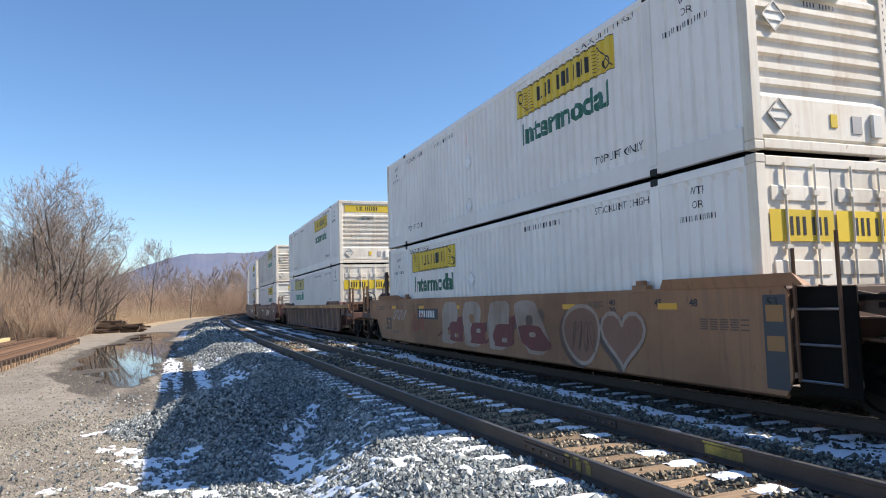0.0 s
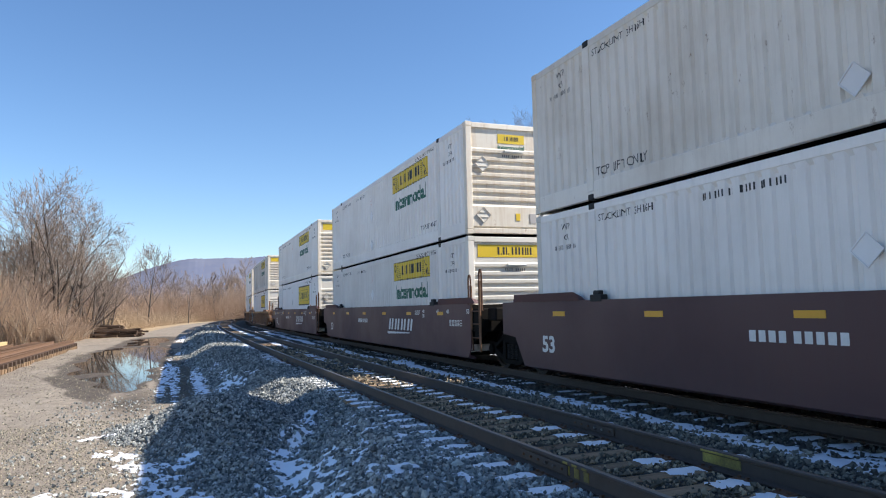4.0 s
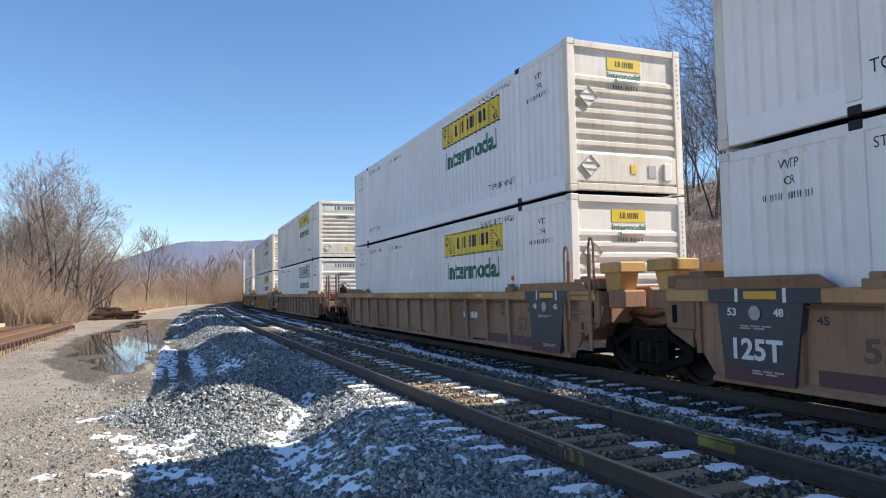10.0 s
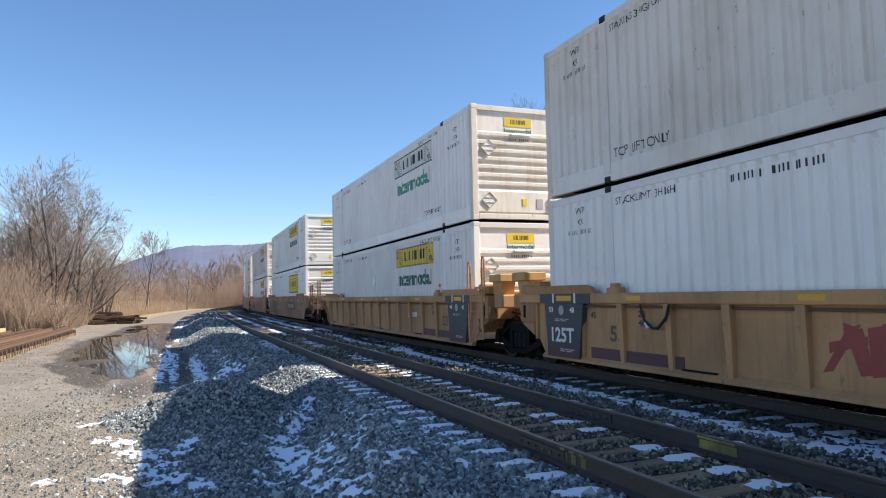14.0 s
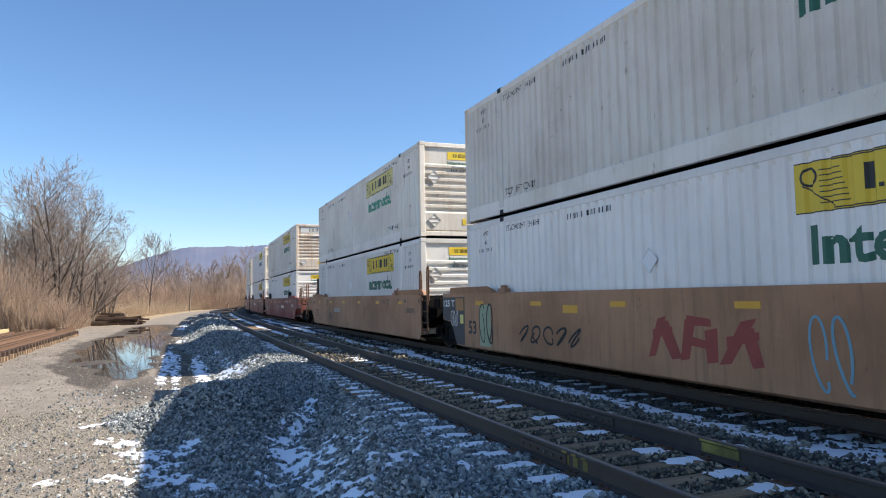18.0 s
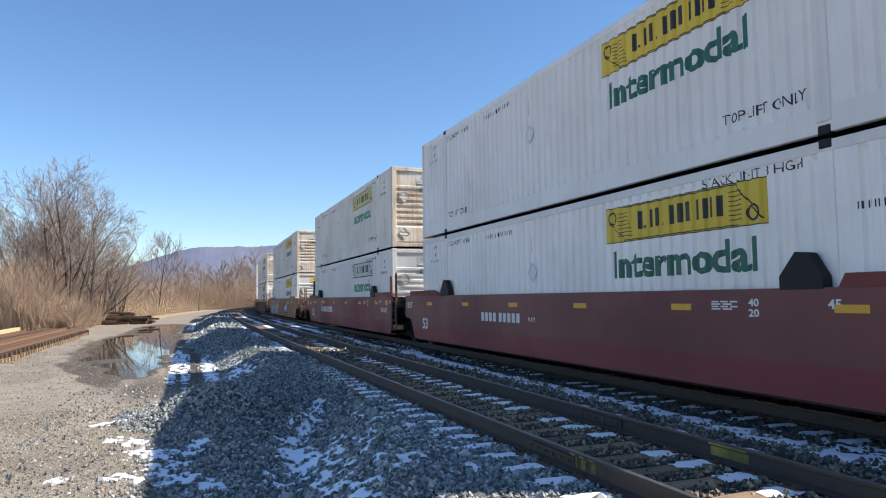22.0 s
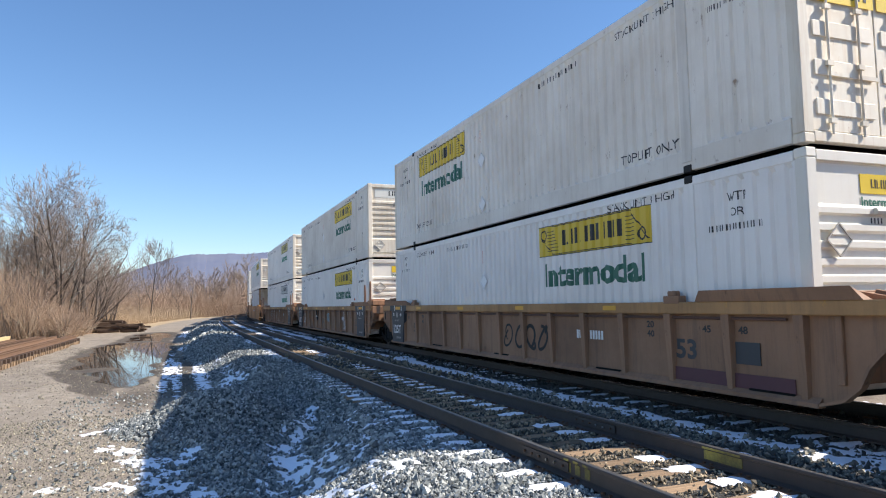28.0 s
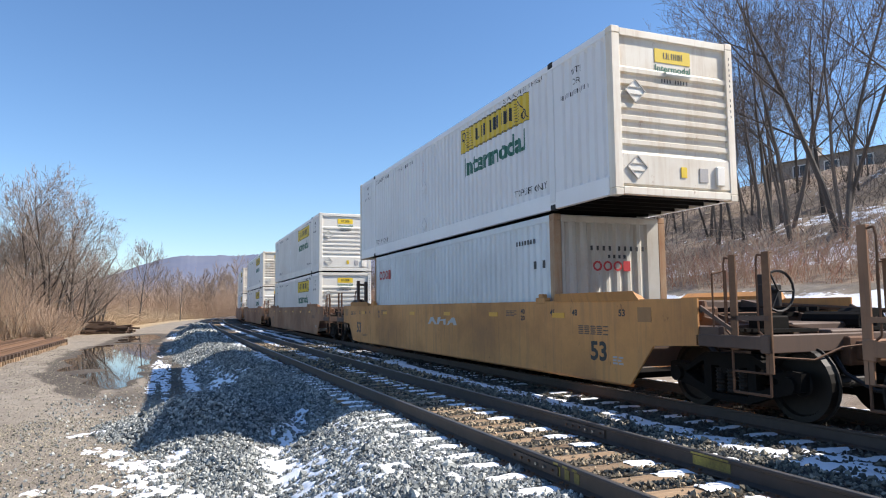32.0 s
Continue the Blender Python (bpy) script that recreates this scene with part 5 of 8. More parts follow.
    ladder = bit("ladder", "ladder", lambda: Mesh().beam((-1.46, -1.98, 0.5), (-1.46, -1.98, 1.5), 0.03, 0.05).data("ladder", paint)) if style == "ribbed" else None


def deck_mesh():
    mb = Mesh()
    for i in range(9):
        y = -2.95 + i * 0.11
        mb.box(-1.3, -0.45, y, y + 0.04, 1.10, 1.14)
        mb.box(0.45, 1.3, y, y + 0.04, 1.10, 1.14)
    for i in range(4):
        x = -1.25 + i * 0.22
        mb.box(x, x + 0.05, -1.75, -0.45, 1.34, 1.40)
        mb.box(-x - 0.05, -x, -1.75, -0.45, 1.34, 1.40)
    mb.box(-1.3, 1.3, -0.75, -0.65, 1.30, 1.36).box(-1.3, 1.3, -1.6, -1.5, 1.26, 1.32)
    return mb.data("deck_grating", GREASE)


def coupler_mesh():
    mb = Mesh().box(-0.13, 0.13, -3.5, -2.9, 0.74, 0.98, 0.02).box(-0.24, 0.24, -3.2, -3.05, 0.68, 1.04, 0.02)
    mb.box(-0.2, 0.12, -3.82, -3.48, 0.70, 1.0, 0.05).box(0.1, 0.22, -3.9, -3.55, 0.72, 0.98, 0.04)
    return mb.data("coupler", RUST)


def coil_mesh():
    mb = Mesh()
    pts = [(-1.2 + 0.055 * math.cos(i * 0.8), -1.55 - i * 0.011, 1.02 + 0.055 * math.sin(i * 0.8)) for i in range(42)]
    return mb.path(pts, 0.014, 4).data("spring_coil", PALE)


def brake_mesh():
    mb = Mesh().box(-0.66, -0.54, -2.3, -2.2, 1.1, 1.85, 0.01).box(-0.76, -0.44, -2.42, -2.3, 1.4, 1.72, 0.02)
    c, n = Vector((-0.6, -2.5, 1.62)), 18
    ring = [c + Vector((0.27 * math.cos(2 * math.pi * i / n), 0, 0.27 * math.sin(2 * math.pi * i / n))) for i in range(n)]
    mb.path(ring + ring[:1], 0.018, 5)
    for i in range(0, n, 6):
        mb.path([c, ring[i]], 0.014, 5)
    mb.tube(c, c + Vector((0, 0.12, 0)), 0.03)
    return mb.data("hand_brake", STEEL)


def add_joined_end(car, far, paint, style, tall=False):
    """The end that shares a truck with the next unit."""
    base = flip_y(pose(0, 0, 0), far)

    def bit(name, key, make, label=""):
        ob = part(name, once((key, paint.name), make), car, label)
        ob.matrix_basis = base
        return ob

    body = paint
    paint = GREASE if style == "smooth" else paint
    bit("bulkhead", "jbulk", lambda: Mesh().box(-1.42, 1.42, -0.42, -0.34, 0.55, 1.5, 0.01).data("bulkhead", paint))
    bit("centre_sill", "jsill", lambda: Mesh().prism_x([(-0.4, 0.75), (-1.3, 0.86), (-1.74, 0.9), (-1.74, 1.16), (-1.2, 1.46), (-0.4, 1.46)], -0.55, 0.55).data("centre_sill", paint))
    for k, x in enumerate((-1.44, 0.75)):
        bit("corner_box", "jbox%d" % k, lambda: Mesh().box(x, x + 0.69, -1.0, -0.42, 0.86, 1.40, 0.02).data("corner_box", paint))
        xh = x if x < 0 else x + 0.69
        # no opening is cut: a near-black plate gives the slot's shade
        bit("slot", "jslot%d" % k, lambda: Mesh().box(xh - 0.004, xh + 0.004, -0.86, -0.76, 0.95, 1.2, 0.003).data("slot", GREASE), "black plate for the slot's shaded opening")
        bit("side_bearing", "jbear%d" % k, lambda: Mesh().box(x + 0.12, x + 0.56, -1.55, -1.1, 1.12, 1.42, 0.03).data("side_bearing", paint))
        if style == "ribbed":
            bit("corner_cap", "jcap%d" % k, lambda: Mesh().box(x + 0.02, x + 0.67, -0.98, -0.2, 1.44, 1.62, 0.02).box(x + 0.1, x + 0.6, -0.6, -0.3, 1.6, 1.67, 0.01).data("corner_cap", paint))
        if tall:
            bit("bracket_post", "jpost%d" % k, lambda: Mesh().prism_x([(-1.02, 1.4), (-1.34, 1.4), (-1.44, 1.7), (-0.98, 1.7)], x + 0.16, x + 0.5).data("bracket_post", MUSTARD))
            bit("bracket_head", "jhead%d" % k, lambda: Mesh().box(x + 0.08, x + 0.6, -1.52, -0.94, 1.7, 1.88, 0.02).data("bracket_head", MUSTARD))
    for k, x in enumerate((-1.34, 1.34)):
        bit("bearing_arm", "jarm%d" % k, lambda: Mesh().prism_x([(-0.5, 0.62), (-0.95, 0.82), (-1.1, 1.15), (-0.5, 1.25)], x - 0.06, x + 0.06).data("bearing_arm", paint))
    if far:
        return
    x, y0, y1 = -1.475, (-0.5 if style == "smooth" else -0.14), (-1.0 if style == "smooth" else -0.8)
    iron = body if style != "smooth" or "red" in body.name else RUST
    bit("handrail", "jraila" + style, lambda: Mesh().path([(x, y0, 0.9), (x, y0, 2.1), (x, y0 + 0.04, 2.2), (x, y0 + 0.11, 2.2), (x, y0 + 0.14, 2.1), (x, y0 + 0.14, 1.5)], 0.02, 6).data("handrail", iron))
    bit("handrail", "jrailb" + style, lambda: Mesh().path([(x, y1, 0.4), (x, y1, 2.2), (x, y1 - 0.04, 2.3), (x, y1 - 0.1, 2.3), (x, y1 - 0.14, 2.2), (x, y1 - 0.14, 1.35)], 0.022, 6).data("handrail", iron))
    for k, (y, z0, z1) in enumerate(((y0, 0.9, 1.95), (y1, 0.4, 2.05))):
        bit("stile", "jstile%d" % k + style, lambda: Mesh().box(x - 0.012, x + 0.02, y - 0.045, y + 0.045, z0, z1, 0.005).data("stile", POST_RUST if style == "smooth" and "red" not in body.name else body))
    for k, z in enumerate((0.41, 0.72, 1.04, 1.34)):
        bit("rung", "jrung%d" % k + style, lambda: Mesh().path([(x, y0, z), (x, y1, z)], 0.016, 6).data("rung", iron))
    bit("step_strap", "jstrap" + style, lambda: Mesh().path([(x, y0, 0.9), (x, y0 - 0.1, 0.41)], 0.016, 6).data("step_strap", iron))
    bit("air_hose", "jhose", lambda: Mesh().path([(-0.7, -0.5, 1.3), (-0.8, -1.0, 1.02), (-0.75, -1.5, 0.98), (-0.8, -2.2, 1.1), (-0.75, -2.9, 1.34)], 0.035, 6).data("air_hose", RUBBER), "black rubber air hose")


def side_flat(shape, left, right, z0, z1, x):
    v, f = shape
    mb = Mesh()
    mb.add([(x, left + (right - left) * a, z0 + (z1 - z0) * b) for a, b in v], f)
    return mb


def well_car(label, style, colour, near, far, seed, extras=()):
    paint = CAR_PAINT[colour]
    car = empty("well_car", label, "freight car", "well cars of the train")
    rnd = random.Random(seed)
    for side in (-1, 1):
        if style == "smooth":
            part("side", once(("carside", side, near, far, colour), lambda: side_smooth(side, near, far, paint)), car)
            x0, x1 = sorted((side * (SIDE_X - 0.14), side * (SIDE_X - 0.032)))
            part("top_chord", once(("chord", side, colour), lambda: Mesh().box(x0, x1, -0.4, LONG + 0.4, 1.40, 1.515, 0.01).data("top_chord", paint)), car)
        else:
            part("side", once(("carside", side, near, far, colour, "r"), lambda: side_ribbed(side, near, far, paint)), car)
            chord = CHORD
            part("top_chord", once(("chord", side, near, far, colour, "r"), lambda: chord_mesh(side, near, far, chord)), car, "faded orange top chord")
            for i in range(15 if side < 0 else 0):
                ob = part("rib", once(("rib", side, colour), lambda: rib_mesh(side, RIB_DUST if colour == "dark" else paint)), car)
                ob.matrix_basis = pose(0, 0.1 + i * (LONG - 0.2) / 14, 0)
            for i in range(4 if side < 0 else 0):
                put_y = 3.6 + i * 3.2
                part("reflector", once(("chordreflector", i), lambda: Mesh().box(-SIDE_X - 0.009, -SIDE_X - 0.003, put_y, put_y + 0.36, 1.30, 1.375).data("reflector", REFLECTOR)), car, "orange reflector")
            part("conduit", once(("conduit", side), lambda: Mesh().tube((side * (SIDE_X - 0.06), 0.3, 1.20), (side * (SIDE_X - 0.06), LONG - 0.3, 1.20), 0.02, 0.02, 6).data("conduit", paint)), car)
        # loading guides that flare over the chord at each end
        for far_end in (0, 1):
            y0 = -0.75 if not far_end else LONG - 1.75
            z = 1.52 if style == "smooth" else 1.42
            key = ("guide", side, far_end, colour, style)
            x0, x1 = side * (SIDE_X - 0.12), side * (SIDE_X + 0.015)
            lip = side * (SIDE_X + 0.05)
            guide = part("loading_guide", once(key, lambda: Mesh().add(
                [(x0, y0, z), (x1, y0, z), (x1, y0 + 2.5, z), (x0, y0 + 2.5, z), (x0, y0 + 0.12, z + 0.07), (lip, y0 + 0.12, z + 0.15), (lip, y0 + 2.38, z + 0.15), (x0, y0 + 2.38, z + 0.07)],
                [(0, 1, 2, 3), (4, 5, 6, 7), (0, 1, 5, 4), (1, 2, 6, 5), (2, 3, 7, 6), (3, 0, 4, 7)]).data("loading_guide", paint)), car)
            yl = 2.25 if not far_end else LONG - 2.25
            if side < 0:
                part("lock_bracket", once(("bracket", side, far_end, colour, style), lambda: (peak_bracket(side, yl, z) if colour == "red" else bracket_mesh(side, yl, z)).data("lock_bracket", STEEL if colour in ("red", "plum") else paint)), car)
    part("well_floor", once("wellfloor", lambda: well_floor()), car)
    for kind, is_far in ((near, False), (far, True)):
        if kind.startswith("coupler"):
            add_coupled_end(car, is_far, paint, style, rnd, kind != "coupler")
            add_truck(car, -2.05 if not is_far else LONG + 2.05, paint)
        else:
            add_joined_end(car, is_far, paint, style, 106 <= seed <= 111)
            if not is_far:
                add_truck(car, -GAP_JOINED / 2, paint)
    xs = -(SIDE_X + 0.003)

    def put(name, key, mesh_maker, text=""):
        return part(name, once(key, mesh_maker), car, text)

    def words(text, left, width, z0, high, material, bold=0.03):
        """Writing on the car's left side; left is its far (reading) start."""
        return part("lettering", once(("carword", text, round(left, 2), z0, material.name), lambda: side_flat(glyphs(text, bold), left, left - width, z0, z0 + high, xs).data("lettering", material)), car)

    def small(left, width, z0, rows, material, high=0.035):
        def make():
            mb = Mesh()
            for r in range(rows):
                w = width * (1.0 if r % 2 == 0 else 0.82)
                z = z0 - r * high * 1.6
                cells = max(2, int(w / 0.16))
                for c in range(cells):
                    a = left - c * w / cells
                    mb.add([(xs, a, z), (xs, a - w / cells * 0.8, z), (xs, a - w / cells * 0.8, z + high), (xs, a, z + high)], [(0, 1, 2, 3)])
            return mb.data("stencil", material)
        return part("stencil", once(("stencil", left, width, z0, rows, material.name), make), car)

    ink = LETTER_WHITE if colour in ("plum", "red") else INK
    if style == "ribbed" and colour in ("tan", "dusty"):
        for far_end in (0, 1):
            a = 1.28 if not far_end else LONG - 0.15
            b = a - 1.1
            joined = (near if not far_end else far) == "joint"
            if not joined:
                if not far_end:
                    xs = -(SIDE_X - 0.096)
                    words("53", 2.3, 0.42, 0.62, 0.28, CHARCOAL)
                    put("maroon_panel", ("maroon", "coupled"), lambda: Mesh().box(-SIDE_X + 0.085, -SIDE_X + 0.099, 0.25, 2.4, 0.28, 0.5).data("maroon_panel", MAROON), "maroon stencil band")
                    put("data_plate", ("plate", "coupled"), lambda: Mesh().box(-SIDE_X + 0.085, -SIDE_X + 0.098, 0.75, 1.15, 0.62, 0.9).data("data_plate", CHARCOAL), "charcoal data plate")
                    small(2.2, 0.5, 0.38, 1, LETTER_GREY, 0.02)
                    words("45", 1.75, 0.16, 1.0, 0.1, INK), words("48", 1.1, 0.16, 1.0, 0.1, INK), words("20", 2.95, 0.17, 1.04, 0.1, INK), words("40", 2.95, 0.17, 0.9, 0.1, INK)
                continue
            put("dark_panel", ("panel", far_end), lambda: Mesh().prism_x([(a, 0.27), (a - 1.05, 0.27), (a - 1.22, 1.27), (a + 0.1, 1.27)], -SIDE_X - 0.002, -SIDE_X + 0.1).data("dark_panel", CHARCOAL), "charcoal stencil panel")
            put("chord_cover", ("chordcover", far_end), lambda: Mesh().box(-SIDE_X - 0.012, -SIDE_X + 0.02, a - 1.45, a + 0.25, 1.245, 1.43, 0.004).data("chord_cover", CHARCOAL), "charcoal section of the chord")
            for yb in (a - 0.97, a - 0.24):
                put("marker_bar", ("markerbar", yb), lambda: Mesh().box(-SIDE_X - 0.016, -SIDE_X - 0.01, yb - 0.025, yb + 0.025, 1.25, 1.425).data("marker_bar", LETTER_WHITE), "white marker bar")
            if 106 <= seed <= 111:
                put("maroon_foot", ("maroonfoot", far_end), lambda: Mesh().box(-SIDE_X - 0.008, -SIDE_X + 0.01, a - 1.06, a + 0.01, 0.268, 0.46).data("maroon_foot", MAROON), "maroon foot of the panel")
            xs = -(SIDE_X + 0.014)
            words("125T" if far_end else "45", a - 0.16 if far_end else a - 0.86, 0.76 if far_end else 0.14, 0.54 if far_end else 1.08, 0.27 if far_end else 0.1, LETTER_WHITE)
            words("53" if far_end else "48", a - 0.08, 0.15, 1.08, 0.1, LETTER_WHITE)
            words("48", a - 0.8, 0.15, 1.08, 0.1, LETTER_WHITE) if far_end else None
            small(a - 0.45, 0.5, 0.41, 2, LETTER_GREY, 0.02)
            small(a - 0.28, 0.52, 0.95, 2, LETTER_GREY, 0.018)
            put("emblem", ("emblem", far_end), lambda: Mesh().tube((xs - 0.004, a - 0.52, 1.12), (xs, a - 0.52, 1.12), 0.09, 0.09, 16).data("emblem", LETTER_GREY))
            put("reflector", ("tanreflect", far_end), lambda: Mesh().box(xs - 0.004, xs, a - 0.86, a - 0.36, 1.29, 1.385).data("reflector", REFLECTOR), "orange reflector")
            if 106 <= seed <= 111:
                put("maroon_panel", ("maroon", far_end), lambda: Mesh().box(-SIDE_X + 0.085, -SIDE_X + 0.099, a + 0.1 if not far_end else a - 3.6, a + 2.4 if not far_end else a - 1.3, 0.28, 0.5).data("maroon_panel", MAROON), "maroon stencil band")
            xs = -(SIDE_X - 0.096)
            words("53", 2.05 if not far_end else LONG - 2.0, 0.4, 0.62, 0.27, WORN_INK)
            words("45", 1.65 if not far_end else LONG - 1.45, 0.16, 1.0, 0.1, INK)
            words("40", 2.85 if not far_end else LONG - 2.75, 0.18, 0.9, 0.1, INK)
            words("20", 2.85 if not far_end else LONG - 2.75, 0.18, 1.04, 0.1, INK)
        xs = -(SIDE_X - 0.094)
        put("number_stencil", "tannumber", lambda: side_flat(bars([(0, 0.08), (0.1, 0.18), (0.2, 0.28), (0.3, 0.38), (0.5, 0.57), (0.6, 0.67), (0.7, 0.77), (0.8, 0.87), (0.9, 0.97)]), 4.95, 4.1, 0.8, 0.95, xs).data("number_stencil", LETTER_WHITE))
    elif style == "smooth":
        n = 4
        for i in range(n + 2):
            y = 1.4 + i * 2.7
            if y < LONG:
                put("reflector", ("reflector", i), lambda: Mesh().box(-SIDE_X - 0.006, -SIDE_X, y, y + 0.42, 1.24, 1.33).data("reflector", REFLECTOR), "orange reflector")
        for left, side_at in ((0.6, 0), (LONG + 0.35, 1)):
            if side_at or colour == "ochre":
                words("53", left if not side_at else left - (0.75 if far == "joint" else 0.5), 0.46 if not side_at or far == "joint" else 0.6, 0.55, 0.32 if not side_at or far == "joint" else 0.4, ink)
        words("40", 3.05, 0.17, 1.3, 0.1, ink), words("20", 3.05, 0.17, 1.17, 0.1, ink)
        words("45", 1.9, 0.17, 1.28, 0.11, ink), words("48", 1.15, 0.17, 1.28, 0.11, ink), words("53", -0.2, 0.17, 1.28, 0.11, ink)
        small(0.95, 0.9, 1.1, 5, ink if colour in ("plum", "red") else WORN_INK, 0.02)
        small(-0.02, 0.3, 0.62, 3, ink if colour in ("plum", "red") else LETTER_GREY, 0.03) if near == "coupler" else None
        small(3.7, 0.5, 1.35, 4, ink if colour in ("plum", "red") else WORN_INK, 0.02)
        if far == "coupler":
            faint = ink if colour in ("plum", "red") else WORN_INK
            for text, y in (("53", LONG - 0.5), ("48", LONG - 1.3), ("45", LONG - 1.85)):
                words(text, y, 0.16, 1.24, 0.11, faint)
            words("40", LONG - 2.95, 0.19, 1.26, 0.11, faint), words("20", LONG - 2.95, 0.19, 1.12, 0.11, faint)
            small(LONG + 0.75, 0.75, 1.3, 4, faint, 0.022), small(LONG - 3.35, 0.6, 1.36, 5, faint, 0.02), small(LONG - 0.85, 0.8, 0.5, 2, faint, 0.025)
            put("end_reflector", ("farreflect", colour), lambda: Mesh().box(-SIDE_X - 0.006, -SIDE_X, LONG + 1.2, LONG + 1.6, 1.16, 1.42, 0.002).data("end_reflector", REFLECTOR if colour in ("plum", "red") else DULL_ORANGE), "orange reflector plate")
            if colour == "plum":
                keep, xs = xs, -(SIDE_X + 0.024)
                words("REEFER CLEARANCE", LONG + 0.15, 1.25, 1.53, 0.065, LETTER_WHITE)
                xs = keep
        if far == "coupler":
            put("brake_stand", ("stand", colour), lambda: Mesh().box(-1.3, -1.22, LONG + 0.34, LONG + 0.56, 1.5, 2.5, 0.01).box(-1.0, -0.92, LONG + 0.34, LONG + 0.56, 1.5, 2.46, 0.01).box(-1.32, -0.9, LONG + 0.36, LONG + 0.52, 2.3, 2.38, 0.01).data("brake_stand", CAR_PAINT["platform"]), "rusty brown brake stand")
            put("air_tank", "fartank", lambda: Mesh().tube((-1.05, LONG + 0.75, 1.63), (-1.05, LONG + 1.65, 1.63), 0.16, 0.16, 14).data("air_tank", STEEL), "black air tank")
            put("hose_hoop", "farhoop", lambda: Mesh().path([(-1.2, LONG + 0.6, 1.55), (-1.22, LONG + 0.7, 2.0), (-1.22, LONG + 0.95, 2.12), (-1.2, LONG + 1.15, 1.95), (-1.2, LONG + 1.2, 1.6)], 0.018, 6).data("hose_hoop", RUST))
        if far == "joint" and colour in ("brown", "clay"):
            put("dark_panel", ("endpanel", "smooth"), lambda: Mesh().prism_x([(LONG - 0.15, 1.43), (LONG + 1.27, 1.43), (LONG + 1.27, 0.875), (LONG + 0.73, 0.82), (LONG + 0.36, 0.26), (LONG - 0.15, 0.26)], -SIDE_X - 0.003, -SIDE_X + 0.01).data("dark_panel", CHARCOAL), "charcoal panel at the car's end")
            put("orange_plate", ("endplate", "smooth"), lambda: Mesh().box(-SIDE_X - 0.007, -SIDE_X, LONG - 0.1, LONG + 0.4, 1.1, 1.4, 0.002).data("orange_plate", DULL_ORANGE), "dull orange plate")
            put("sticker", ("endsticker", "smooth"), lambda: Mesh().box(-SIDE_X - 0.006, -SIDE_X, LONG - 0.08, LONG + 0.12, 0.78, 1.0).data("sticker", PALE_YELLOW), "yellow sticker")
            keep, xs = xs, -(SIDE_X + 0.006)
            words("125 T", LONG + 1.22, 0.75, 1.19, 0.17, LETTER_WHITE)
            scrawl(LONG + 0.75, 0.5, 0.7, 0.4, 91, SPRAY_WHITE, 0.03, 3, -0.004)(car, put, words, small)
            xs = keep
        if colour == "red":
            put("lower_band", ("redband", near, far), lambda: Mesh().prism_x([(-0.27, 0.255), (LONG + 0.3, 0.255), (LONG + 0.3, 0.62), (-0.27, 0.66)], -SIDE_X - 0.0025, -SIDE_X + 0.01).data("lower_band", RED_BAND), "darker red lower band")
            xs = -(SIDE_X + 0.006)
        if near == "coupler":
            put("end_reflector", "endreflect", lambda: Mesh().box(-SIDE_X - 0.006, -SIDE_X, -1.0, -0.68, 1.2, 1.42).data("end_reflector", DULL_ORANGE), "faded orange plate")
    for extra in extras:
        extra(car, put, words, small)
    return car


def bracket_mesh(side, y, z):
    mb = Mesh()
    x0, x1 = sorted((side * (SIDE_X - 0.13), side * (SIDE_X + 0.01)))
    return mb.box(x0, x1, y - 0.17, y + 0.17, z - 0.03, z + 0.09, 0.012).box(x0 + 0.02, x1 - 0.02, y - 0.08, y + 0.1, z + 0.08, z + 0.16, 0.015)


def peak_bracket(side, y, z):
    """A folded plate with a pointed head that locks the lower box."""
    x0, x1 = sorted((side * (SIDE_X - 0.14), side * (SIDE_X + 0.005)))
    return Mesh().prism_x([(y - 0.3, z - 0.02), (y - 0.3, z + 0.12), (y - 0.12, z + 0.4), (y + 0.06, z + 0.42), (y + 0.3, z + 0.14), (y + 0.3, z - 0.02)], x0, x1).box(x0 + 0.02, x1 + 0.02, y - 0.12, y + 0.1, z + 0.04, z + 0.2, 0.01)


def dangling_cable(y, drop):
    """A cable that hangs in a loop from the chord."""
    def extra(car, put, words, small):
        x = -(SIDE_X + 0.02)
        pts = [(x, y, 1.24), (x, y - 0.1, 1.0), (x, y - 0.28, 1.24 - drop), (x, y - 0.4, 1.24 - drop), (x, y - 0.58, 1.05), (x, y - 0.66, 1.24)]
        cable = part("cable", Mesh().path(pts, 0.022, 6).data("cable", RUBBER), car, "black cable hanging in a loop")
        part("cable_tape", Mesh().tube((x, y - 0.12, 0.97), (x, y - 0.18, 0.88), 0.028, 0.028, 6).data("cable_tape", LETTER_WHITE), cable, "white tape")
    return extra


def well_floor():
    mb = Mesh()
    for y in (0.6, 4.0, 8.07, 12.1, 15.5):
        mb.box(-1.4, 1.4, y - 0.35, y + 0.35, 0.24, 0.335, 0.01)
    mb.beam((-1.3, 0.6, 0.28), (1.3, 4.0, 0.28), 0.12, 0.05).beam((1.3, 12.1, 0.28), (-1.3, 15.5, 0.28), 0.12, 0.05)
    return mb.data("well_floor", GREASE)


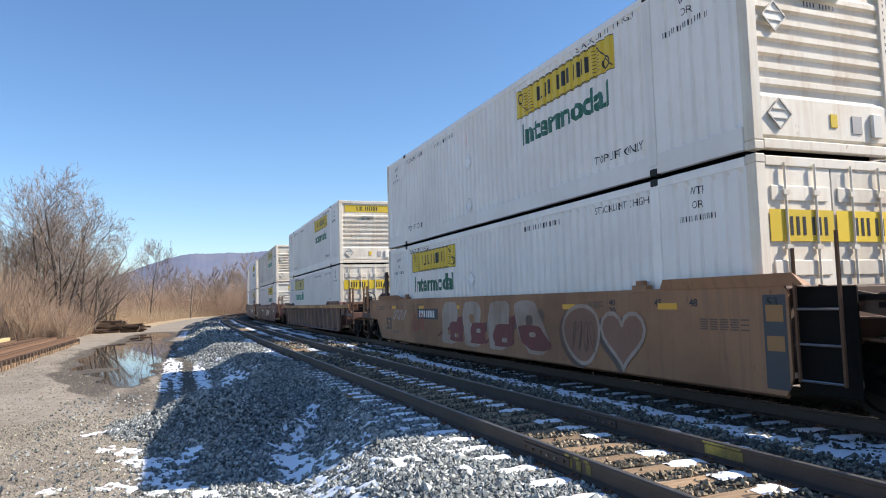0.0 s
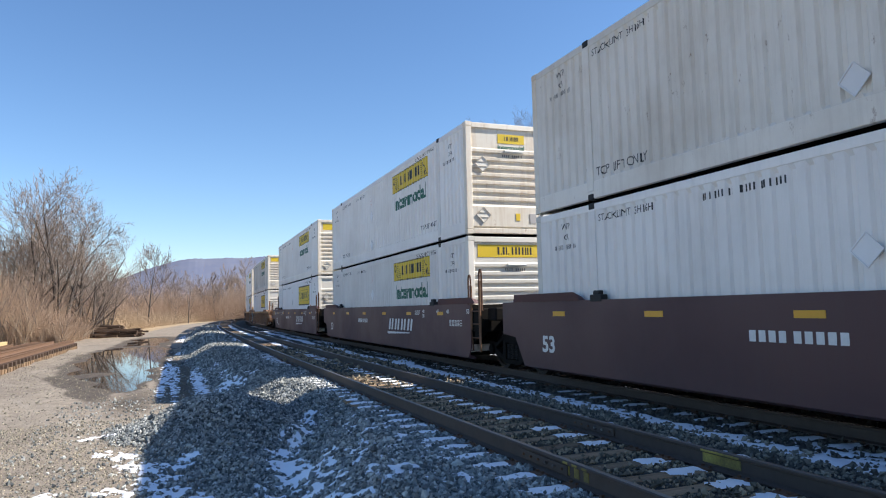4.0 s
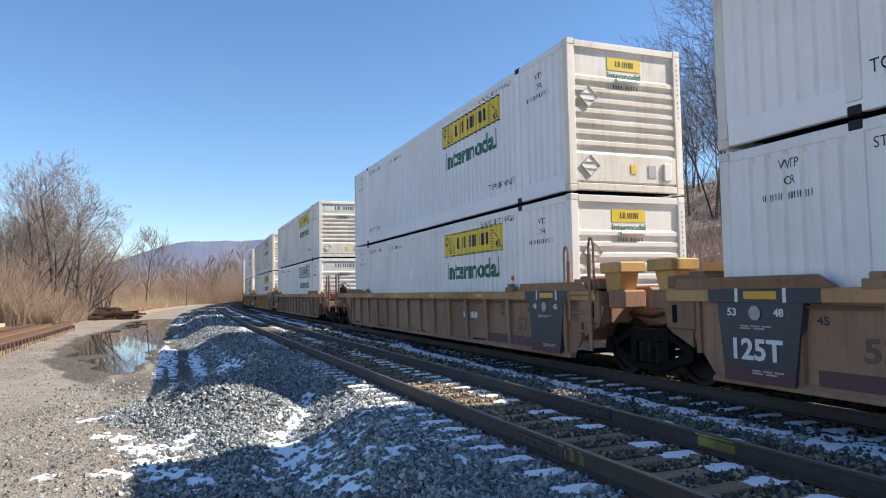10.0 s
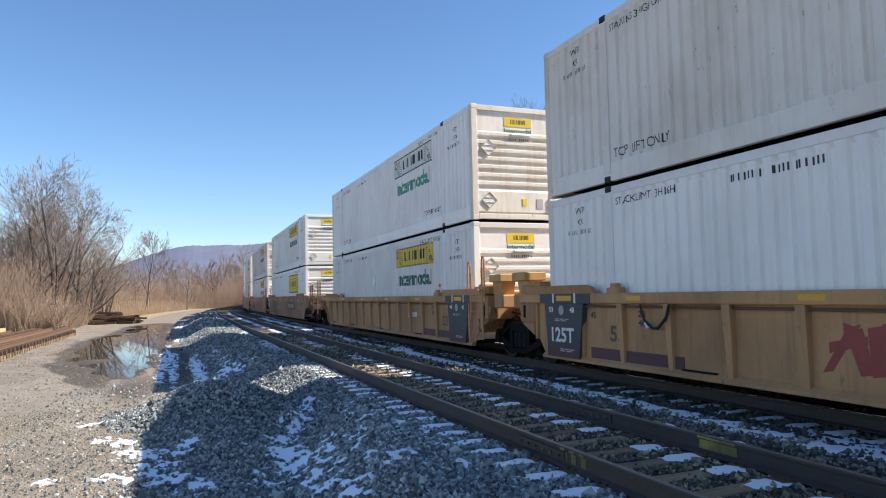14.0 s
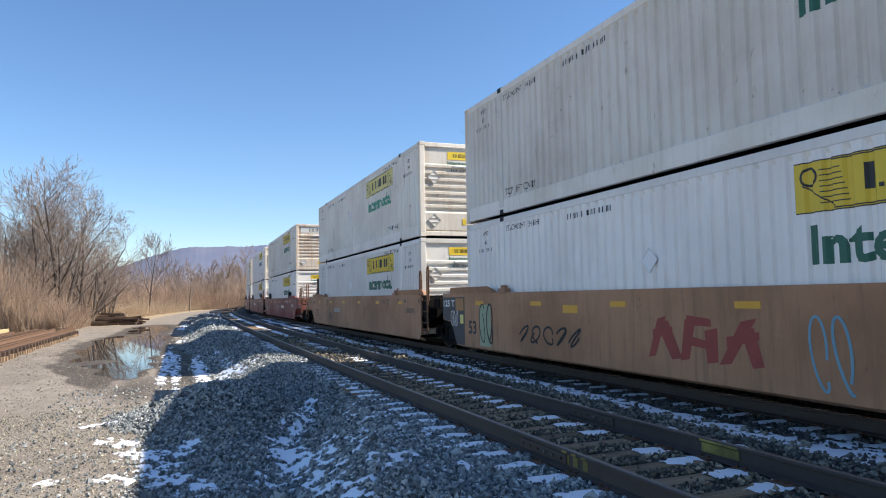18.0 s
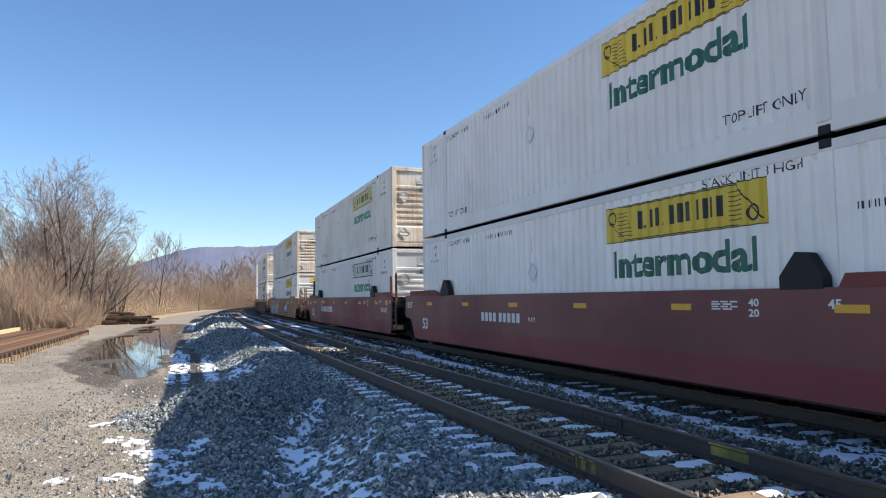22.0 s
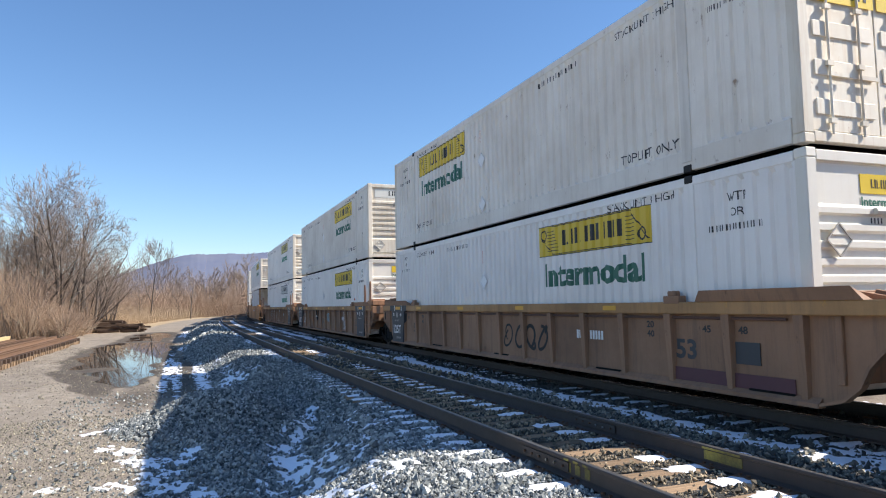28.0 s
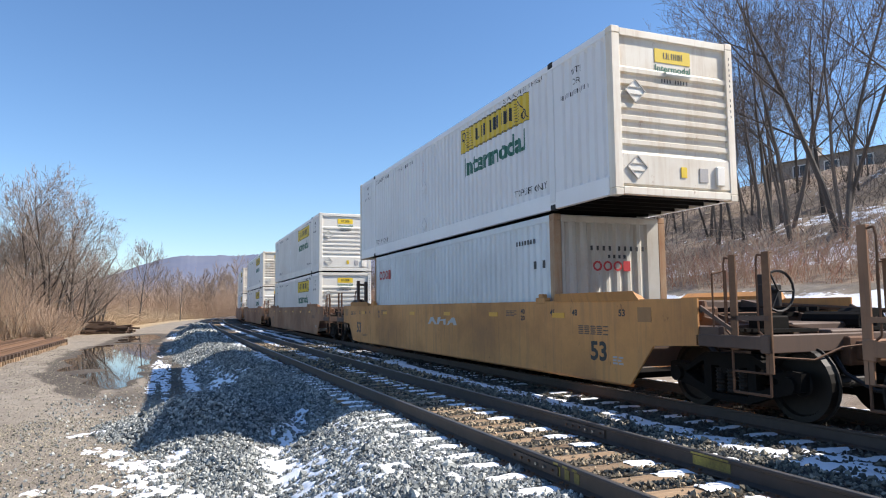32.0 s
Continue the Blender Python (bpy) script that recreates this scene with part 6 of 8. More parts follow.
def ribbon(points, w):
    """A flat brush stroke in (a, b)."""
    v, f = [], []
    for i, p in enumerate(points):
        q0, q1 = Vector(points[max(0, i - 1)]), Vector(points[min(len(points) - 1, i + 1)])
        d = (q1 - q0).normalized()
        n = Vector((-d.y, d.x)) * w / 2
        v += [(p[0] + n.x, p[1] + n.y), (p[0] - n.x, p[1] - n.y)]
    f = [(2 * i, 2 * i + 1, 2 * i + 3, 2 * i + 2) for i in range(len(points) - 1)]
    return v, f


def scrawl(left, width, z0, high, seed, material, w=0.06, strokes=5, lift=0.0, fat=False):
    """Graffiti as loose looping strokes on the car's left side."""
    def extra(car, put, words, small):
        rnd = random.Random(seed)
        mb = Mesh()
        x = -(SIDE_X + 0.004) + lift
        for k in range(strokes):
            a0 = left - width * (k + 0.1) / strokes
            cell = width / strokes
            ph, turns = rnd.uniform(0, 6.28), rnd.uniform(1.0, 1.9)
            n = 26
            pts = [(a0 - cell * (0.45 + 0.42 * math.cos(ph + turns * 6.28 * i / n) * (1 - 0.3 * i / n)) - cell * 0.1 * i / n, z0 + high * (0.5 + 0.46 * math.sin(ph * 1.7 + turns * 5.2 * i / n))) for i in range(n)]
            v, f = ribbon(pts, w * rnd.uniform(0.7, 1.3))
            mb.add([(x - 0.0006 * k, a, b) for a, b in v], f)
        part("graffiti", mb.data("graffiti", material), car, "graffiti strokes")
    return extra


def blocks(left, width, z0, high, seed, material, letters, lift=0.0):
    """Graffiti as fat slanted block shapes."""
    def extra(car, put, words, small):
        rnd = random.Random(seed)
        mb = Mesh()
        x = -(SIDE_X + 0.003) + lift
        for k in range(letters):
            cell = width / letters
            a = left - cell * k
            slant = rnd.uniform(-0.25, 0.25) * cell
            posts = [(0.12, 0.2), (0.85, 0.75)] if k % 2 else [(0.15, 0.5), (0.9, 0.5)]
            strokes = [(posts[0][0], 0.0, posts[0][1], 1.0), (posts[1][0], 0.0, posts[1][1], rnd.uniform(0.75, 1.0)), (0.2, rnd.uniform(0.35, 0.6), 0.8, rnd.uniform(0.3, 0.7)), (posts[0][1], 0.92, posts[1][1], 0.86)]
            for j, (c0, d0, c1, d1) in enumerate(strokes[:4 if rnd.random() < 0.6 else 3]):
                w = cell * rnd.uniform(0.09, 0.15)
                tall = high * 0.11
                flat_ = abs(d1 - d0) < 0.4
                p0, q0, p1, q1 = a - cell * c0, z0 + high * d0, a - cell * c1 + slant * d1, z0 + high * d1
                if flat_:
                    pts = [(p0, q0 - tall), (p1, q1 - tall * 0.6), (p1, q1 + tall * 0.9), (p0, q0 + tall)]
                else:
                    pts = [(p0 + w, q0), (p0 - w, q0 + high * 0.05), (p1 - w * 1.2, q1), (p1 + w * 1.2, q1 - high * 0.07)]
                mb.add([(x - 0.0006 * j, p, q) for p, q in pts], [(0, 1, 2, 3)])
        part("graffiti", mb.data("graffiti", material), car, "graffiti block letters")
    return extra


def patch(left, right, z0, z1, material, label, lift=0.0):
    """A plain painted rectangle on the car's side."""
    def extra(car, put, words, small):
        x = -(SIDE_X + 0.003) + lift
        part("paint_patch", Mesh().add([(x, left, z0), (x, right, z0), (x, right, z1), (x, left, z1)], [(0, 1, 2, 3)]).data("paint_patch", material), car, label)
    return extra


def fat_shapes(left, width, z0, high, seed, material, count, lift=0.0):
    """Graffiti as swollen, wavy-edged shapes standing side by side, each with a slit or a hole left in it."""
    def extra(car, put, words, small):
        rnd = random.Random(seed)
        mb = Mesh()
        x = -(SIDE_X + 0.003) + lift
        cell = width / count
        for k in range(count):
            a = left - cell * (k + 0.5)
            n = 26
            lean, pinch = rnd.uniform(-0.12, 0.12), rnd.uniform(0.25, 0.4)
            outer, inner = [], []
            for i in range(n):
                c = 2 * math.pi * i / n
                w = 0.47 * cell * (1 - pinch * (0.5 + 0.5 * math.cos(2 * c + 0.6 * k)) + 0.07 * math.sin(5 * c + k))
                px, pz = math.copysign(abs(math.cos(c)) ** 0.55, math.cos(c)), math.copysign(abs(math.sin(c)) ** 0.7, math.sin(c))
                outer.append((x, a + w * px + lean * pz * cell, z0 + high * (0.5 + 0.5 * pz)))
                inner.append((x, a + 0.1 * cell * px + lean * cell * 0.3, z0 + high * ((0.62 if k % 2 else 0.3) + 0.1 * pz)))
            mb.add(outer + inner, [(i, (i + 1) % n, n + (i + 1) % n, n + i) for i in range(n)])
        part("graffiti", mb.data("graffiti", material), car, "fat graffiti shapes")
    return extra


def heart(left, width, z0, high, material, lift=0.0, fill=None, oval=False):
    """A painted heart, or an oval with a pointed foot, in outline or filled, on the car's side."""
    def extra(car, put, words, small):
        x = -(SIDE_X + 0.004) + lift
        pts = []
        for i in range(25):
            a = 2 * math.pi * i / 24
            px, pz = math.sin(a) ** 3, (13 * math.cos(a) - 5 * math.cos(2 * a) - 2 * math.cos(3 * a) - math.cos(4 * a)) / 16
            if oval:
                px, pz = math.sin(a) * (0.92 - 0.2 * math.cos(a - 2.6)), math.cos(a)
            pts.append((left - width / 2 - width / 2 * px, z0 + high * (pz + 1.06) / 2))
        v, f = ribbon(pts, 0.07)
        outline = part("graffiti", Mesh().add([(x, a, b) for a, b in v], f).data("graffiti", material), car, "graffiti outline")
        if fill:
            ring = [(x + 0.0012, a, b) for a, b in pts[:-1]]
            centre = (x + 0.0012, left - width / 2, z0 + 0.5 * high)
            n = len(ring)
            part("graffiti_fill", Mesh().add(ring + [centre], [(i, (i + 1) % n, n) for i in range(n)]).data("graffiti_fill", fill), car, "faded brown graffiti shape")
    return extra


def brushstroke(left, right, z0, z1, seed, material, label, lift=0.0):
    """A broad ragged stroke of paint that rises and ends rounded."""
    def extra(car, put, words, small):
        rnd = random.Random(seed)
        x = -(SIDE_X + 0.003) + lift
        n = 16
        top, low = [], []
        for i in range(n + 1):
            k = i / n
            y, c = left + (right - left) * k, z0 + (z1 - z0) * math.sin(k * 1.5)
            w = (0.03 + 0.14 * k ** 1.5) * (1 if k < 0.85 else max(0.1, math.sqrt(max(0, 1 - ((k - 0.85) / 0.15) ** 2)))) * rnd.uniform(0.75, 1.2)
            top.append((x, y, c + w)), low.append((x, y, c - w))
        part("paint_stroke", Mesh().add(top + low, [(i, i + 1, n + 2 + i, n + 1 + i) for i in range(n)]).data("paint_stroke", material), car, label)
    return extra


SPRAY_TAN = plain("pale_tan_paint", (0.47, 0.36, 0.26), 0.7, 0, 0.25, 5)
SPRAY_WHITE = plain("white_spray_paint", (0.55, 0.53, 0.50), 0.7, 0, 0.3, 4)
SPRAY_CREAM = painted("cream_spray_paint", (0.44, 0.35, 0.28), (0.24, 0.15, 0.1), 0.8, 0.7, 1.0, 0.2)
SPRAY_WINE = painted("dark_red_spray_paint", (0.2, 0.045, 0.045), (0.16, 0.09, 0.06), 0.7, 0.7, 1.0, 0.2)
SPRAY_SOOT = painted("sooty_spray_paint", (0.1, 0.08, 0.07), (0.2, 0.12, 0.08), 0.8, 0.7, 1.0, 0.2)
GRAFFITI_CLAY = painted("clay_spray_paint", (0.31, 0.155, 0.1), (0.2, 0.12, 0.08), 0.7, 0.7, 1.0, 0.2)
SPRAY_VIOLET = plain("violet_spray_paint", (0.20, 0.17, 0.33), 0.7, 0, 0.3, 4)
SPRAY_BLACK = plain("black_spray_paint", (0.025, 0.023, 0.022), 0.7, 0, 0.3, 4)
SPRAY_RED = plain("faded_red_paint", (0.34, 0.07, 0.05), 0.7, 0, 0.3, 4)
SPRAY_LIME = plain("pale_green_spray_paint", (0.42, 0.47, 0.30), 0.7, 0, 0.3, 4)
SPRAY_BLUE = plain("pale_blue_spray_paint", (0.20, 0.38, 0.47), 0.7, 0, 0.3, 4)


def swoosh(left, width, z0, high, material):
    """A slanted railway mark drawn as plain bars over a tapering stroke."""
    def extra(car, put, words, small):
        mb = Mesh()
        x = -(SIDE_X + 0.004)
        n = 4
        for k in range(n):
            a = left - width * k / n - 0.1
            w = width / n * 0.74
            for p0, p1, q0, q1 in ((0, 0.34, 0.3, 1), (0.6, 0.94, 0.3, 1)):
                mb.add([(x, a - w * p - 0.32 * q * high, z0 + high * q) for p, q in ((p0, q0), (p1, q0), (p1, q1), (p0, q1))], [(0, 1, 2, 3)])
        mb.add([(x, left, z0), (x, left - width * 0.9, z0 + high * 0.13), (x, left - width * 0.9, z0 + high * 0.19), (x, left, z0 + high * 0.16)], [(0, 1, 2, 3)])
        part("railway_mark", mb.data("railway_mark", material), car, "white slanted railway mark")
    return extra


def road_number(left, width, z0, high, material, lift=0.0):
    def extra(car, put, words, small):
        x = -(SIDE_X + 0.004) + lift
        cells = [(i * 0.1 + (0.04 if i > 3 else 0), i * 0.1 + 0.07 + (0.04 if i > 3 else 0)) for i in range(9)]
        part("number_stencil", side_flat(bars(cells), left, left - width, z0, z0 + high, x).data("number_stencil", material), car)
    return extra


def writing(text, left, width, z0, high, material, bold=0.02):
    def extra(car, put, words, small):
        words(text, left, width, z0, high, material, bold)
    return extra


def roundel(y, z, r, material):
    def extra(car, put, words, small):
        x = -(SIDE_X + 0.004)
        n = 20
        v = [(x, y + rr * r * 0.8 * math.cos(2 * math.pi * i / n), z + rr * r * math.sin(2 * math.pi * i / n)) for rr in (1, 0.86) for i in range(n)]
        mb = Mesh().add(v, [(i, (i + 1) % n, n + (i + 1) % n, n + i) for i in range(n)])
        part("roundel", mb.data("roundel", material), car)
    return extra


# ---- the train ----
# place of the container's near end along the line at the clip's start, then the car and its two boxes
SPEED, GAIN = 14.603, 0.01066
W = LETTER_WHITE
TAN = "tan ribbed well car with faded orange chord, dusty"
DUSTY = "dull brownish tan ribbed well car with rusty streaks"
TRAIN = [
    # s0, style, colour, near, far, label, upper (paint, mark, flip, near end, header), lower, extras
    # unseen car ahead of the others, added for the shadow it casts
    (-17.2, "smooth", "brown", "coupler", "coupler", "brown smooth-sided well car", ("W", "yellow", 0, "front", "small"), ("W", "yellow", 0, "front", "small"), ()),
    (6.56, "smooth", "brown", "coupler, flat", "coupler", "brown smooth-sided well car covered in graffiti", ("W", "yellow", 0, "front", "small"), ("W", "yellow", 1, "door", "small"),
     (patch(12.75, 11.05, 0.95, 1.24, CHARCOAL, "charcoal number panel"), road_number(12.6, 1.4, 1.0, 0.19, W, -0.004), brushstroke(11.1, 9.2, 0.5, 0.95, 81, SPRAY_WINE, "dark red graffiti ground", -0.002), brushstroke(9.9, 7.2, 0.7, 0.85, 82, SPRAY_SOOT, "sooty graffiti ground", -0.002), brushstroke(8.0, 6.2, 0.45, 1.0, 83, SPRAY_WINE, "dark red graffiti ground", -0.003),
      brushstroke(7.0, 5.2, 0.7, 1.1, 84, SPRAY_SOOT, "sooty graffiti ground", -0.0035), fat_shapes(10.95, 5.9, 0.34, 1.08, 4, SPRAY_CREAM, 4, -0.005), fat_shapes(10.4, 5.4, 0.42, 0.5, 9, SPRAY_WINE, 4, -0.007), heart(4.62, 1.24, 0.22, 1.0, SPRAY_SOOT, -0.001, SPRAY_SOOT, True), heart(3.42, 1.16, 0.24, 0.98, SPRAY_SOOT, -0.0015, SPRAY_SOOT), heart(4.5, 1.24, 0.27, 1.0, SPRAY_CREAM, -0.005, GRAFFITI_CLAY, True), heart(3.3, 1.16, 0.28, 1.0, SPRAY_CREAM, -0.008, GRAFFITI_CLAY), scrawl(4.25, 0.75, 0.5, 0.55, 88, SPRAY_SOOT, 0.02, 4, -0.009),
      scrawl(15.2, 1.4, 0.9, 0.3, 7, SPRAY_WHITE, 0.035, 4, -0.004), scrawl(13.2, 1.0, 0.6, 0.5, 8, SPRAY_RED, 0.05, 3, -0.003), patch(-0.14, -0.48, 0.3, 1.42, CHARCOAL, "charcoal end panel"), patch(-0.18, -0.44, 1.1, 1.3, DULL_ORANGE, "dull orange plate", -0.003), patch(-0.18, -0.44, 0.75, 0.93, DULL_ORANGE, "dull orange plate", -0.003))),
    (30.65, "ribbed", "dark", "coupler", "coupler", "dark brown ribbed well car with a rusty chord", ("W", "yellow", 0, "front", "wide"), ("W", "pale", 1, "door", "small"), ()),
    (54.5, "smooth", "plum", "coupler", "joint", "plum smooth-sided well car with white railway mark", ("A", "pale", 0, "front", "small-white"), ("W", "yellow", 0, "front", "small"),
     (swoosh(6.6, 2.6, 0.62, 0.5, W), road_number(10.6, 1.5, 0.95, 0.14, W), writing("B", 8.6, 0.1, 0.98, 0.14, W))),
    (74.2, "smooth", "plum", "joint", "joint", "plum smooth-sided well car with white railway mark", ("W", "yellow", 0, "front", "small"), ("W", "yellow", 0, "front", "wide"),
     (swoosh(6.6, 2.6, 0.62, 0.5, W), road_number(10.6, 1.5, 0.95, 0.14, W))),
    (94.08, "smooth", "plum", "joint", "coupler", "plum smooth-sided well car with white railway mark", ("W", "yellow", 0, "front", "wide"), ("N", "big", 0, "front", "small"),
     (swoosh(6.6, 2.6, 0.62, 0.5, W), road_number(10.9, 1.5, 0.95, 0.14, W), writing("B", 8.85, 0.1, 0.98, 0.14, W))),
    (118.05, "ribbed", "dusty", "coupler", "joint", DUSTY, ("A", "yellow", 0, "front", "wide"), ("N", "big", 0, "front", "small"), ()),
    (137.5, "ribbed", "dusty", "joint", "joint", DUSTY, ("W", "yellow", 0, "front", "small"), ("W", "yellow", 0, "front", "wide"),
     (scrawl(8.3, 1.6, 0.4, 0.7, 12, SPRAY_RED, 0.12, 3, 0.1), scrawl(5.2, 0.9, 0.75, 0.4, 13, SPRAY_BLUE, 0.07, 2, 0.1))),
    (157.4, "ribbed", "dusty", "joint", "coupler", DUSTY, ("N", "edged", 0, "front", "small"), ("W", "yellow", 0, "front", "small"), ()),
    (181.25, "ribbed", "dusty", "coupler", "joint", DUSTY, ("A", "yellow", 0, "front", "wide-white"), ("W", "white", 0, "front", "wide-white"), ()),
    (200.95, "ribbed", "tan", "joint", "joint", TAN, ("A", "white", 0, "front", "wide-white"), ("W", "yellow", 0, "front", "small"), (dangling_cable(13.2, 0.35), blocks(10.2, 1.9, 0.5, 0.55, 14, SPRAY_RED, 3, 0.1))),
    (220.75, "ribbed", "tan", "joint", "coupler", TAN, ("W", "white", 0, "front", "small"), ("W", "yellow", 0, "front", "small"), ()),
    (244.52, "smooth", "brown", "coupler", "joint", "brown smooth-sided well car with black scrawls", ("W", "yellow", 0, "front", "small"), ("N", "big", 0, "front", "small"),
     (patch(6.0, 2.9, 0.72, 1.14, CHARCOAL, "charcoal number panel"), road_number(5.8, 2.6, 0.8, 0.26, SPRAY_TAN, -0.004), scrawl(15.0, 2.4, 0.35, 0.95, 21, SPRAY_BLACK, 0.03, 6), scrawl(14.4, 1.8, 0.4, 0.9, 24, SPRAY_BLACK, 0.03, 4, -0.004), scrawl(11.6, 0.9, 0.6, 0.3, 22, SPRAY_BLUE, 0.04, 3))),
    (264.2, "smooth", "clay", "joint", "joint", "tan smooth-sided well car with faded red mark", ("A", "yellow", 0, "front", "small"), ("W", "yellow", 0, "front", "small"),
     (patch(15.1, 14.5, 0.3, 1.25, SPRAY_LIME, "pale green painted shape"), scrawl(15.2, 0.8, 0.35, 0.95, 32, SPRAY_BLACK, 0.04, 2, -0.003), scrawl(13.2, 2.4, 0.5, 0.35, 33, SPRAY_BLACK, 0.035, 5),
      blocks(9.0, 2.2, 0.5, 0.62, 34, SPRAY_RED, 3), patch(11.4, 10.9, 1.12, 1.26, REFLECTOR, "orange reflector"), scrawl(6.2, 0.6, 0.3, 0.9, 22, SPRAY_BLUE, 0.05, 2))),
    (283.92, "smooth", "clay", "joint", "coupler", "tan smooth-sided well car, dull and dusty", ("A", "pale", 0, "front", "small"), ("W", "yellow", 0, "front", "small"),
     (road_number(11.6, 1.3, 0.85, 0.18, LETTER_GREY), blocks(12.9, 0.9, 0.45, 0.4, 35, WORN_INK, 2))),
    (307.95, "smooth", "red", "coupler", "joint", "red smooth-sided well car", ("R", "yellow", 0, "front", "wide-white"), ("W", "yellow", 0, "front", "small"),
     (road_number(6.2, 1.7, 0.85, 0.2, W), roundel(8.6, 1.0, 0.2, W), writing("A", 7.9, 0.2, 0.85, 0.26, W))),
    (327.58, "smooth", "red", "joint", "joint", "red smooth-sided well car", ("W", "yellow", 0, "front", "small"), ("W", "yellow", 0, "front", "small"),
     (road_number(11.4, 2.2, 0.9, 0.2, W), writing("PLATE", 9.0, 0.3, 0.95, 0.08, W), writing("125T", LONG + 1.15, 0.6, 1.15, 0.18, W))),
    (347.18, "smooth", "red", "joint", "coupler", "dark red smooth-sided well car", ("R", "pale", 0, "front", "small-white"), ("W", "white", 0, "front", "small-white"),
     (road_number(13.05, 3.2, 0.82, 0.27, W, -0.005), patch(12.0, 9.6, 0.64, 1.4, RED_PATCH, "brighter red repainted panel"), patch(5.6, 3.1, 0.5, 1.4, RED_PATCH, "brighter red repainted panel"), patch(0.35, 0.05, 1.2, 1.4, REFLECTOR, "orange reflector plate"))),
    (371.03, "smooth", "brown", "coupler", "coupler", "brown smooth-sided well car with violet graffiti", ("R", "yellow", 0, "front", "small-white"), ("W", "yellow", 0, "front", "small"),
     (patch(15.7, 11.0, 0.3, 1.1, SPRAY_VIOLET, "faded violet graffiti ground"), blocks(15.9, 5.8, 0.3, 1.05, 45, SPRAY_BLACK, 5, -0.003), blocks(15.8, 5.8, 0.3, 1.08, 42, SPRAY_WHITE, 5, -0.007), patch(12.6, 9.9, 0.86, 1.06, PALE_YELLOW, "tan number plate", -0.011), road_number(12.5, 1.4, 0.9, 0.11, INK, -0.014),
      patch(6.3, 3.5, 0.5, 1.1, CHARCOAL, "charcoal patch over an old mark"), blocks(6.15, 2.3, 0.56, 0.5, 43, LETTER_WHITE, 3, -0.004), brushstroke(6.0, 3.0, 0.75, 1.25, 46, SPRAY_TAN, "pale tan paint stroke", -0.002), scrawl(9.0, 1.2, 0.4, 0.6, 44, SPRAY_BLACK, 0.03, 3))),
    (394.91, "ribbed", "dark", "coupler", "coupler", "dark brown ribbed well car, grimy", ("R", "yellow", 0, "front", "small"), ("W", "yellow", 0, "front", "small"), ()),
    (418.9, "ribbed", "dusty", "coupler", "joint", DUSTY, ("A", "yellow", 1, "door", "small"), ("W", "yellow", 0, "front", "small"), (scrawl(8.0, 2.0, 0.5, 0.5, 51, SPRAY_BLACK, 0.06, 4, 0.1),)),
    (438.65, "ribbed", "dusty", "joint", "joint", DUSTY, ("A", "yellow", 0, "front", "wide-white"), ("W", "yellow", 0, "front", "small"), (dangling_cable(10.2, 0.5), scrawl(8.2, 1.1, 0.7, 0.4, 57, SPRAY_BLUE, 0.05, 4, 0.1), blocks(9.6, 1.5, 0.45, 0.4, 58, WORN_INK, 3, 0.1), scrawl(15.0, 1.3, 0.5, 0.6, 52, SPRAY_WHITE, 0.05, 4, 0.1), scrawl(4.3, 0.9, 0.4, 0.8, 56, SPRAY_WHITE, 0.05, 3, 0.1))),
    (458.42, "ribbed", "dusty", "joint", "coupler", DUSTY, ("W", "pale", 0, "front", "small"), ("W", "white", 0, "front", "small-white"), (scrawl(11.8, 5.4, 0.4, 0.8, 53, SPRAY_WHITE, 0.04, 6, 0.1), scrawl(13.2, 0.9, 0.7, 0.4, 54, SPRAY_BLUE, 0.06, 2, 0.1))),
    (482.06, "smooth", "ochre", "coupler", "coupler", "ochre yellow smooth-sided well car, worn", ("N", "yellow", 0, "front", "small"), "forty", (blocks(8.4, 2.0, 1.0, 0.2, 61, SPRAY_WHITE, 3),)),
    (506.2, "smooth", "brown", "coupler", "coupler", "brown smooth-sided well car, dull and dusty", ("W", "yellow", 0, "front", "small"), ("W", "yellow", 0, "front", "small"), ()),
    (530.4, "smooth", "brown", "coupler", "coupler", "brown smooth-sided well car, dull and dusty", ("N", "yellow", 0, "front", "small"), ("W", "yellow", 0, "front", "small"), ()),
    (554.3, "smooth", "brown", "coupler", "coupler", "brown smooth-sided well car, dull and dusty", ("W", "yellow", 0, "front", "small"), ("N", "yellow", 0, "front", "small"), ()),
    (578.2, "ribbed", "dark", "coupler", "coupler", "dark brown ribbed well car, grimy", ("W", "yellow", 0, "front", "small"), ("N", "yellow", 0, "front", "small"), ()),
]
PAINTS = {"W": (WHITE, END_NEW), "A": (AGED, END), "R": (AGED, END_RUST), "N": (NEWER, END_NEW)}
LOWER_Z, UPPER_Z = 0.34, 3.262
FREIGHT = []
SAID = {"yellow": "white 53-foot container with a yellow logo panel", "pale": "white 53-foot container with a faded logo panel", "white": "white 53-foot container with a white logo panel",
        "big": "clean white container with a large yellow logo", "edged": "white container with a black-edged yellow logo", "none": "plain white container"}
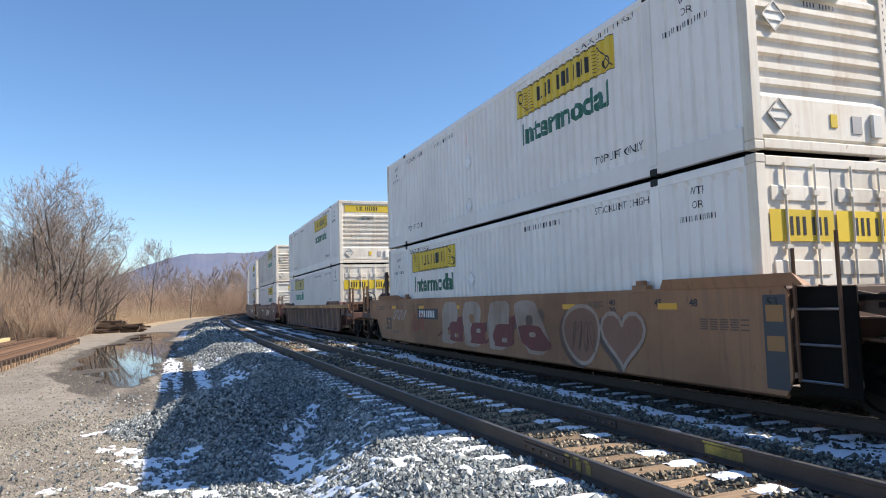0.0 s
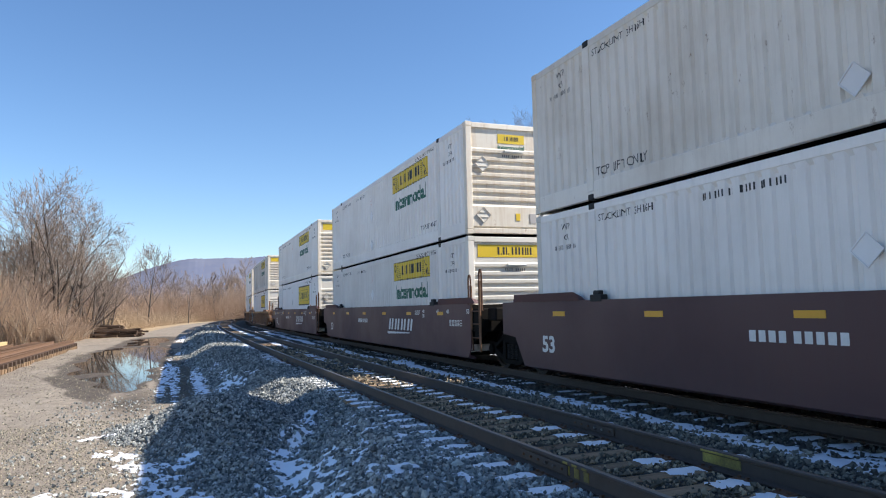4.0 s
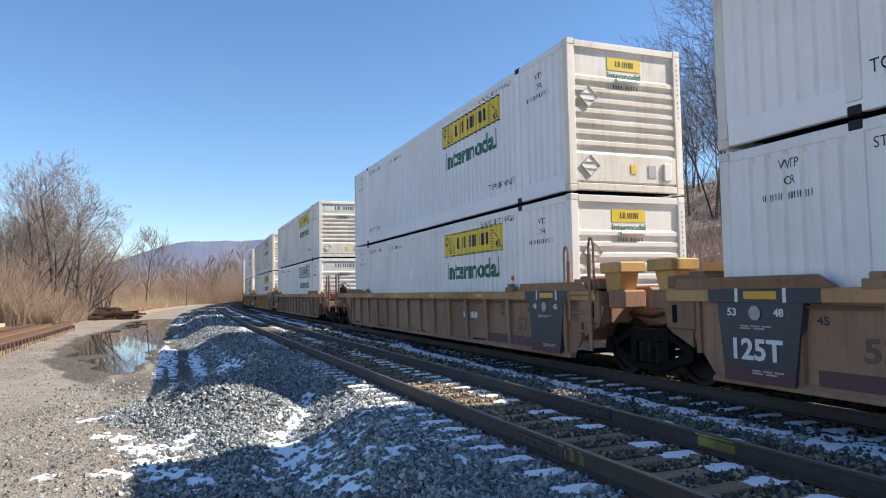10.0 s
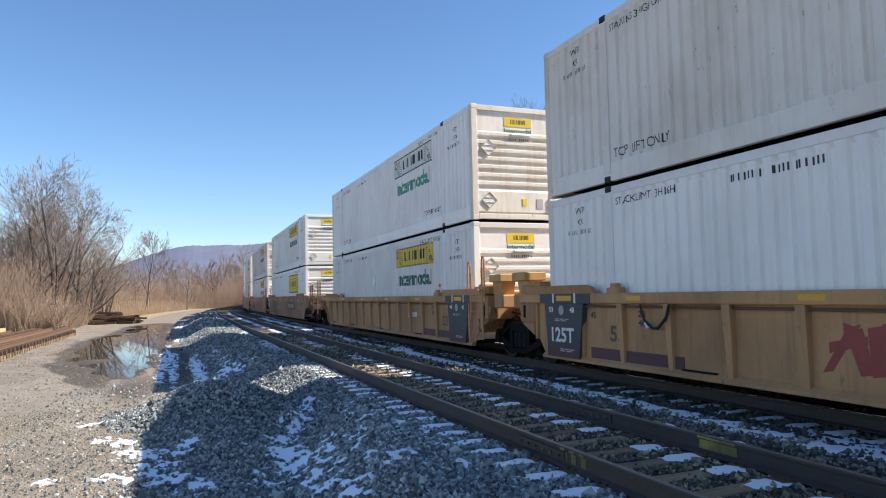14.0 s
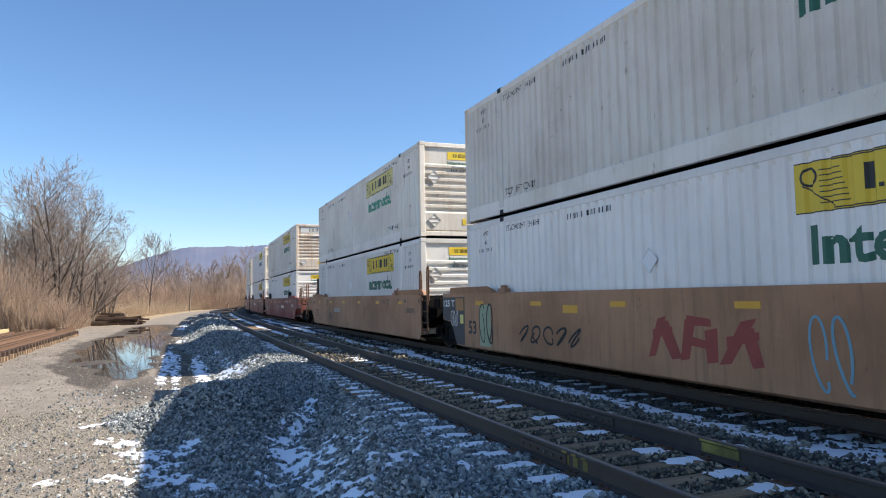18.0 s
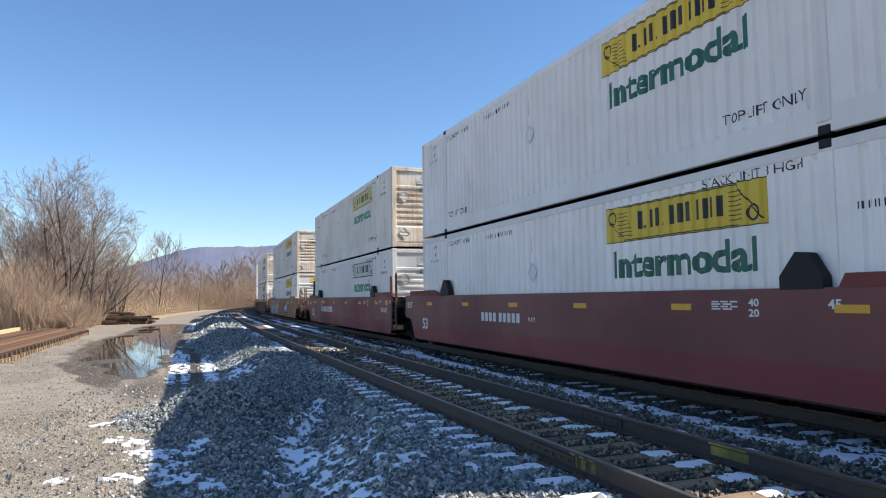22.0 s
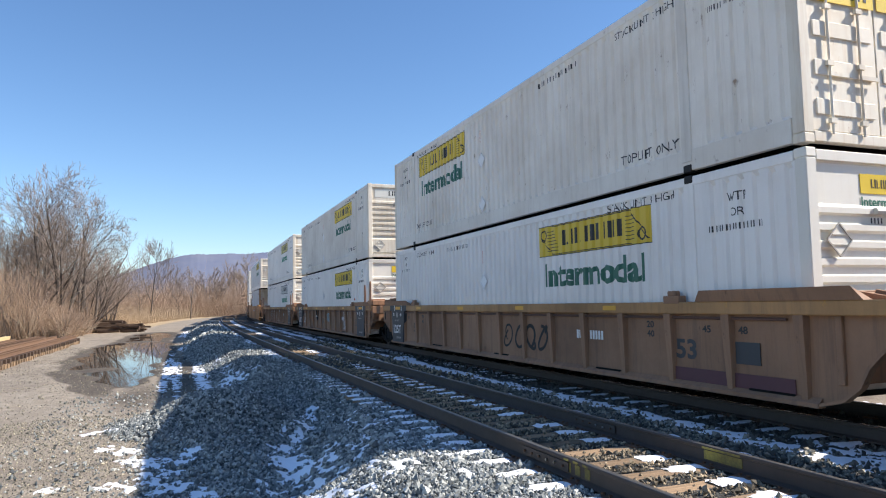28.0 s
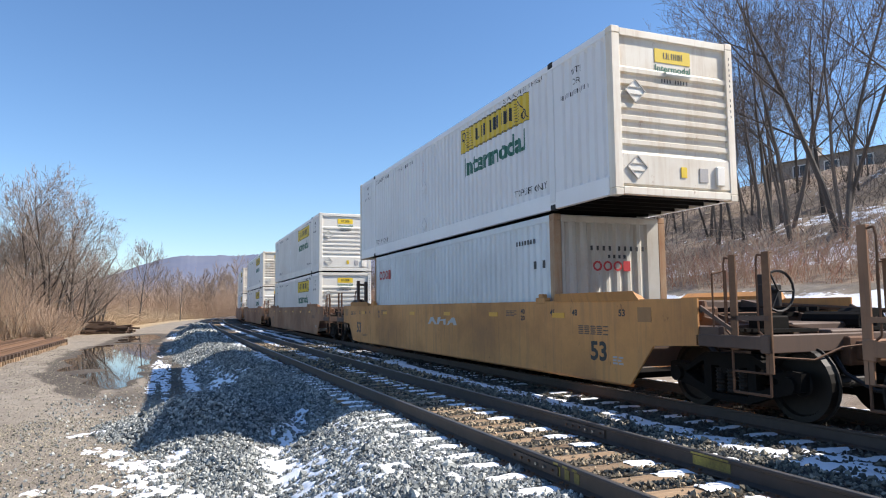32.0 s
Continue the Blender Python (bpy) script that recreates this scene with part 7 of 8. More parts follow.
for index, (s0, style, colour, near, far, label, upper, lower, extras) in enumerate(TRAIN):
    car = well_car(label, style, colour, near, far, 100 + index, extras)
    FREIGHT.append((car, s0, 0.0, 0.0))
    for level, what in ((1, upper), (0, lower)):
        where = "stacked on another container" if level else "in a well car"
        if what == "forty":
            box = container("shipping_container", "pale grey 40-foot container with red rings, sunk in a well car", "forty", GREYBOX, GREYEND, "none", 0, "front", False, index)
            FREIGHT.append((box, s0, 1.98, LOWER_Z))
            continue
        paint, mark, flip, near_end, header = what
        body, end = PAINTS[paint]
        if level == 0 and paint == "W":
            end = END_NEW
        if near_end == "door":
            end = END
        if level == 1 and index % 3 != 0 and paint != "R":
            end = END
        box = container("shipping_container", SAID[mark] + ", " + where, "plate" if mark == "big" else "long", body, end, mark, flip, near_end, bool(level), index * 2 + level, header.replace("-pale", ""))
        FREIGHT.append((box, s0, 0.0, UPPER_Z if level else LOWER_Z))


def train_pose(s, ahead, z):
    """The pose of a car or box whose near end stands at s on the train's line; ahead: its offset along the car."""
    x0, y0, _ = along(s, TRAIN_U)
    x1, y1, _ = along(s + LONG, TRAIN_U)
    turn = -math.degrees(math.atan2(float(x1 - x0), float(y1 - y0)))
    return pose(float(x0), float(y0), z, 0, 0, turn) @ Matrix.Translation((0, ahead, 0))


def gone(t):
    return SPEED * t + 0.5 * GAIN * t * t


def motions():
    """Keys the train along its curve, and the turning of its wheels while they pass."""
    times = [i * 0.25 for i in range(129)]
    for thing, s0, ahead, z in FREIGHT:
        rows = []
        for t in times:
            s = s0 - gone(t)
            rows.append((t, train_pose(max(s, -85.0 - 0.02 * t), ahead, z)))
        walk(thing, rows)
    starts = {car: s0 for car, s0, ahead, z in FREIGHT if ahead == 0.0 and z == 0.0}
    for wheel, dy, car in WHEELSETS:
        s0 = starts[car]
        rows = [(0.0, pose(0, dy, 0.457))]
        turn = 0.0
        for k in range(1, 961):
            t = k / 30
            s = s0 - gone(t)
            if -28 < s < 45:
                turn = (turn + math.degrees((gone(t) - gone(t - 1 / 30)) / 0.457)) % 360
                rows.append((t, pose(0, dy, 0.457, turn, 0, 0)))
            elif len(rows) == 1 and s0 - gone(t + 1 / 30) < 45 and s > -28:
                rows.append((t, pose(0, dy, 0.457)))
        if rows[-1][0] < 32.0:
            rows.append((32.0, rows[-1][1]))
        walk(wheel, rows)


# ---- trees and brush ----
def grow(seed, tall, spread, trunk, first, stems):
    """Limbs of a bare tree, each as (start, end, radius, radius, level): leaders, boughs, branches, twigs and tips."""
    rnd = random.Random(seed)
    out = []

    def aside(d):
        away = Vector((rnd.gauss(0, 1), rnd.gauss(0, 1), rnd.gauss(0, 1)))
        return (away - d * away.dot(d)).normalized()

    def shoot(p, d, length, r, level):
        n = (6, 5, 3, 2, 1)[level]
        bend = (0.10, 0.16, 0.16, 0.15, 0.1)[level]
        lift = (0.03, 0.10, 0.10, 0.09, 0.05)[level]
        for i in range(n):
            d = (d + aside(d) * rnd.uniform(0.2, 1.0) * bend + Vector((0, 0, lift))).normalized()
            q = p + d * (length / n)
            r0, r1 = r * (1 - 0.82 * i / n), r * (1 - 0.82 * (i + 1) / n)
            out.append((p, q, r0, r1, level))
            p = q
            k = (i + 1) / n
            if level == 4 or (level == 0 and k < first):
                continue
            for _ in range(rnd.choice(((1, 2, 2), (1, 1, 2), (1, 2, 2), (1, 2))[level])):
                open_ = spread * rnd.uniform((0.7, 0.55, 0.5, 0.45)[level], (1.3, 1.15, 1.05, 0.95)[level])
                share = ((0.56, 0.52, 0.52, 0.6)[level]) * rnd.uniform(0.7, 1.15) * (1.2 - 0.6 * k if level < 2 else 1.0)
                shoot(p, (d + aside(d) * open_).normalized(), length * share, max(r1 * rnd.uniform(0.38, 0.6), r * 0.12), level + 1)

    for k in range(stems):
        a = 6.28 * k / stems + rnd.uniform(-0.4, 0.4)
        lean = 0.04 if stems == 1 else rnd.uniform(0.12, 0.34)
        shoot(Vector((0.22 * k * math.cos(a), 0.22 * k * math.sin(a), -0.2)), Vector((lean * math.cos(a), lean * math.sin(a), 1)).normalized(), tall * (1 if k == 0 else rnd.uniform(0.75, 1.0)), trunk * (1 if k == 0 else 0.75), 0)
    return out


def limbs_mesh(name, limbs, material, sides=4):
    p = np.array([[*a] for a, *_ in limbs])
    q = np.array([[*l[1]] for l in limbs])
    r0 = np.array([l[2] for l in limbs])[:, None]
    r1 = np.array([l[3] for l in limbs])[:, None]
    d = q - p
    d /= np.linalg.norm(d, axis=1, keepdims=True) + 1e-9
    ref = np.where(np.abs(d[:, 2:3]) > 0.9, np.array([[1.0, 0, 0]]), np.array([[0, 0, 1.0]]))
    a = np.cross(d, ref)
    a /= np.linalg.norm(a, axis=1, keepdims=True)
    b = np.cross(d, a)
    rings = []
    for c, r in ((p, r0), (q, r1)):
        for i in range(sides):
            t = 2 * math.pi * i / sides
            rings.append(c + r * (math.cos(t) * a + math.sin(t) * b))
    verts = np.stack(rings, 1).reshape(-1, 3)
    k = np.arange(len(limbs))[:, None] * (2 * sides)
    i = np.arange(sides)[None, :]
    j = (i + 1) % sides
    faces = np.stack([k + i, k + j, k + sides + j, k + sides + i], -1).reshape(-1, 4)
    return from_arrays(name, verts, faces, material)


def model(seed, tall, spread, trunk, first, stems, twig):
    limbs = grow(seed, tall, spread, trunk, first, stems)
    crowns = []
    for most, least in ((4, 0.0085), (4, 0.010), (3, 0.0135), (3, 0.036), (4, 0.0115), (4, 0.02)):      # from trees near by to trees far off
        crowns.append(limbs_mesh("crown", [(a, b, max(r0, least), max(r1, least * 0.75), k) for a, b, r0, r1, k in limbs if 1 < k <= most], twig, 3))
    return limbs_mesh("trunk", [l for l in limbs if l[4] <= 1], BARK, 6), crowns, max(l[1].z for l in limbs)


TREES = [model(*row, TWIG) for row in (
    (1, 15, 1.0, 0.17, 0.28, 1), (2, 14, 0.95, 0.14, 0.25, 1), (3, 12, 1.1, 0.145, 0.2, 1), (4, 15, 0.95, 0.16, 0.35, 1), (5, 13, 0.95, 0.135, 0.25, 2), (6, 15, 1.0, 0.165, 0.3, 2))]
DENSE = [model(*row, PALE_TWIG) for row in ((21, 11, 1.0, 0.27, 0.16, 3), (22, 10, 0.9, 0.23, 0.12, 3), (25, 11, 0.95, 0.26, 0.18, 2))]


FIELD = [model(*row, PALE_TWIG) for row in ((31, 12, 0.75, 0.2, 0.25, 1), (32, 12, 0.62, 0.18, 0.3, 1), (33, 11, 0.7, 0.17, 0.25, 2))]


def tree(kind, s, u, tall, turn, label, group, fine=1):
    trunk, crowns, top = (DENSE if s < 100 else FIELD)[kind % 3] if u < 0 else TREES[kind]
    ob = empty("bare_tree", label, "tree", group)
    k = tall / top
    ob.matrix_basis = on_line(s, u, float(height(s, u)) - 0.05, turn)
    ob.scale = (k, k, k)
    part("trunk", trunk, ob)
    part("crown", crowns[fine], ob)
    return ob


rnd = random.Random(77)
LEFT_TREE = "bare grey deciduous tree beside dry brush"
HILL_TREE = "tall bare deciduous tree on the snowy slope"
SLOPE_TREES = [  # s, u, height, model, turn
    (20.8, 26.8, 19, 4, 20), (21.8, 27.6, 19, 5, 100), (23.8, 26.9, 17, 1, 200), (25.0, 28.4, 16, 4, 300), (28.0, 29.5, 15, 3, 50), (31.0, 30.5, 14, 1, 150),
    (30.2, 28.6, 13, 4, 250), (34.0, 31.5, 13, 5, 10), (37.0, 32.0, 12, 1, 80), (27.0, 33.0, 15, 0, 120), (33.0, 35.5, 13, 4, 220), (18.5, 29.5, 19, 5, 190), (40.5, 31.0, 11, 3, 30),
    (50.0, 25.5, 13.5, 0, 40), (52.0, 27.0, 13, 3, 130), (54.0, 28.8, 13.5, 5, 210), (49.0, 28.2, 13, 1, 300), (56.0, 31.0, 13, 0, 75), (48.0, 27.5, 12.5, 3, 165), (52.0, 31.2, 13.5, 4, 250),
    (58.0, 34.0, 13.5, 0, 340)]


def bearing(angle, s):
    """Offset from the line of a point seen that many degrees to the left of straight ahead."""
    x, y, a = along(s, 0.0)
    return -math.tan(radians(angle)) * float(y) - float(x)


for angle, s, tall, kind in ((7.4, 66, 14.6, 0), (9.0, 67, 14.6, 2), (10.9, 66, 12.4, 1), (6.2, 70, 12.6, 2), (5.3, 73, 11.0, 0), (4.4, 76, 9.6, 1), (8.5, 80, 14.0, 1), (10.2, 78, 14.0, 0), (7.0, 90, 12.0, 0), 
                             (1.45, 122, 14.2, 1), (2.3, 150, 9, 4), (-1.41, 152, 11.0, 0), (-0.4, 170, 9.5, 1), (-2.6, 190, 11, 3), (-3.5, 186, 15.5, 2), (-4.3, 230, 13.5, 1), (-5.85, 240, 21, 0), (-5.4, 250, 19, 2), (-4.8, 235, 14, 4), (-6.4, 260, 19, 3)):
    tree(kind, s, bearing(angle, s), tall, rnd.uniform(0, 360), LEFT_TREE, "trees beside the dirt road", 4 if s < 100 else (5 if s < 170 else 3))
for i in range(34):
    s = rnd.uniform(190, 300)
    angle = rnd.uniform(-5.6, 7.0)
    u = min(bearing(angle, s), -7.0)
    tree(rnd.randrange(6), s, u, rnd.choice((7, 8, 10, 12, 14)) * rnd.uniform(0.85, 1.1) * s / 210, rnd.uniform(0, 360), "distant bare tree in the dry field", "distant trees", 3)
for i in range(30):
    s, u = rnd.uniform(-2, 92), 29 + 26 * rnd.uniform(0, 1) ** 0.8
    tree(rnd.choice((0, 1, 3, 5, 5, 3, 2)), s, u, rnd.uniform(13, 18) * (1 - 0.5 * float(smooth_rise(s, 22, 66))), rnd.uniform(0, 360), HILL_TREE, "trees on the slope", 2)
for i in range(24):
    s, u = rnd.uniform(40, 105), 24 + 26 * rnd.uniform(0, 1)
    tree(rnd.choice((0, 1, 3, 5, 4)), s, u, rnd.uniform(10, 13) * (1 - 0.3 * float(smooth_rise(s, 40, 80))), rnd.uniform(0, 360), HILL_TREE, "trees on the slope", 2)
for s, u, tall, kind, turn in SLOPE_TREES:
    tree(kind, s, u, tall, turn, "tall dark many-stemmed bare tree on the slope", "trees on the slope", 0)
for i in range(3):
    s = rnd.uniform(24, 52)
    tree(rnd.choice((0, 1, 3, 5)), s, rnd.uniform(27.5, 36), 16 - 0.09 * s, rnd.uniform(0, 360), HILL_TREE, "trees on the slope", 1)
for i in range(16):
    s = rnd.uniform(20, 50)
    u = rnd.uniform(27, 46)
    tree(rnd.choice((1, 2, 4)), s, u, rnd.uniform(6, 10), rnd.uniform(0, 360), "slender bare tree before the house", "trees on the slope", 1)
for i in range(22):
    s, u = rnd.uniform(95, 200), rnd.uniform(19, 36)
    tree(rnd.choice((0, 1, 3, 5)), s, u, rnd.uniform(6, 9.5), rnd.uniform(0, 360), HILL_TREE, "trees on the slope", 3)


def stalks(name, count, place, tall, lean, material, seed, label, fork=2, r=0.007):
    """A thicket: very many thin forked stems as one mesh."""
    rng = np.random.default_rng(seed)
    s, u, keep = place(rng, count)
    x, y, _ = along(s, u)
    z = height(s, u)
    base = np.stack([x, y, z - 0.05], -1)
    n = len(base)
    tall = tall(rng, n, s, u)
    tall = np.minimum(tall, 2.2 * np.median(tall))
    limbs_p, limbs_q, ra, rb = [], [], [], []
    d = np.stack([rng.normal(0, lean, n), rng.normal(0, lean, n), np.ones(n)], -1)
    d /= np.linalg.norm(d, axis=1, keepdims=True)
    mid = base + d * (tall * 0.5)[:, None]
    limbs_p.append(base), limbs_q.append(mid)
    ra.append(np.full(n, r)), rb.append(np.full(n, r * 0.8))
    for _ in range(fork):
        e = d + np.stack([rng.normal(0, lean * 1.3, n), rng.normal(0, lean * 1.3, n), rng.normal(0, 0.15, n)], -1)
        end = mid + e * (tall * rng.uniform(0.3, 0.6, n))[:, None]
        limbs_p.append(mid), limbs_q.append(end)
        ra.append(np.full(n, r * 0.8)), rb.append(np.full(n, r * 0.35))
    p, q = np.concatenate(limbs_p), np.concatenate(limbs_q)
    r0, r1 = np.concatenate(ra)[:, None], np.concatenate(rb)[:, None]
    d = q - p
    d /= np.linalg.norm(d, axis=1, keepdims=True)
    a = np.cross(d, np.array([[0.3, 0.95, 0.1]]))
    a /= np.linalg.norm(a, axis=1, keepdims=True)
    b = np.cross(d, a)
    verts = np.stack([p + a * r0, p - 0.5 * a * r0 + 0.87 * b * r0, p - 0.5 * a * r0 - 0.87 * b * r0, q + a * r1, q - 0.5 * a * r1 + 0.87 * b * r1, q - 0.5 * a * r1 - 0.87 * b * r1], 1).reshape(-1, 3)
    k = np.arange(len(p))[:, None] * 6
    faces = np.stack([np.concatenate([k + i, k + (i + 1) % 3, k + 3 + (i + 1) % 3, k + 3 + i], 1) for i in range(3)], 1).reshape(-1, 4)
    ob = new(name, from_arrays(name, verts, faces, material))
    return tagged(ob, label, "brush", kind="stuff")


def lower_ahead(s, u):
    """The thicket thins out and sinks towards the line of the road."""
    x, y, _ = along(s, u)
    return 0.3 + 0.7 * smooth_rise(np.degrees(np.arctan2(-x, y)), 4.0, 6.4)


def left_bank(rng, n):
    s = 58 + 62 * rng.uniform(0, 1, n) ** 1.2
    x, y, _ = along(s, 0.0)
    u = -np.tan(np.radians(rng.uniform(2.6, 12.0, n))) * y - x
    u = np.minimum(u, -8.2 - 0.35 * rng.uniform(0, 1, n))
    return s, u, None


def left_field(rng, n):
    s = 80 + 210 * rng.uniform(0, 1, n) ** 1.4
    x, y, _ = along(s, 0.0)
    u = -np.tan(np.radians(rng.uniform(-4.5, 7.0, n))) * y - x
    u = np.minimum(u, -7.0 - 2.5 * rng.uniform(0, 1, n))
    return s, u, None


def slope_foot(rng, n):
    s = rng.uniform(4, 110, n)
    u = 18.4 + np.abs(rng.normal(0, 1, n)) * 3.6
    return s, u, None


def slope_wood(rng, n):
    s = rng.uniform(0, 120, n)
    u = rng.uniform(21, 48, n)
    return s, u, None


stalks("brush_thicket", 2200, left_bank, lambda g, n, s, u: g.gamma(7, 0.22, n) * lower_ahead(s, u) * (0.7 + 1.3 * smooth_rise(-u, 8.5, 12.5)), 0.3, PALE_STALK, 15, "pale dead stalks and vines in the thicket", 3, 0.018)
stalks("brush_thicket", 1500, left_bank, lambda g, n, s, u: g.gamma(8, 0.24, n) * lower_ahead(s, u) * (0.7 + 1.5 * smooth_rise(-u, 8.5, 12.5)), 0.24, TWIG, 16, "dark bare saplings in the thicket", 3, 0.022)
stalks("brush_thicket", 15000, left_bank, lambda g, n, s, u: g.gamma(5, 0.36, n) * lower_ahead(s, u) * (0.7 + 1.9 * smooth_rise(-u, 8.5, 12.5)), 0.26, BRUSH, 5, "tan thicket of bare dry stems and vines", 2, 0.014)
stalks("dry_grass", 11000, left_field, lambda g, n, s, u: g.uniform(0.7, 1.7, n) * (1 + 1.2 * (g.uniform(0, 1, n) > 0.85)), 0.2, GRASS, 6, "tall dry tan grass along the road", 2, 0.018)
stalks("slope_brush", 6000, slope_foot, lambda g, n, s, u: g.gamma(5, 0.2, n), 0.35, BRUSH_RED, 7, "reddish brown brush at the foot of the slope", 2, 0.007)
stalks("slope_brush", 4000, slope_foot, lambda g, n, s, u: g.gamma(5, 0.22, n), 0.4, BRUSH, 17, "tan dry brush at the foot of the slope", 3, 0.007)
stalks("slope_brush", 1300, slope_foot, lambda g, n, s, u: g.gamma(6, 0.2, n), 0.35, PALE_STALK, 18, "pale dead stalks at the foot of the slope", 3, 0.011)
stalks("fallen_branches", 1300, slope_wood, lambda g, n, s, u: g.gamma(4, 0.25, n), 1.3, PALE_STALK, 19, "pale fallen branches on the slope", 3, 0.018)
stalks("undergrowth", 5000, slope_wood, lambda g, n, s, u: g.gamma(4, 0.35, n), 0.35, TWIG, 8, "bare saplings and fallen branches on the slope", 2, 0.012)


def far_scrub(rng, n):
    s = rng.uniform(170, 300, n)
    x, y, _ = along(s, 0.0)
    return s, -np.tan(np.radians(rng.uniform(-6.5, 8.0, n))) * y - x, None


stalks("distant_thicket", 9000, far_scrub, lambda g, n, s, u: g.gamma(7, 0.8, n), 0.2, BRUSH, 11, "grey-brown scrub across the far field", 3, 0.035)


# ---- the far ridge ----
def build_ridge():
    rnd = random.Random(3)
    rows = []
    n = 900
    for i in range(n + 1):
        a = radians(-75 + 150 * i / n)          # bearing from straight ahead, to the right
        deg = math.degrees(a)
        top = np.interp(deg, [-75, -40, -20, -9.5, -6, -3.2, 0, 2.2, 6, 20, 45, 75], [20, 30, 38, 46, 84, 125, 172, 182, 190, 182, 150, 120])
        top += 2.5 * math.sin(i * 0.14) + 1.5 * math.sin(i * 0.36)
        rows.append((math.sin(a), math.cos(a), float(top)))
    mb = Mesh()
    for k, (dist, part_of) in enumerate(((1900, -0.05), (2150, 0.45), (2400, 1.0), (2700, 0.9))):
        mb.v += [(x * dist, y * dist, top * part_of - 6 + (rnd.uniform(-1.4, 1.4) if k == 2 else 0)) for x, y, top in rows]
    m = n + 1
    mb.f = [(k * m + i, k * m + i + 1, (k + 1) * m + i + 1, (k + 1) * m + i) for k in range(3) for i in range(n)]
    return tagged(new("backdrop_ridge", mb.data("backdrop_ridge", RIDGE, True)), "long wooded ridge with distance haze in its colour", "backdrop", kind="structure")


build_ridge()


# ---- loose stone and snow ----
LATTICE = np.random.default_rng(9).uniform(0, 1, (256, 256))


def lattice(x, y):
    """Smooth random values on a square grid, between 0 and 1."""
    i, j = np.floor(x).astype(int), np.floor(y).astype(int)
    a, b = x - i, y - j
    a, b = a * a * (3 - 2 * a), b * b * (3 - 2 * b)
    i, j = i % 256, j % 256
    k, m = (i + 1) % 256, (j + 1) % 256
    return (LATTICE[i, j] * (1 - a) + LATTICE[k, j] * a) * (1 - b) + (LATTICE[i, m] * (1 - a) + LATTICE[k, m] * a) * b


def cloud(x, y, octaves=5):
    out, size, total = 0.0, 1.0, 0.0
    for k in range(octaves):
        out = out + size * lattice(x * 2 ** k + 17 * k, y * 2 ** k + 31 * k)
        total += size
        size *= 0.6
    return out / total


# where snow lasts: u, s, reach across, reach along, amount
ROAD_SNOW = [
    (-0.41, 11.0, 0.3, 0.35, 0.34), (-0.14, 10.76, 0.3, 0.4, 0.4), (0.16, 10.86, 0.25, 0.4, 0.4), (-0.06, 10.0, 0.3, 0.35, 0.34), (-0.31, 9.5, 0.2, 0.3, 0.27), (0.01, 9.2, 0.3, 0.35, 0.3), (0.33, 8.8, 0.3, 0.4, 0.3),
    (-0.91, 12.2, 0.22, 0.35, 0.26), (-0.65, 11.92, 0.2, 0.3, 0.27), (-1.4, 9.76, 0.16, 0.15, 0.25), (-0.61, 9.66, 0.22, 0.22, 0.27), (-0.44, 9.46, 0.2, 0.2, 0.27), (-1.34, 14.0, 0.2, 0.4, 0.2), (-0.96, 14.1, 0.25, 0.5, 0.21),
]
BANK_SNOW = [
    (2.37, 12.88, 0.16, 0.4, 0.46), (2.14, 12.2, 0.16, 0.45, 0.48), (1.9, 11.5, 0.18, 0.5, 0.56), (1.6, 10.7, 0.22, 0.5, 0.58), (1.46, 9.8, 0.22, 0.5, 0.6), (1.49, 9.05, 0.22, 0.45, 0.58), (1.54, 8.1, 0.2, 0.5, 0.5), (1.57, 7.2, 0.2, 0.5, 0.42),
    (1.67, 6.5, 0.2, 0.4, 0.34), (1.95, 8.6, 0.35, 1.2, 0.22), (2.2, 7.2, 0.35, 0.9, 0.23), (1.15, 8.6, 0.3, 0.4, 0.24), (2.7, 9.0, 0.5, 4.0, 0.165), (-0.28, 23.5, 0.13, 4.5, 0.25), (0.07, 25.5, 0.16, 7.0, 0.27), (0.81, 24.05, 0.21, 4.93, 0.42),
    (1.53, 20.32, 0.4, 1.24, 0.34), (1.57, 23.0, 0.25, 1.5, 0.3),
]
FAR_SNOW = [
    (1.38, 26.76, 0.31, 1.18, 0.3), (2.08, 20.45, 0.22, 0.67, 0.22), (0.32, 65.02, 0.43, 5.82, 0.3), (-0.24, 28.78, 0.19, 6.71, 0.3), (-0.37, 21.0, 0.12, 1.5, 0.17), (0.3, 40, 0.35, 2.2, 0.26), (0.2, 58, 0.5, 2.4, 0.3),
    (5.5, 22, 0.22, 45, 0.27), (6.35, 20, 0.2, 60, 0.46), (6.6, 5.2, 0.5, 1.6, 0.2), (6.55, 20.5, 0.35, 1.6, 0.25), (9.6, 16, 0.4, 34, 0.6), (10.0, 12, 0.7, 16, 0.42), (10.9, 14, 0.9, 34, 0.55), (1.6, 47, 0.3, 8, 0.16),
]


def snow_depth(s, u):
    """How thick the snow lies, in metres; below zero there is none."""
    amount = np.zeros_like(s)
    for u0, s0, ru, rs, a in ROAD_SNOW + BANK_SNOW + FAR_SNOW:
        amount = np.maximum(amount, a * np.exp(-(((u - u0) / ru) ** 2 + ((s - s0) / rs) ** 2)))
    fleck = cloud(s * 8.0 + 40, u * 11.0 + 90, 5)
    return (amount + 2.0 * (fleck - 0.5) * np.clip(amount / 0.2, 0, 1) - 0.205) * 0.14


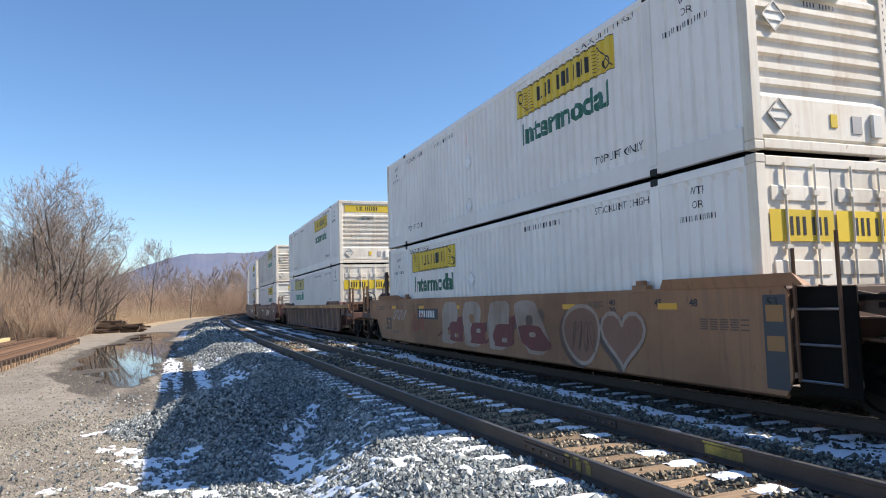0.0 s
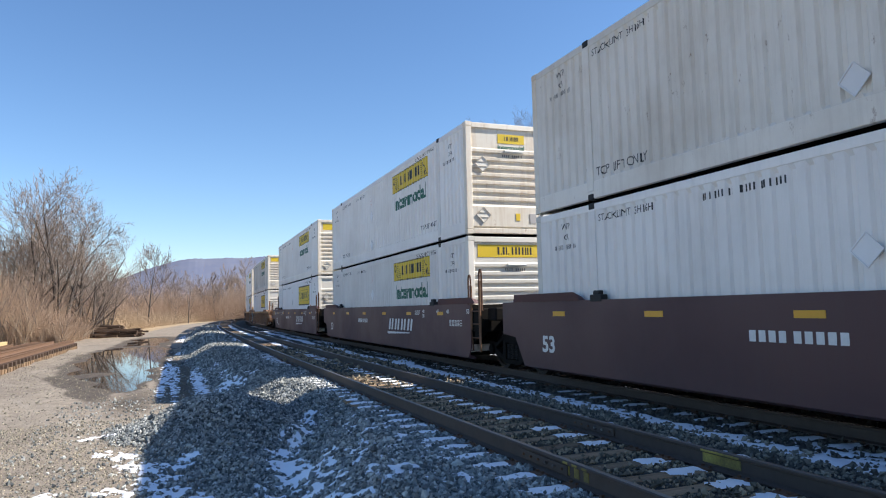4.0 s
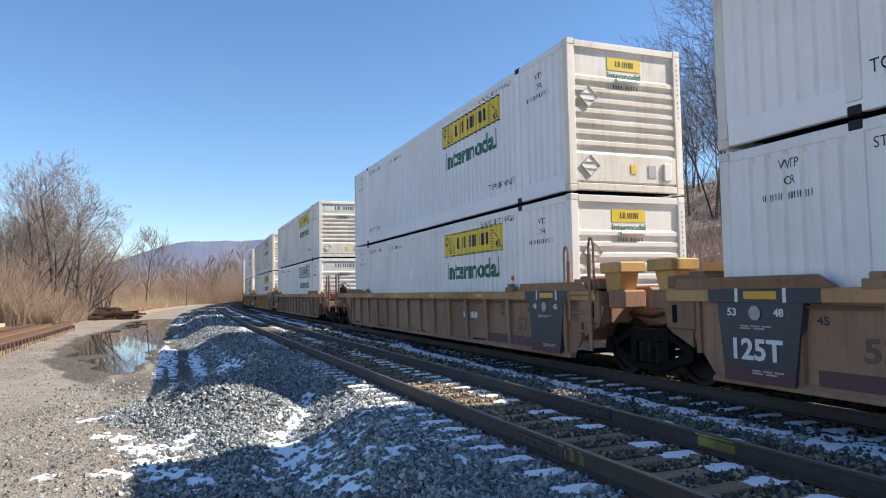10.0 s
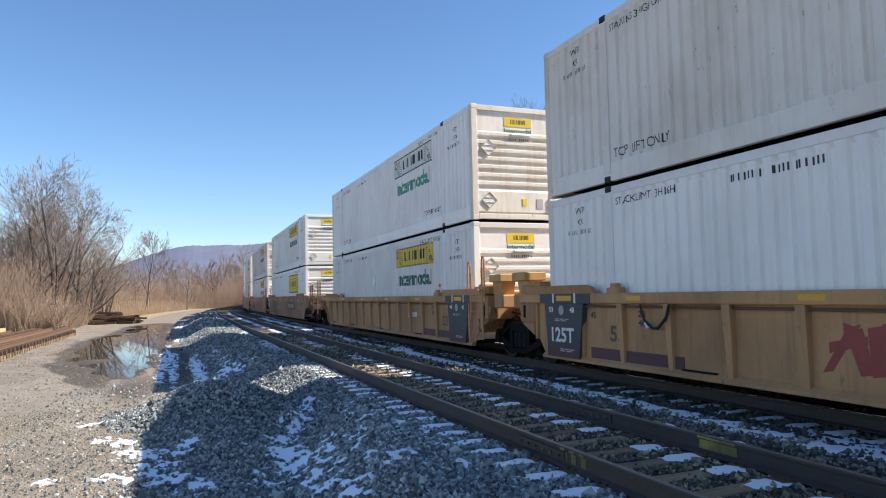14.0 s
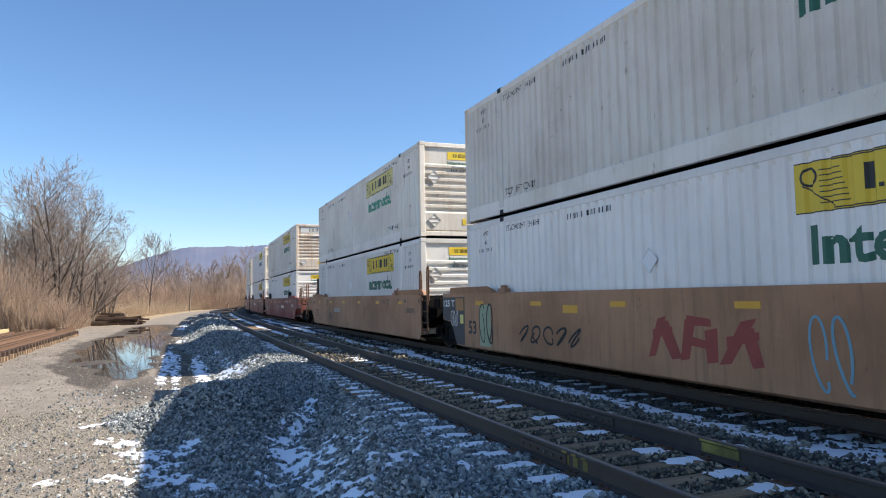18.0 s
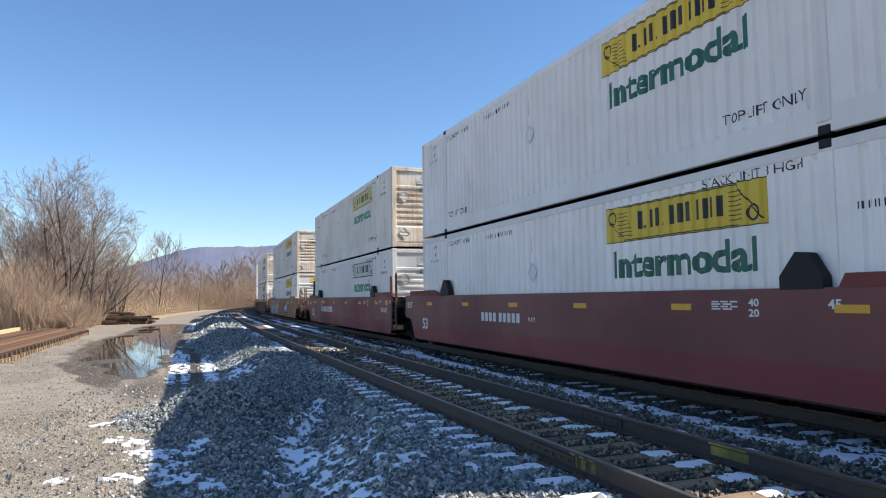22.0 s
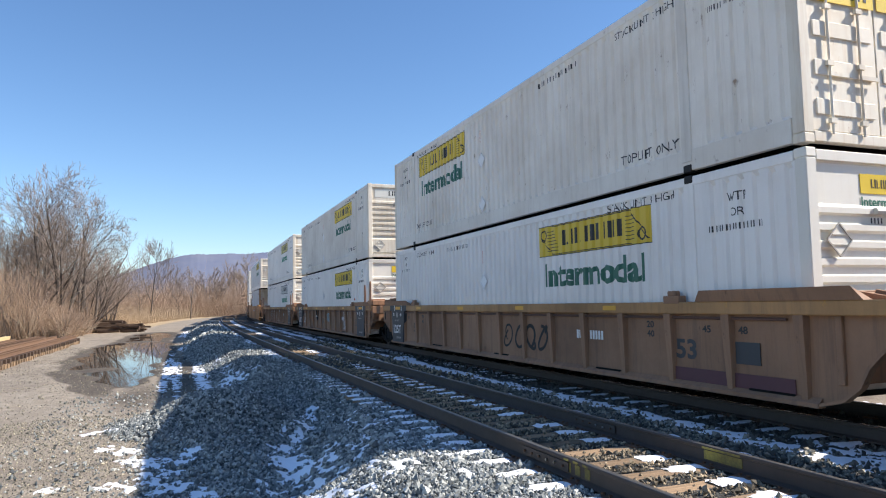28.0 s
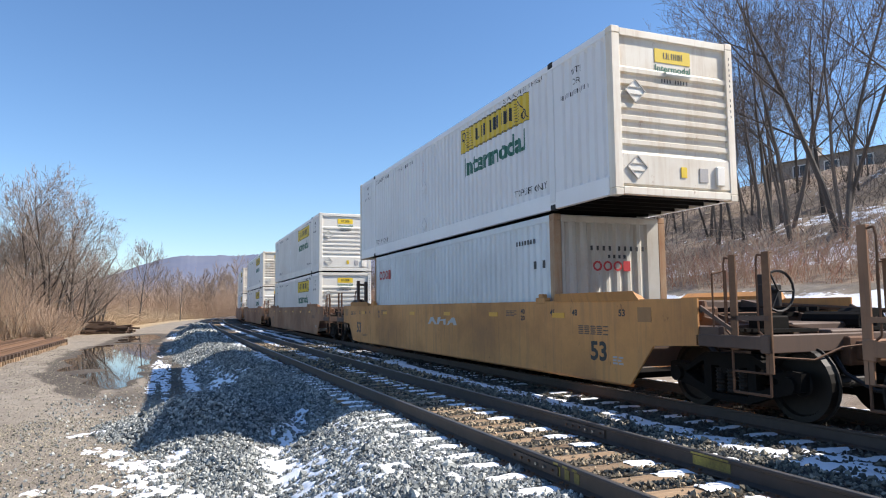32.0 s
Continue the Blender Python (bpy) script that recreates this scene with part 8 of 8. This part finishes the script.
def build_snow():
    """The thin old snow that lies in hollows among the stones."""
    rows = []
    verts, faces = [], []
    k = 0
    for (s0, s1, ds, u0, u1, du) in ((4.2, 14, 0.034, -2.4, 3.3, 0.034), (14, 30, 0.08, -1.0, 3.0, 0.05), (30, 70, 0.3, -0.6, 2.6, 0.08), (4.2, 16, 0.06, 5.08, 7.2, 0.05), (16, 60, 0.2, 5.08, 7.2, 0.07), (3, 44, 0.14, 9.05, 12, 0.08)):
        s, u = np.meshgrid(np.arange(s0, s1 + ds, ds), np.arange(u0, u1 + du, du), indexing="ij")
        d = snow_depth(s, u)
        x, y, _ = along(s, u)
        z = height(s, u) + np.clip(d, -0.04, 0.014) + 0.005 + 0.010 * (cloud(s * 9, u * 9, 3) - 0.5)
        n, m = s.shape
        i, j = np.meshgrid(np.arange(n - 1), np.arange(m - 1), indexing="ij")
        f = np.stack([i * m + j, i * m + j + 1, (i + 1) * m + j + 1, (i + 1) * m + j], -1).reshape(-1, 4)
        dm = d.ravel()
        f = f[dm[f].max(1) > -0.004]
        used, back = np.unique(f, return_inverse=True)
        verts.append(np.stack([x, y, z], -1).reshape(-1, 3)[used])
        faces.append(back.reshape(-1, 4)[:, ::-1] + k)
        k += len(used)
    ob = new("snow_patches", from_arrays("snow_patches", np.concatenate(verts), np.concatenate(faces), SNOW, True))
    return tagged(ob, "patches of old white snow lying among the stones", "snow", kind="stuff")


build_snow()

OCTA = (np.array([(1, 0, 0), (-1, 0, 0), (0, 1, 0), (0, -1, 0), (0, 0, 1), (0, 0, -1)], float), np.array([(0, 2, 4), (2, 1, 4), (1, 3, 4), (3, 0, 4), (2, 0, 5), (1, 2, 5), (3, 1, 5), (0, 3, 5)]))


def scatter_stones(name, seed, count, s0, s1, u0, u1, size, shape, keep, label, material=GRAVEL):
    rng = np.random.default_rng(seed)
    s, u = rng.uniform(s0, s1, count), rng.uniform(u0, u1, count)
    ok = (u > -0.2 * s - 0.6) & (u < 1.5 * s + 1.0) & keep(rng, s, u)
    for rail in (NEAR_U - 0.7525, NEAR_U + 0.7525, TRAIN_U - 0.7525, TRAIN_U + 0.7525):
        ok &= np.abs(u - rail) > 0.09
    for centre, start in ((NEAR_U, -30), (TRAIN_U, -70)):
        phase = (s - start) / 0.535 - 0.5
        ok &= ~((np.abs(u - centre) < 1.3) & (np.abs(phase - np.round(phase)) * 0.535 < 0.125) & (rng.uniform(0, 1, count) < 0.94))
    ok &= (hollow(s, u)[0] < 0.45) | (height(s, u) > -0.74)
    ok &= snow_depth(s, u) < 0.004 + 0.006 * rng.uniform(-1, 1, count)
    s, u = s[ok], u[ok]
    x, y, _ = along(s, u)
    n = len(s)
    r = size * rng.lognormal(0, 0.28, n)
    z = height(s, u) + r * rng.uniform(-0.1, 0.95, n)
    base, faces = shape
    v = base[None] * rng.uniform(0.62, 1.3, (n, len(base), 1)) * (r[:, None] * rng.uniform(0.65, 1.25, (n, 3)))[:, None, :]
    a, b, c = rng.uniform(0, 6.28, (3, n))
    ca, sa, cb, sb = np.cos(a), np.sin(a), np.cos(b), np.sin(b)
    rot = np.stack([np.stack([ca, -sa * cb, sa * sb], -1), np.stack([sa, ca * cb, -ca * sb], -1), np.stack([0 * a, sb, cb], -1)], 1)
    v = np.einsum("nij,nkj->nki", rot, v) + np.stack([x, y, z], -1)[:, None, :]
    f = (faces[None] + (np.arange(n) * len(base))[:, None, None]).reshape(-1, 3)
    ob = new(name, from_arrays(name, v.reshape(-1, 3), f, material))
    return tagged(ob, label, "stones", kind="stuff")


def near_keep(rng, s, u):
    """All over the shoulder and the heaps, thinning out on the dirt."""
    chance = np.clip(0.03 + 2.2 * heap(s, u) + 1.1 * smooth_rise(u - bank_toe(s), -0.3, 0.1) + 0.5 * smooth_rise(u, -0.9, 0.6) * (s < 16), 0, 1)
    return rng.uniform(0, 1, len(s)) < chance


BALLAST = "grey crushed-stone ballast heaped beside the track"
scatter_stones("ballast_stones", 1, 56000, 4.2, 9.5, -2.0, 3.4, 0.0212, OCTA, near_keep, BALLAST)
scatter_stones("ballast_stones", 2, 62000, 9.5, 20, -2.4, 3.4, 0.0245, OCTA, near_keep, BALLAST)
scatter_stones("ballast_stones", 3, 24000, 20, 42, -0.6, 3.2, 0.032, OCTA, near_keep, BALLAST)
scatter_stones("ballast_stones", 4, 7000, 42, 90, 0.0, 3.2, 0.06, OCTA, near_keep, BALLAST)
scatter_stones("ballast_stones", 5, 10000, 3.0, 14, 3.45, 5.05, 0.021, OCTA, lambda g, s, u: s > 0, "brown-stained ballast between the ties", GRAVEL_BROWN)
scatter_stones("ballast_stones", 7, 8000, 3.0, 14, 5.05, 6.5, 0.023, OCTA, lambda g, s, u: s > 0, "grey crushed-stone ballast between the tracks", GRAVEL_DULL)
scatter_stones("ballast_stones", 10, 14000, 3.0, 14, 6.5, 9.4, 0.024, OCTA, lambda g, s, u: s > 0, "ballast under the train with shade in its colour", GRAVEL_SHADED)
scatter_stones("pebbles", 8, 20000, 5.0, 16, -3.2, 1.2, 0.0105, OCTA, lambda g, s, u: heap(s, u) < 0.3, "pale pebbles trodden into the dirt road", PEBBLE)
scatter_stones("pebbles", 9, 12000, 14, 46, -7.5, 0.8, 0.014, OCTA, lambda g, s, u: (heap(s, u) < 0.3) & (hollow(s, u)[0] < 0.3), "pale pebbles trodden into the dirt road", PEBBLE)
scatter_stones("ballast_stones", 6, 5000, 14, 34, 3.4, 6.5, 0.036, OCTA, lambda g, s, u: g.uniform(0, 1, len(s)) < 0.98, "brown-grey ballast between the ties", GRAVEL_BROWN)
scatter_stones("ballast_stones", 11, 6000, 14, 34, 6.5, 10.2, 0.04, OCTA, lambda g, s, u: g.uniform(0, 1, len(s)) < 0.98, "ballast under the train with shade in its colour", GRAVEL_SHADED)


def tie_snow(u, s0, s1, sides, seed, label):
    """Pads of snow that lasted on the ties in the shade of each rail."""
    rnd = random.Random(seed)
    mb = Mesh()
    spacing = 0.535
    n = int((s1 - s0) / spacing)
    for i in range(n):
        s = s0 + (i + 0.5) * spacing
        for x0, x1 in sides:
            if rnd.random() < 0.1:
                continue
            m = on_line(s + rnd.uniform(-0.03, 0.03), u)
            a, b = x0 + rnd.uniform(-0.05, 0.05), x1 + rnd.uniform(-0.02, 0.03)
            w = rnd.uniform(0.115, 0.16)
            k = 6
            rows = []
            for p in range(k + 1):
                x = a + (b - a) * p / k
                e = (0.62, 0.95, 1.0, 1.0, 0.95, 0.9, 0.5)[p] * rnd.uniform(0.72, 1.1)
                c = rnd.uniform(-0.02, 0.02)
                for q in (-1, -0.55, 0, 0.55, 1):
                    lift = (1 - q * q) * 0.018 * max(0.2, e) + rnd.uniform(-0.004, 0.004)
                    rows.append(tuple(m @ Vector((x, c + q * w * max(0.3, e) * rnd.uniform(0.75, 1.15), -0.192 + lift))))
            faces = [(p * 5 + q, p * 5 + q + 1, (p + 1) * 5 + q + 1, (p + 1) * 5 + q) for p in range(k) for q in range(4)]
            mb.add(rows, faces)
    ob = new("tie_snow", mb.data("tie_snow", SNOW, True))
    return tagged(ob, label, "snow", kind="stuff")


tie_snow(NEAR_U, -30 + 61 * 0.535, 90, ((-1.32, -0.83), (0.24, 0.67)), 5, "white snow on the ties in the rails' shade")
tie_snow(TRAIN_U, -70 + 136 * 0.535, 80, ((-1.36, -0.84),), 6, "white snow on the tie ends beside the train")


# ---- the yard beside the dirt road ----
def puddle(s0, s1, u0, u1, z):
    """Standing water that fills a hollow of the dirt road up to its level."""
    s = np.linspace(s0, s1, 12)
    near, far = along(s, u0), along(s, u1)
    verts = np.concatenate([np.stack([near[0], near[1], np.full(12, z)], -1), np.stack([far[0], far[1], np.full(12, z)], -1)])
    i = np.arange(11)
    ob = new("puddle", from_arrays("puddle", verts, np.stack([i, i + 12, i + 13, i + 1], -1), WATER, True))
    return tagged(ob, "shallow puddle of meltwater on the dirt road", "puddle", "puddles", "structure")


puddle(20.0, 50.5, -5.3, 0.4, -0.782)
puddle(50, 74, -4.8, -0.2, -0.79)


def tie_pile():
    pile = empty("tie_pile", "heap of old dark creosoted ties by the brush", "pile of ties")
    pile.matrix_basis = on_line(73, -6.9, -0.78, -4)
    rnd = random.Random(4)
    for row in range(6):
        for col in range(4 - row // 3):
            ob = part("tie", TIE_MESH_DARK[(row + col) % 3], pile)
            ob.matrix_basis = pose(rnd.uniform(-0.3, 0.3) + 0.5 * (col % 2), -0.55 + col * 0.29 + rnd.uniform(-0.05, 0.05) + row * 0.1, 0.40 + row * 0.2, rnd.uniform(-4, 4), rnd.uniform(-4, 4), rnd.uniform(-12, 12))
    for k in range(14):
        ob = part("tie", TIE_MESH_DARK[k % 3], pile)
        ob.matrix_basis = pose(1.9 + rnd.uniform(-0.5, 0.5), -0.5 + (k % 4) * 0.3, 0.40 + (k // 4) * 0.2, 0, rnd.uniform(-5, 9), rnd.uniform(-25, 15))
    return pile


def track_panel(s, u, count, label):
    """Lengths of rusty rail on a row of short timbers, waiting to be laid."""
    panel = empty("track_panel", label, "track panel", "stacked track material")
    length = count * 0.5
    panel.matrix_basis = on_line(s, u, -0.76)
    for i in range(count):
        ob = part("timber", TIE_MESH[i % 4], panel)
        ob.matrix_basis = pose(0, i * 0.5, 0.38)
        ob = part("timber", TIE_MESH_DARK[i % 3], panel)
        ob.matrix_basis = pose(0.04 * (i % 3 - 1), i * 0.5 + 0.05, 0.57)
    mb = Mesh()
    for x in (-1.1, -0.72, -0.1, 0.72, 1.05):
        part("rail", Mesh().prism_y([(x + a, b + 0.572) for a, b in RAIL_SECTION], -0.3, length - 0.3).data("rail", BEAM), panel, "rusty steel rail")
    return panel


tie_pile()
track_panel(29, -7.4, 46, "row of timbers with rusty rails laid across them")
beam_stack = empty("timber_stack", "pale sawn timber lying on dark beams", "timber", "stacked track material")
beam_stack.matrix_basis = on_line(44, -11.2, -0.78, 2)
for k, (x, z, material) in enumerate(((0, 0.0, TIE_DARK), (0.35, 0.0, BEAM), (0.15, 0.24, TIMBER), (-0.4, 0.0, BEAM))):
    part("beam", Mesh().box(x - 0.15, x + 0.15, 0, 15 - k, z, z + 0.24, 0.012).data("beam", material), beam_stack)


# ---- on the slope: a pole and a house ----
def utility_pole(s, u, tall):
    pole = empty("utility_pole", "weathered wooden utility pole with one crossarm", "utility pole")
    pole.matrix_basis = on_line(s, u, float(height(s, u)) - 0.2, 20)
    part("pole", Mesh().tube((0, 0, 0), (0, 0, tall), 0.15, 0.1, 10).data("pole", BARK), pole)
    part("crossarm", Mesh().box(-1.1, 1.1, -0.16, -0.06, tall - 0.5, tall - 0.38, 0.01).data("crossarm", BARK), pole)
    for x in (-0.95, -0.45, 0.45, 0.95):
        part("insulator", Mesh().tube((x, -0.11, tall - 0.38), (x, -0.11, tall - 0.2), 0.04, 0.03, 8).data("insulator", PANE), pole)
    return pole


utility_pole(29.5, 21.5, 7.6)


def house(s, u, turn):
    z = float(height(s, u)) - 1.4
    home = empty("house", "low grey house with a chimney behind bare trees", "house")
    home.matrix_basis = on_line(s, u, z, turn)
    w, d, h = 17.0, 8.0, 3.4
    part("wall", Mesh().box(-w / 2, w / 2, -d / 2, d / 2, 0, h).data("wall", CONCRETE), home)
    part("roof", Mesh().prism_x([(-d / 2 - 0.5, h), (d / 2 + 0.5, h), (0, h + 0.7)], -w / 2 - 0.4, w / 2 + 0.4).data("roof", ROOFING), home)
    part("chimney", Mesh().box(-5.6, -4.4, -0.6, 0.6, h, h + 1.7, 0.04).box(-5.7, -4.3, -0.7, 0.7, h + 1.7, h + 1.85, 0.03).data("chimney", CONCRETE), home)
    for x in (-4.6, -1.4, 1.8, 5.0):
        window = part("window", Mesh().box(x - 0.75, x + 0.75, -d / 2 - 0.06, -d / 2 + 0.02, 1.6, 2.9, 0.02).data("window", LETTER_WHITE), home)
        part("pane", Mesh().box(x - 0.62, x - 0.04, -d / 2 - 0.07, -d / 2 - 0.05, 1.72, 2.78).data("pane", PANE), window)
        part("pane", Mesh().box(x + 0.04, x + 0.62, -d / 2 - 0.07, -d / 2 - 0.05, 1.72, 2.78).data("pane", PANE), window)
    return home


house(50, 66, -75)


# ---- small things ----
for u_, s_ in ((NEAR_U - 0.7525, 6.2), (NEAR_U + 0.7525, 7.6)):
    build_joint(u_, s_, "bolted rusty joint bars on the rail")
build_mark(NEAR_U - 0.7525, 5.6, 0.4, "yellow paint dabs on the rail's web")
build_mark(NEAR_U + 0.7525, 5.4, 0.5, "yellow paint patch on the rail's web")


motions()
